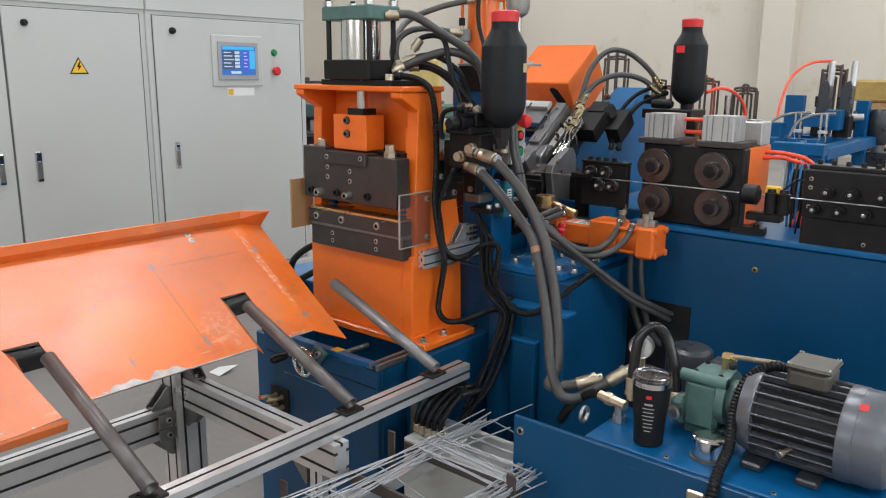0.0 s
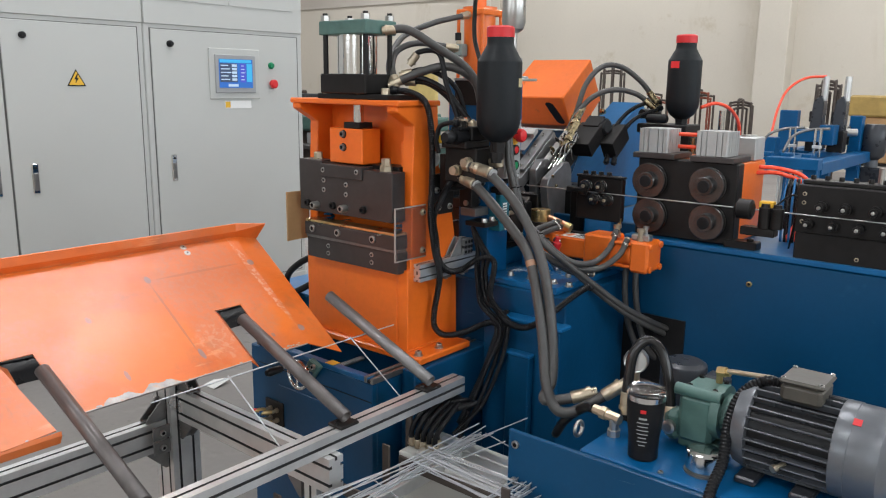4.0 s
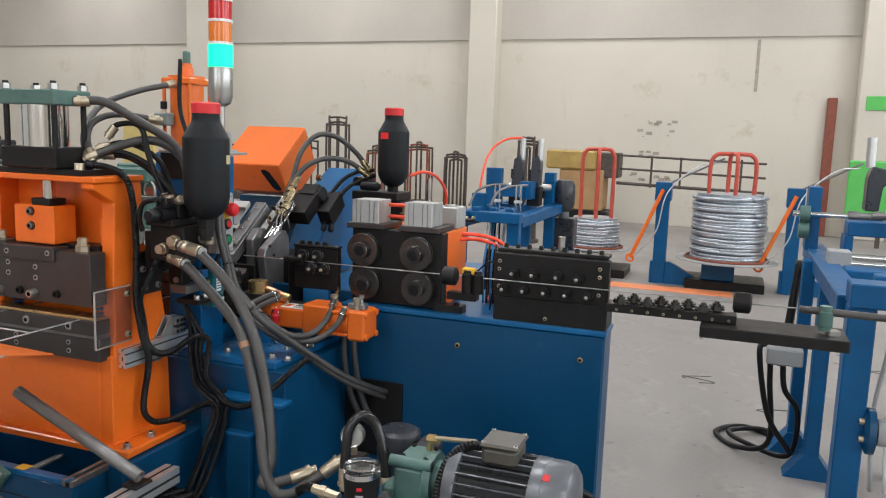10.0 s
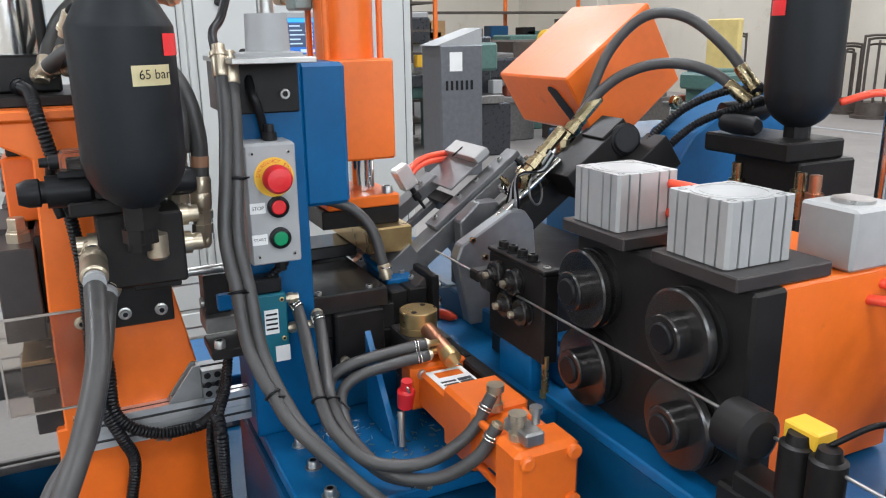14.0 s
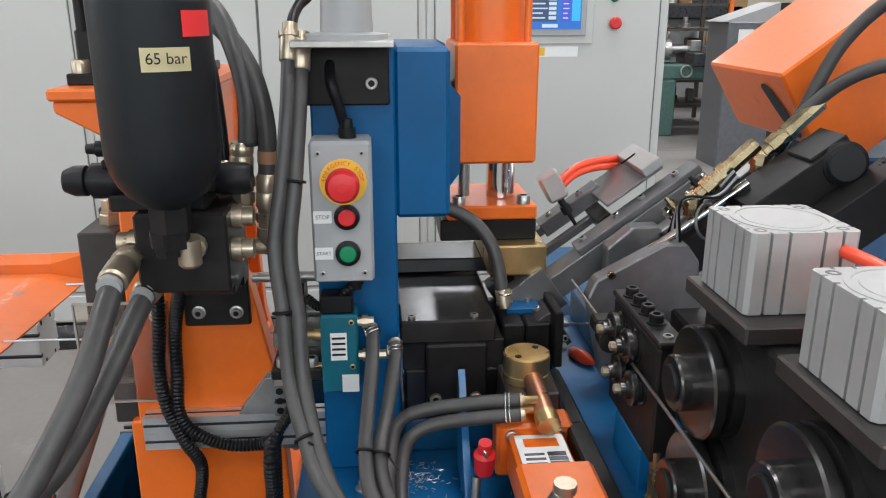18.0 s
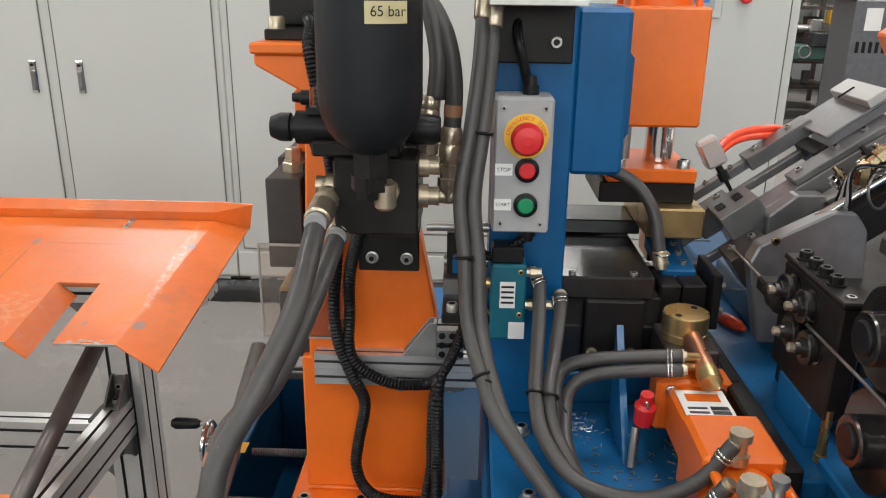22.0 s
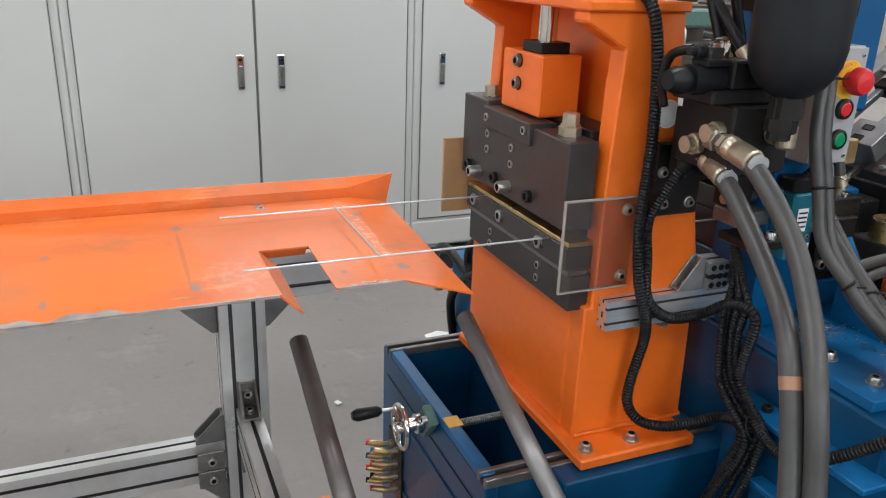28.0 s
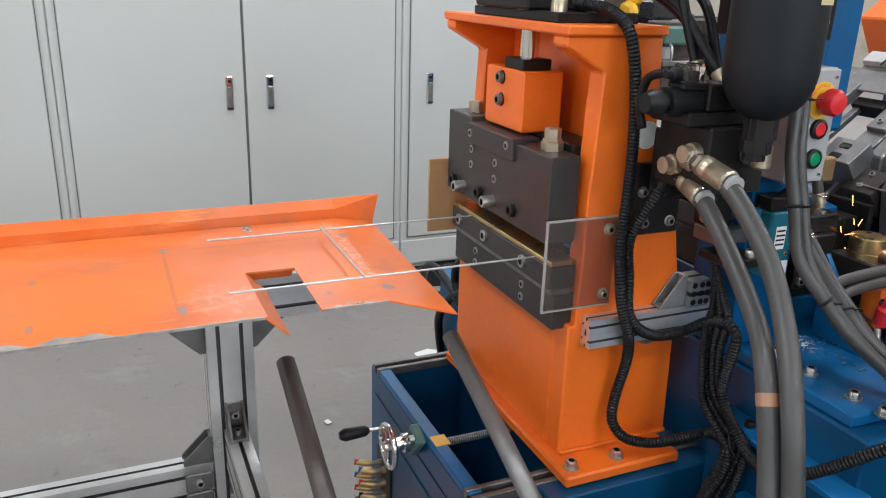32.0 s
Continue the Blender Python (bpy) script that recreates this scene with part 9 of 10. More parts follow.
    part("foot", box(B(), -3.1, -2.1, 14.25, 14.85, 0.0, 0.35, 0.02), BLACK_OX, y)
    part("chuck", box(B(), -2.35, -1.95, 14.3, 14.8, 0.95, 1.40, 0.02), RACK, y)
    for z in (1.36, 1.12, 0.86):
        part("rail", cyl(B(), (-2.0, 14.5, z), (0.5, 14.5, z - 0.06), 0.020 if z > 0.9 else 0.03, seg=10), RACK, y)
    for x in (-1.4, -0.9, -0.4, 0.1):
        part("bracket", box(B(), x - 0.018, x + 0.018, 14.47, 14.53, 0.80, 1.36, 0.004), RACK, y)
    for x in (-1.2, 0.0):
        part("stand", box(B(), x - 0.06, x + 0.06, 14.4, 14.6, 0.0, 0.85, 0.005), RACK, y)
    p = whole("wall_pipe", box(B(), 1.46, 1.62, 15.86, 15.98, 0.0, 2.5, 0.01), RUST, "red painted vertical pipe on the wall", "pipe")
    s = whole("green_sign", box(B(), 2.04, 2.44, 15.58, 15.598, 2.28, 2.52, 0.004), GREEN_PAINT, "bright green notice on the pillar", "sign")
    g = thing("green_screen", "bright green guard screen on two feet", "screen", (2.05, 14.5, 0))
    part("panel", box(B(), 1.75, 2.35, 14.5, 14.56, 0.5, 1.42, 0.05), GREEN_PAINT, g)
    for x in (1.82, 2.28):
        part("leg", box(B(), x - 0.03, x + 0.03, 14.48, 14.58, 0.0, 0.52, 0.0), RACK, g)
    # wall marks
    rng = random.Random(3)
    bm = B()
    for k in range(26):
        x, z, w = rng.uniform(-2.0, -1.2), rng.choice((0.9, 1.35, 1.75, 1.95)) + rng.uniform(-0.06, 0.06), rng.uniform(0.03, 0.12)
        box(bm, x, x + w, 15.993, 15.9985, z, z + w * 0.5, 0)
    box(bm, 0.2, 0.26, 15.993, 15.9985, 2.6, 3.55, 0)
    whole("wall_stains", bm, mat("dark_stain", (0.36, 0.32, 0.27), 0.8, var=0.3, scale=20), "dark worn patches on the cream wall", "stain", kind="stuff")
    # hoop racks along the wall
    for k, (x, yy, h, w, dark) in enumerate(((-11.2, 14.7, 1.35, 0.5, 0), (-10.4, 14.9, 1.25, 0.5, 0), (-9.6, 14.6, 1.4, 0.55, 0), (-8.6, 14.8, 1.4, 0.6, 0), (-7.75, 14.6, 1.9, 0.55, 1), (-6.9, 14.8, 1.35, 0.6, 0), (-6.05, 14.9, 1.45, 0.65, 0), (-5.0, 14.2, 1.3, 0.5, 0), (-3.0, 11.9, 1.60, 0.36, 0), (-12.1, 13.8, 1.5, 0.5, 0))):
        t = thing("hoop_rack", "dark bent-tube hoop rack standing by the wall", "rack", (x, yy, 0), "hoop racks")
        part("base", lathe(B(), (x, yy, 0.0), (0, 0, 1), [(0, w * 0.62), (0.05, w * 0.62), (0.06, w * 0.5), (0.28 if not dark else 0.6, w * 0.48)], 16), RACK if not dark else BLACK_OX, t)
        for i in range(4):
            a = i * 0.8 + 0.3 * k
            dx, dy = 0.42 * w * math.cos(a), 0.42 * w * math.sin(a)
            hh = h - 0.05 * i
            part("hoop", sweep(B(), [(x - dx, yy - dy, 0.2), (x - dx, yy - dy, hh - 0.12), (x - dx * 0.8, yy - dy * 0.8, hh), (x + dx * 0.8, yy + dy * 0.8, hh), (x + dx, yy + dy, hh - 0.12), (x + dx, yy + dy, 0.2)], 0.022, 6, 6), RUST if k in (5, 6) and i % 2 else RACK, t)


def straight_feeder():
    """Blue feeder frame next to the machine's tail."""
    t = thing("wire_payoff_machine", "tall blue feeder frame with rollers and cables", "machine frame", (0.8, 4.0, 0))
    for x, y, w in ((0.513, 3.2, 0.047), (1.62, 3.2, 0.047), (0.43, 4.4, 0.03), (0.492, 4.1, 0.034), (0.962, 4.2, 0.034), (1.62, 4.2, 0.034)):
        part("leg", box(B(), x - w, x + w, y - 0.05, y + 0.05, 0.0, 1.03, 0.005), BLUE_BRIGHT, t)
        part("foot_plate", prism(B(), [(x - 0.12, 0.0), (x + 0.12, 0.0), (x + w, 0.12), (x - w, 0.12)], "y", y - 0.06, y + 0.06), BLUE_BRIGHT, t)
    part("front_beam", box(B(), 0.466, 1.75, 3.13, 3.27, 1.03, 1.118, 0.005), BLUE_BRIGHT, t)
    part("front_plate", box(B(), 0.72, 1.75, 3.0, 3.13, 1.05, 1.085, 0.004), BLUE_BRIGHT, t)
    part("side_beam", box(B(), 0.44, 0.545, 3.27, 5.0, 0.97, 1.05, 0.005), BLUE_BRIGHT, t)
    part("mid_beam", box(B(), 0.545, 1.75, 3.92, 4.08, 1.0, 1.058, 0.005), BLUE_BRIGHT, t)
    part("mid_beam", box(B(), 0.60, 1.75, 3.5, 3.6, 1.06, 1.10, 0.005), BLUE_BRIGHT, t)
    part("back_beam", box(B(), 0.545, 1.75, 4.74, 4.86, 0.94, 1.02, 0.005), BLUE_BRIGHT, t)
    part("upper_post", box(B(), 0.425, 0.49, 4.72, 4.88, 1.04, 1.385, 0.004), BLUE_BRIGHT, t)
    part("upper_post", prism(B(), [(0.98, 1.02), (1.10, 1.02), (1.085, 1.37), (1.06, 1.395), (0.98, 1.395)], "y", 4.72, 4.88, 0.004), BLUE_BRIGHT, t)
    part("carriage", box(B(), 0.595, 0.995, 4.44, 4.6, 1.16, 1.232, 0.005), BLUE_BRIGHT, t)
    part("carriage_leg", box(B(), 0.585, 0.625, 4.44, 4.6, 1.03, 1.16, 0.004), BLUE_BRIGHT, t)
    for z, y, x0, x1 in ((1.24, 4.7, 0.35, 0.98), (1.072, 4.3, 0.56, 0.95), (1.05, 4.22, 0.56, 0.95)):
        part("guide_shaft", cyl(B(), (x0, y, z), (x1, y, z), 0.016, seg=14), CHROME, t)
    for z in (1.24, 1.15):
        part("bearing", lathe(B(), (0.385, 4.7, z), (1, 0, 0), [(0, 0.045), (0.05, 0.045), (0.05, 0.03)], 18), GREEN_CAST, t)
    part("shaft_collar", lathe(B(), (0.62, 4.7, 1.24), (1, 0, 0), [(0, 0.03), (0.04, 0.03), (0.04, 0.024), (0.12, 0.024), (0.12, 0.034), (0.16, 0.034)], 16), STEEL_DARK, t)
    part("end_nut", lathe(B(), (0.965, 4.7, 1.24), (1, 0, 0), [(0, 0.028), (0.03, 0.028)], 8), STEEL, t)
    part("switch_box", box(B(), 0.487, 0.59, 4.15, 4.26, 1.035, 1.112, 0.005), BOXGREY, t)
    part("air_cylinder", cyl(B(), (0.711, 4.78, 1.50), (0.708, 4.78, 1.66), 0.024, seg=14), ALU, t)
    part("valve_unit", prism(B(), [(0.70, 1.27), (0.765, 1.27), (0.775, 1.40), (0.81, 1.43), (0.80, 1.49), (0.72, 1.51), (0.70, 1.45)], "y", 4.72, 4.84, 0.006), MOTOR, t)
    for x in (0.80, 0.835):
        part("guide_bar", box(B(), x - 0.008, x + 0.008, 4.36, 4.38, 1.06, 1.25, 0.002), CHROME, t)
    part("drive", box(B(), 1.10, 1.45, 4.6, 4.95, 0.98, 1.29, 0.012), MOTOR, t)
    part("drive_cap", lathe(B(), (1.10, 4.7, 1.16), (-1, 0, 0), [(0, 0.08), (0.03, 0.08), (0.035, 0.05)], 20), MOTOR_END, t)
    part("pulley", lathe(B(), (0.39, 4.5, 0.97), (1, 0, 0), [(0, 0.03), (0.04, 0.03)], 14), BLACK_OX, t)
    part("cable_drop", sweep(B(), [(0.40, 4.55, 1.0), (0.38, 4.5, 0.80), (0.36, 4.45, 0.60), (0.34, 4.42, 0.45)], 0.022, 8), CABLE, t)
    part("roller", cyl(B(), (0.60, 3.16, 0.575), (1.6, 3.16, 0.575), 0.05, seg=24), BOXGREY, t, "pale grey roller")
    part("roller_flange", lathe(B(), (0.555, 3.16, 0.575), (1, 0, 0), [(0, 0.06), (0.012, 0.085), (0.035, 0.085), (0.04, 0.05)], 24), BLUE, t)
    for k in range(4):
        a = k * math.pi / 2 + 0.5
        bolt(t, (0.553, 3.16 + 0.045 * math.cos(a), 0.575 + 0.045 * math.sin(a)), (-1, 0, 0), 0.012, 0.015, NICKEL)
    for k in range(11):
        x = 0.72 + 0.06 * k
        part("hanging_tube", sweep(B(), [(x, 3.9 + 0.05 * (k % 3), 1.05), (x + 0.02, 3.9, 0.75), (x - 0.01, 3.92, 0.4), (x + 0.01, 3.9, 0.05)], 0.009, 6, 5), (BOXGREY, WHITE, BLUE_LIGHT, CABLE)[k % 4], t)
    part("hose_guide", sweep(B(), [(0.70, 4.45, 1.262), (0.775, 4.4, 1.268), (0.85, 4.25, 1.22), (0.868, 4.1, 1.12), (0.86, 4.0, 1.035)], 0.017, 8), STEEL_DARK, t)
    part("spool", lathe(B(), (1.0, 3.4, 1.14), (0, 0.3, 0.2), [(0, 0.03), (0.08, 0.03), (0.085, 0.02)], 14), GREEN_CAST, t)
    part("bracket_box", box(B(), 0.255, 0.42, 4.08, 4.2, 0.54, 0.62, 0.006), BOXGREY, t)
    for k, p in enumerate((((0.275, 4.1, 0.56), (0.28, 4.1, 0.45), (0.30, 4.15, 0.12), (0.15, 4.3, 0.02), (0.05, 4.5, 0.015), (0.2, 4.65, 0.015), (0.42, 4.5, 0.015)),
                           ((0.33, 4.1, 0.56), (0.35, 4.1, 0.42), (0.42, 4.12, 0.3), (0.40, 4.2, 0.05), (0.2, 4.35, 0.03), (0.12, 4.5, 0.03), (0.3, 4.6, 0.03), (0.45, 4.4, 0.03)),
                           ((0.245, 4.1, 0.64), (0.22, 4.05, 0.6), (0.28, 4.05, 0.3), (0.40, 4.1, 0.1)))):
        hose_thing("floor_cable", p, 0.014, CABLE, "thick black cable coiled on the floor", "cable", group="floor cables")
    c = thing("wire_conduit", "grey wire guide conduit with green clip", "conduit", (0.3, 2.36, 1.09))
    part("tube", sweep(B(), [(0.24, 2.36, 1.153), (0.6, 2.362, 1.148), (1.0, 2.37, 1.145), (1.6, 2.42, 1.16), (2.3, 2.5, 1.2)], 0.0105, 10), HOSE, c)
    part("clip", lathe(B(), (0.307, 2.361, 1.10), (0, 0, 1), [(0, 0.016), (0.012, 0.016), (0.014, 0.020), (0.052, 0.020), (0.054, 0.016), (0.068, 0.016)], 16), GREEN_CAST, c, "green clip")
    part("hex", lathe(B(), (0.33, 2.361, 1.09), (0, 0, 1), [(0, 0.02), (0.012, 0.02)], 6), STEEL, c)
    # arm that carries the flat straightener's end
    part("conduit_post", box(B(), 1.66, 1.72, 2.37, 2.45, 0.0, 1.15, 0.004), BLUE_BRIGHT, c)


def workshop():
    """Dim machines far behind the bender, and things left of the cabinets."""
    rng = random.Random(21)
    spec = ((-9.6, 6.6, 0.9, 0.8, 1.5, MOTOR), (-10.8, 7.6, 1.1, 0.9, 1.25, STEEL_DARK), (-11.9, 8.8, 1.2, 1.0, 1.5, GREEN_CAST), (-9.9, 8.6, 0.8, 0.8, 1.05, RACK), (-12.8, 10.4, 1.4, 1.0, 1.35, RACK), (-11.0, 10.4, 1.0, 0.9, 1.1, STEEL_DARK), (-9.0, 10.3, 0.9, 0.8, 1.0, GREEN_CAST), (-13.3, 7.2, 1.0, 1.4, 1.9, BOXGREY))
    for k, (x, y, w, d, h, m) in enumerate(spec):
        t = thing("workshop_machine", "dark old workshop machine standing far back", "machine", (x, y, 0), "workshop machines")
        part("base", box(B(), x - w / 2, x + w / 2, y - d / 2, y + d / 2, 0, h * 0.45, 0.02), m, t)
        part("column", box(B(), x - w / 3, x + w / 6, y - d / 3, y + d / 3, h * 0.45, h, 0.02), m, t)
        part("table", box(B(), x - w * 0.6, x + w * 0.6, y - d * 0.6, y + d * 0.3, h * 0.45, h * 0.52, 0.01), STEEL_DARK, t)
        part("head", box(B(), x - w / 3, x + w / 2, y - d / 2, y + d / 4, h * 0.72, h * 0.95, 0.03), (GREEN_CAST, MOTOR, RACK)[k % 3], t)
        part("wheel", torus((x + w * 0.45, y - d * 0.4, h * 0.6), (0.3, 1, 0), 0.14, 0.02), STEEL, t)
        for i in range(4):
            a, b = rng.uniform(-0.5, 0.5) * w, rng.uniform(-0.5, 0.3) * d
            part("fitting", box(B(), x + a - 0.07, x + a + 0.07, y + b - 0.07, y + b + 0.07, h * 0.52, h * (0.58 + 0.12 * rng.random()), 0.01), rng.choice((STEEL, BLACK_OX, YELLOW, RUST, BOXGREY)), t)
    for y, z in ((9.0, 0.95), (9.1, 1.25)):
        o = thing("yellow_drum", "yellow round drum cover on a machine", "drum", (-11.2, y, z), "yellow drums")
        part("drum", lathe(B(), (-11.2, y - 0.2, z + 0.15), (0.2, -1, 0), [(0, 0.15), (0.03, 0.18), (0.12, 0.18), (0.15, 0.12)], 20), YELLOW, o)
    yb = thing("yellow_machine", "yellow machine guard panel", "guard", (-10.23, 11.6, 0))
    # yellow paled in the colour itself to look sunlit
    part("panel", box(B(), -10.59, -9.88, 11.6, 11.7, 0.2, 1.71, 0.02), mat("sunlit_yellow_paint", (0.66, 0.52, 0.20), 0.5, var=0.12), yb)
    part("feet", box(B(), -10.49, -9.98, 11.5, 11.8, 0.0, 0.2, 0.0), BLACK_OX, yb)
    w = thing("vent_cabinet", "grey control cabinet with ventilation slots", "cabinet", (-8.2, 5.75, 0))
    part("body", box(B(), -8.5, -8.0, 5.45, 5.95, 0, 1.42, 0.01), MOTOR_END, w)
    part("sloped_top", prism(B(), [(5.40, 1.42), (5.95, 1.42), (5.95, 1.60)], "x", -8.45, -8.02), BOXGREY, w)
    part("notice", box(B(), -8.0, -7.995, 5.55, 5.70, 1.15, 1.35, 0), WHITE, w)
    for k in range(6):
        part("vent_slot", box(B(), -8.0, -7.996, 5.50 + 0.06 * k, 5.53 + 0.06 * k, 0.95, 1.05, 0), BLACK, w)
    st = thing("lathe_machine", "old green lathe with gear box and chip tray", "lathe", (-10.2, 5.95, 0))
    part("bed", box(B(), -10.5, -10.0, 5.2, 6.8, 0.70, 0.88, 0.02), GREEN_CAST, st)
    part("stand", box(B(), -10.5, -10.0, 5.3, 5.75, 0.0, 0.70, 0.02), GREEN_CAST, st)
    part("stand", box(B(), -10.5, -10.0, 6.3, 6.7, 0.0, 0.70, 0.02), GREEN_CAST, st)
    part("headstock", box(B(), -10.5, -10.05, 5.2, 5.6, 0.88, 1.25, 0.03), GREEN_CAST, st)
    part("chuck", lathe(B(), (-10.25, 5.6, 1.05), (0, 1, 0), [(0, 0.13), (0.1, 0.13), (0.1, 0.05), (0.4, 0.05)], 18), STEEL, st)
    part("carriage", box(B(), -10.5, -9.9, 5.9, 6.15, 0.86, 1.02, 0.01), MOTOR, st)
    part("tool_post", box(B(), -10.3, -10.15, 5.95, 6.08, 1.02, 1.16, 0.01), STEEL, st)
    part("tailstock", box(B(), -10.4, -10.1, 6.4, 6.65, 0.88, 1.12, 0.03), GREEN_CAST, st)
    for k in range(3):
        part("hand_wheel", torus((-9.98, 5.35 + 0.5 * k, 0.80), (1, 0, 0), 0.07, 0.012), STEEL, st)
    for k in range(34):
        yy, zz, xx = rng.uniform(4.75, 6.5), rng.choice((0.30, 0.62, 0.95, 1.28, 1.6)), rng.uniform(-11.6, -10.9)
        o = thing("stored_part", "dark machine part lying on the far shelf", "machine part", (xx, yy, zz), "stored parts")
        s = rng.uniform(0.04, 0.10)
        if k % 3:
            part("piece", box(B(), xx - s, xx + s, yy - s, yy + s, zz, zz + rng.uniform(0.06, 0.24), 0.01), rng.choice((MOTOR, GREEN_CAST, CARD, RACK, STEEL_DARK, BOXGREY, YELLOW, RUST)), o)
        else:
            part("piece", lathe(B(), (xx, yy, zz), (0, 0, 1), [(0, s), (0.05, s), (0.06, s * 0.5), (rng.uniform(0.1, 0.25), s * 0.5)], 14), rng.choice((STEEL, MOTOR, GREEN_CAST, RACK)), o)
    sh = thing("parts_rack", "open steel rack with shelves of machine parts", "shelf", (-11.2, 5.6, 0))
    for zz in (0.27, 0.59, 0.92, 1.25, 1.57, 1.95):
        part("shelf", box(B(), -11.7, -10.8, 4.5, 6.7, zz, zz + 0.03, 0), RACK, sh)
    for yy in (4.5, 5.6, 6.7):
        for xx in (-11.7, -10.8):
            part("post", box(B(), xx - 0.025, xx + 0.025, yy - 0.025, yy + 0.025, 0, 2.3, 0), ORANGE_DARK if xx > -11 else RACK, sh)
    r = thing("shelf_rack", "steel shelf rack full of dark parts", "shelf", (-14.5, 9.0, 0))
    for z in (0.4, 0.9, 1.4, 1.9):
        part("shelf", box(B(), -14.9, -14.3, 7.0, 12.0, z, z + 0.04, 0), RACK, r)
    for y in (7.0, 8.6, 10.2, 12.0):
        part("post", box(B(), -14.9, -14.84, y - 0.03, y + 0.03, 0, 2.2, 0), ORANGE_DARK, r)
    for k in range(40):
        y, z = rng.uniform(7.1, 11.8), rng.choice((0.44, 0.94, 1.44))
        c = thing("stored_box", "small stored box on the rack", "box", (-14.5, y, z), "stored boxes")
        s = rng.uniform(0.10, 0.22)
        part("carton", box(B(), -14.75, -14.45, y - s, y + s, z, z + rng.uniform(0.12, 0.36), 0.01), rng.choice((CARD, BLACK, MOTOR, BLUE, RUST, GREEN_CAST, RACK)), c)
    # left of the cabinets
    b = thing("black_bag_bin", "black bin wrapped in shiny plastic bag", "bin", (-4.6, -1.27, 0))
    part("bag", lathe(B(), (-4.6, -1.27, 0.02), (0, 0, 1), [(0, 0.17), (0.1, 0.21), (0.4, 0.22), (0.7, 0.215), (0.86, 0.225), (0.90, 0.21), (0.90, 0.18)], 14), PLINTH, b)
    s = thing("parts_shelf", "workbench with blue storage bins", "shelf", (-5.6, -1.6, 0))
    part("bench", box(B(), -6.0, -5.2, -3.2, -0.85, 0.85, 0.90, 0.005), BOXGREY, s)
    part("back", box(B(), -6.02, -5.98, -3.2, -0.85, 0.9, 2.2, 0), BLACK_OX, s)
    for x in (-5.95, -5.25):
        for y in (-3.15, -0.9):
            part("leg", box(B(), x - 0.02, x + 0.02, y - 0.02, y + 0.02, 0, 0.85, 0), BLACK_OX, s)
    for i in range(4):
        for j in range(9):
            y, z = -3.1 + 0.25 * j, 1.0 + 0.24 * i
            c = thing("storage_bin", "small blue plastic storage bin", "storage bin", (-5.85, y, z), "storage bins")
            part("bin", prism(B(), [(-5.97, z), (-5.72, z), (-5.68, z + 0.09), (-5.75, z + 0.16), (-5.97, z + 0.16)], "y", y, y + 0.22, 0.004), BLUE, c)
            part("tag", box(B(), -5.712, -5.708, y + 0.06, y + 0.16, z + 0.02, z + 0.06, 0, Matrix.Rotation(0.4, 4, "Y")), WHITE, c)
    f = thing("red_frame_board", "black notice board in a red frame on the bag bin", "notice board", (-4.55, -1.35, 0.92))
    part("board", box(B(), -4.62, -4.60, -1.60, -1.29, 0.93, 1.55, 0.004), BLACK, f)
    for a, c, d, e in ((-1.62, -1.59, 0.92, 1.56), (-1.30, -1.27, 0.92, 1.56), (-1.62, -1.27, 0.91, 0.94), (-1.62, -1.27, 1.54, 1.57)):
        part("frame_bar", box(B(), -4.625, -4.59, a, c, d, e, 0.004), RED, f)


def floor_litter():
    rng = random.Random(8)
    for k in range(14):
        x, y = rng.uniform(-0.2, 1.2), rng.uniform(4.6, 8.0)
        t = thing("wire_offcut", "short bent wire offcut on the floor", "wire offcut", (x, y, 0), "wire offcuts")
        part("strand", sweep(B(), [(x, y, 0.003), (x + rng.uniform(-0.1, 0.1), y + 0.05, 0.003), (x + rng.uniform(-0.2, 0.2), y + 0.12, 0.004)], 0.003, 5, 4), STEEL_DARK, t)
    for x, y in ((-2.15, 0.95), (-2.18, 1.38), (-2.9, 1.6)):
        whole("paper_scrap", box(B(), x, x + 0.025, y, y + 0.02, 0.004, 0.010, 0.002, Matrix.Rotation(0.4, 4, "Z")), WHITE, "crumpled white paper scrap on the floor", "paper scrap")
    bm = B()
    vs = [bm.verts.new(p) for p in ((-3.30, 2.10, 0.003), (-3.21, 2.10, 0.006), (-3.22, 2.22, 0.030), (-3.30, 2.16, 0.014))]
    bm.faces.new(vs)
    bm.faces.new([bm.verts.new(v.co + Vector((0, 0, -0.001))) for v in vs][::-1])
    whole("paper_sheet", bm, WHITE, "torn white paper lying folded on the floor", "paper")
    bm = B()
    for k in range(70):
        x, y = -1.40 + rng.uniform(-0.05, 0.13), 2.17 + rng.uniform(-0.05, 0.14)
        box(bm, x, x + rng.uniform(0.004, 0.012), y, y + 0.0015, 0.9025, 0.9045, 0, Matrix.Rotation(rng.uniform(0, 3), 4, "Z"))
    chips = random.Random(31)
    for k in range(110):
        cx, cy = chips.gauss(-1.425, 0.022), chips.gauss(2.112, 0.022)
        a, ln = chips.uniform(0, math.pi), chips.uniform(0.0012, 0.0045)
        dx, dy = math.cos(a) * ln, math.sin(a) * ln
        cyl(bm, (cx - dx, cy - dy, 0.9028), (cx + dx, cy + dy, 0.9035 + chips.uniform(0, 0.0015)), 0.0006, seg=4)
    whole("metal_chips", bm, STEEL, "scattered bright metal chips on the bed", "metal chips", kind="stuff")


manifold()
hoses()
weld_fixtures()
bender()
hand_wheel()
bin_and_wire()
far_machines()
straight_feeder()
workshop()
floor_litter()


# ---- what moves ----
DOWN = 33.0
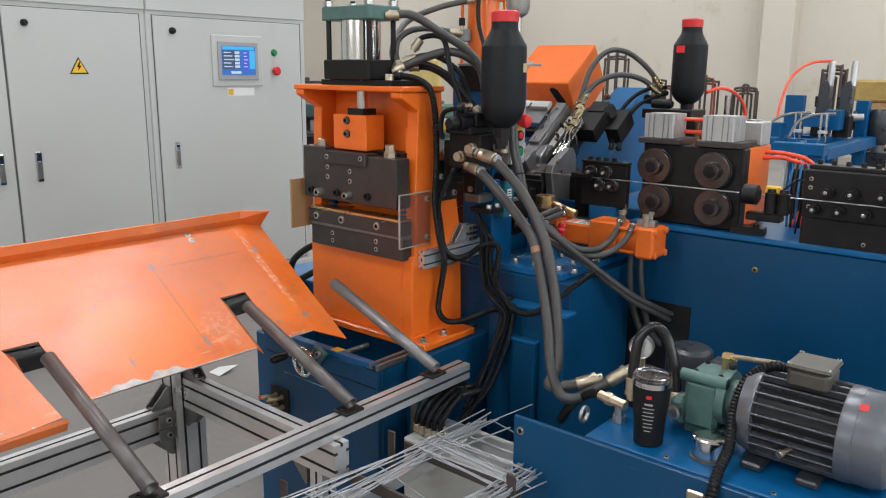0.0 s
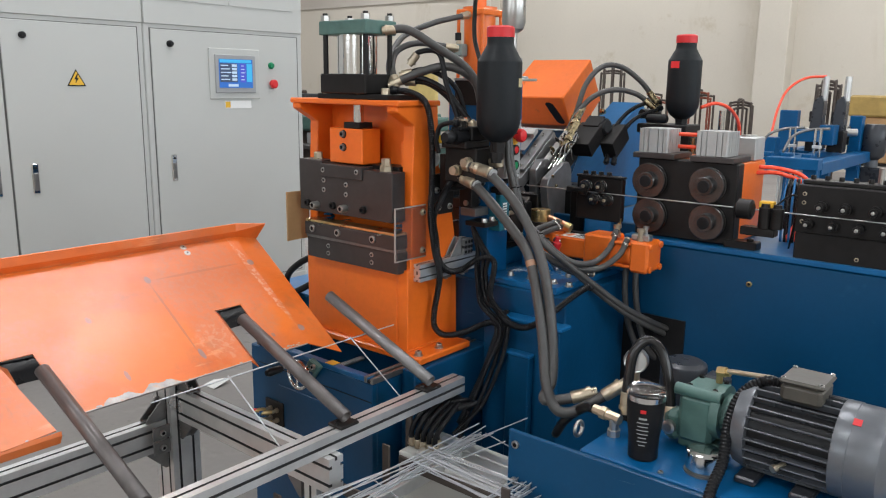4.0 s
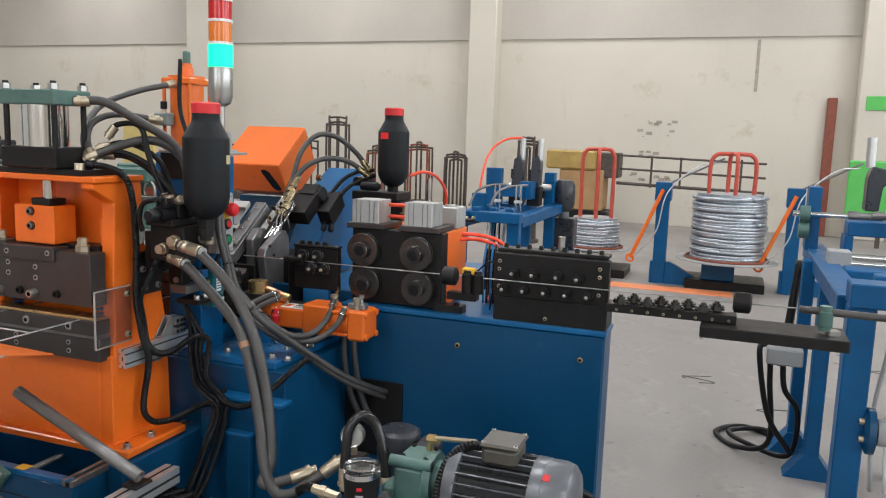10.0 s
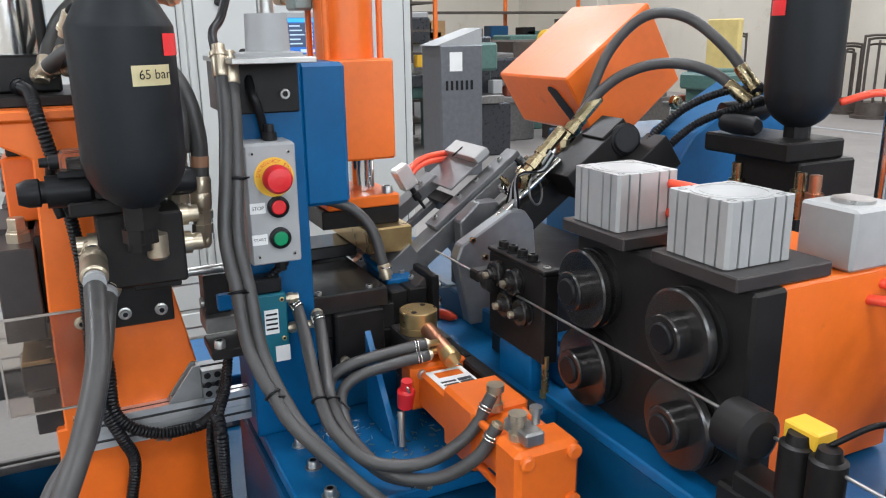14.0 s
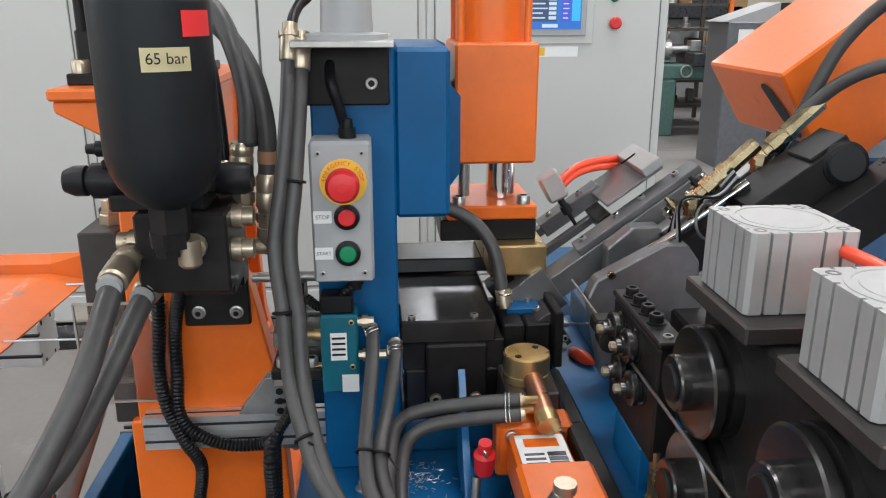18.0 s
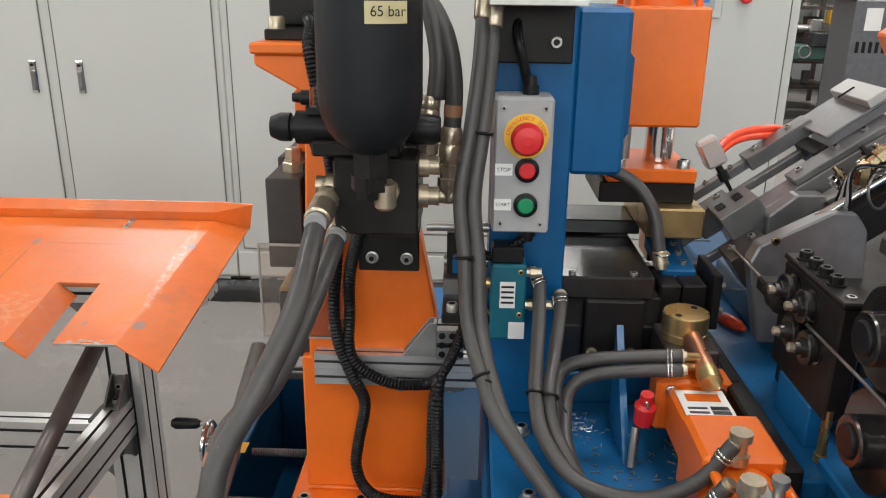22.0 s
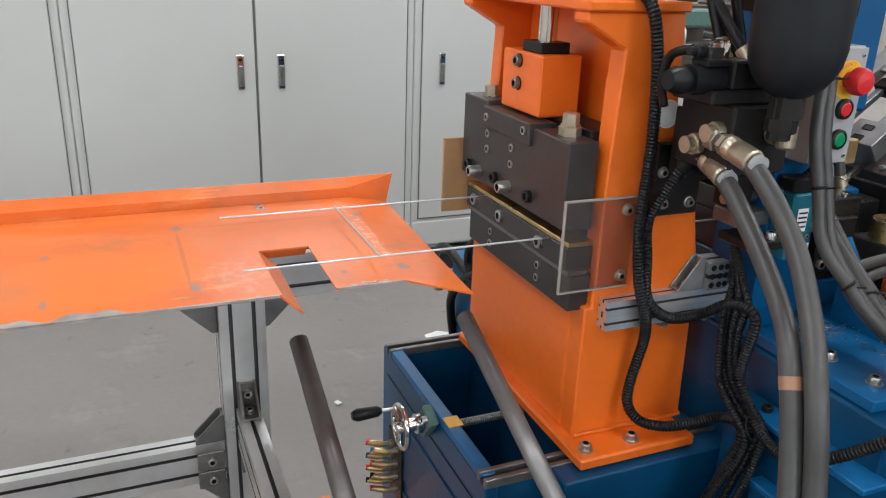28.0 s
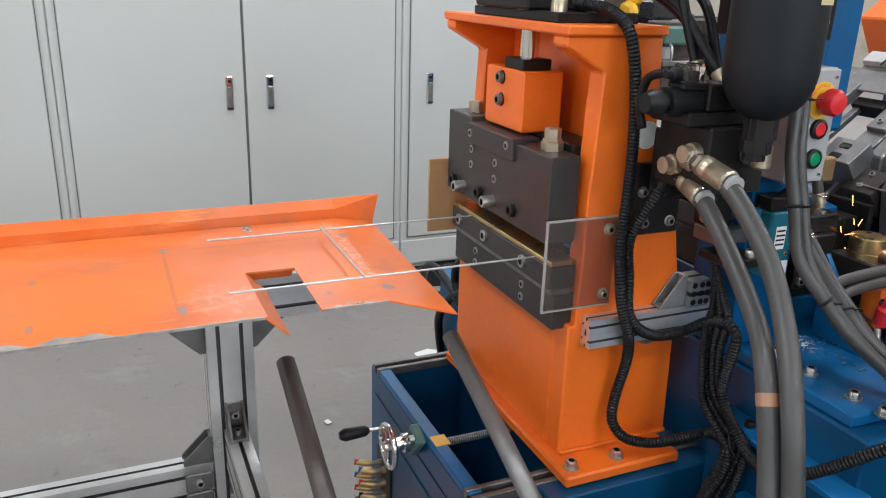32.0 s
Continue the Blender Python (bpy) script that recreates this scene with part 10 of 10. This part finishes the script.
# each stroke: start of tilt, lowest, start of return, level again
STROKES = ((-0.9, -0.2, 0.15, 0.7), (3.30, 3.95, 4.45, 5.0), (7.55, 8.2, 8.72, 9.27), (11.9, 12.55, 13.05, 13.6), (16.1, 16.75, 17.25, 17.8), (20.45, 21.1, 21.62, 22.2), (24.72, 25.3, 25.75, 26.35), (28.93, 29.5, 30.08, 30.65))


# weld sparks: time of each burst, how many streaks, where they fly
BURSTS = ((1.7, 20, 2), (6.0, 60, 2), (8.8, 20, 2), (13.4, 24, 1), (14.6, 14, 0), (17.5, 14, 1), (19.0, 56, 0), (21.8, 20, 0), (23.4, 24, 1), (26.0, 44, 2), (32.0, 24, 0))


def spark_bursts():
    rng = random.Random(17)
    made = []
    for when, n, low in BURSTS:
        hub = Vector((-1.66, 2.20, 1.10))
        t = thing("spark_burst", "burst of short glowing orange weld sparks", "sparks", tuple(hub), "weld sparks")
        for k in range(n):
            if low == 1:
                # falling between the press and the column
                p = Vector((-1.50, 1.94, 0.86)) + Vector((rng.uniform(-0.02, 0.03), rng.uniform(-0.02, 0.03), rng.uniform(-0.06, 0.08)))
            elif low == 2 and when == 26.0 and k < 5:
                # flung out past the press
                p = Vector(((-1.33, 1.60, 1.31), (-1.546, 1.60, 1.187))[k % 2]) + Vector((rng.uniform(-0.03, 0.03), rng.uniform(-0.02, 0.02), rng.uniform(-0.02, 0.03)))
            elif low == 2:
                # bright shower behind the side plate
                p = Vector((-1.555, 1.968, 1.128)) + Vector((rng.uniform(-0.03, 0.03), rng.uniform(-0.035, 0.03), rng.uniform(-0.03, 0.035)))
            elif k % 4 == 3:
                p = hub + Vector((0.17, 0.055, -0.01)) + Vector((rng.uniform(-0.02, 0.02), rng.uniform(-0.03, 0.03), rng.uniform(-0.09, 0.05)))
            else:
                p = hub + Vector((rng.uniform(-0.05, 0.10), rng.uniform(-0.10, 0.06), rng.uniform(-0.01, 0.10)))
            d = Vector((rng.uniform(-0.3, 0.6), rng.uniform(-1, 1), rng.uniform(-0.9, 0.8))).normalized() * rng.uniform(0.003, 0.012) * (2.2 if p.y < 1.7 else 1.0)
            part("streak", cyl(B(), p - d, p + d, 0.00055, 0.0002, seg=5), SPARK, t)
        made.append((when, t))
    return made


SPARKS = spark_bursts()


def motions():
    def tray_pose(a):
        return pose(-2.0, 0.6, 1.03, 0, a, 0)
    rows = []
    for a, b, c, d in STROKES:
        for t, ang in ((a, 0.0), (a + 0.1, 0.32 * DOWN), (a + 0.2, 0.6 * DOWN), (a + 0.32, 0.84 * DOWN), (b - 0.1, 0.96 * DOWN), (b, DOWN), (c, DOWN), (c + 0.1, 0.9 * DOWN), (d - 0.1, 0.12 * DOWN), (d, 0.0)):
            if t > 0:
                rows.append((t, tray_pose(ang)))
    rows = [(0.0, tray_pose(33.0))] + rows + [(32.0, tray_pose(0.0))]
    walk(TRAY_THING, rows)
    base = Vector((-1.737, 1.66, 1.062))
    for k, t in enumerate(FRAMES):
        a, b, c, d = STROKES[k] if k < len(STROKES) else (33.2, 33.8, 34.3, 34.9)
        prev = STROKES[k - 1][3] if k > 0 else -4
        # pushed out along the tray in two steps, then it slides down into the bin
        at = lambda dy, ang=0.0, slide=0.0: pose(-2.0, 0, 1.03, 0, ang, 0) @ pose(0.263 + slide, base.y - dy, 0.032)
        r = [(prev + 0.05, at(0)), (prev + 0.35, at(0.36)), (a - 1.3, at(0.36)), (a - 1.15, at(0.50)), (a - 0.85, at(0.50)), (a - 0.45, at(0.755)), (a, at(0.755)), (a + 0.1, at(0.755, 0.32 * DOWN)), (a + 0.2, at(0.755, 0.6 * DOWN)), (a + 0.32, at(0.76, 0.84 * DOWN, 0.02)), (b - 0.1, at(0.765, 0.96 * DOWN, 0.09)), (b, at(0.77, DOWN, 0.25)), (b + 0.1, at(0.77, DOWN, 0.42))]
        rest = pose(-1.20 + 0.02 * (k % 3), base.y - 0.55 - 0.02 * (k % 4), 0.50 + 0.006 * k, 0, 4, -8 + 5 * (k % 4))
        r.append((b + 0.4, rest))
        r = [(tt, m) for tt, m in r if 0 < tt < 32]
        if k == 0:
            r = [(0.0, rest), (32.0, rest)]
        elif not r:
            r = [(0.0, at(0)), (32.0, at(0))]
        else:
            r = [(0.0, at(0))] + r + [(32.0, at(0.50) if k == len(STROKES) else r[-1][1])]
        walk(t, r)
    # the press closes once in every cycle, shortly before the tray tilts
    r = [(0.0, pose(0, 0, 0))]
    for a, b, c, d in STROKES[1:]:
        r += [(a - 1.0, pose(0, 0, 0)), (a - 0.84, pose(0, 0, -0.031)), (a - 0.43, pose(0, 0, -0.031)), (a - 0.30, pose(0, 0, 0))]
    walk(RAM, r + [(32.0, pose(0, 0, 0))])
    # the slide of the bender goes down to the weld point once in every cycle
    r = [(0.0, pose(-1.74, 2.58, 1.30))]
    for a, b, c, d in STROKES:
        for tt, f in ((a + 0.25, 0), (a + 0.4, 1), (a + 0.65, 1), (a + 0.85, 0), (a + 1.65, 0), (a + 1.85, 1), (a + 2.45, 1), (a + 2.7, 0)):
            if 0 < tt < 32:
                r.append((tt, pose(-1.74, 2.58 - 0.085 * f, 1.30 - 0.062 * f)))
    walk(SLIDES[0], r + [(32.0, pose(-1.74, 2.58, 1.30))])
    # each burst waits inside the closed bed, flies up and out, and falls back
    for when, t in SPARKS:
        low, out = pose(-1.66, 2.75 if when == 26.0 else 2.20, 0.45), pose(-1.66, 2.20, 1.10)
        r = [(0.0, low)]
        if when - 0.1 > 0:
            r.append((when - 0.1, low))
        r += [(when, out)]
        if when + 0.1 < 32:
            r += [(when + 0.1, pose(-1.66, 2.21, 1.06)), (when + 0.2, low), (32.0, low)]
        walk(t, r)


motions()
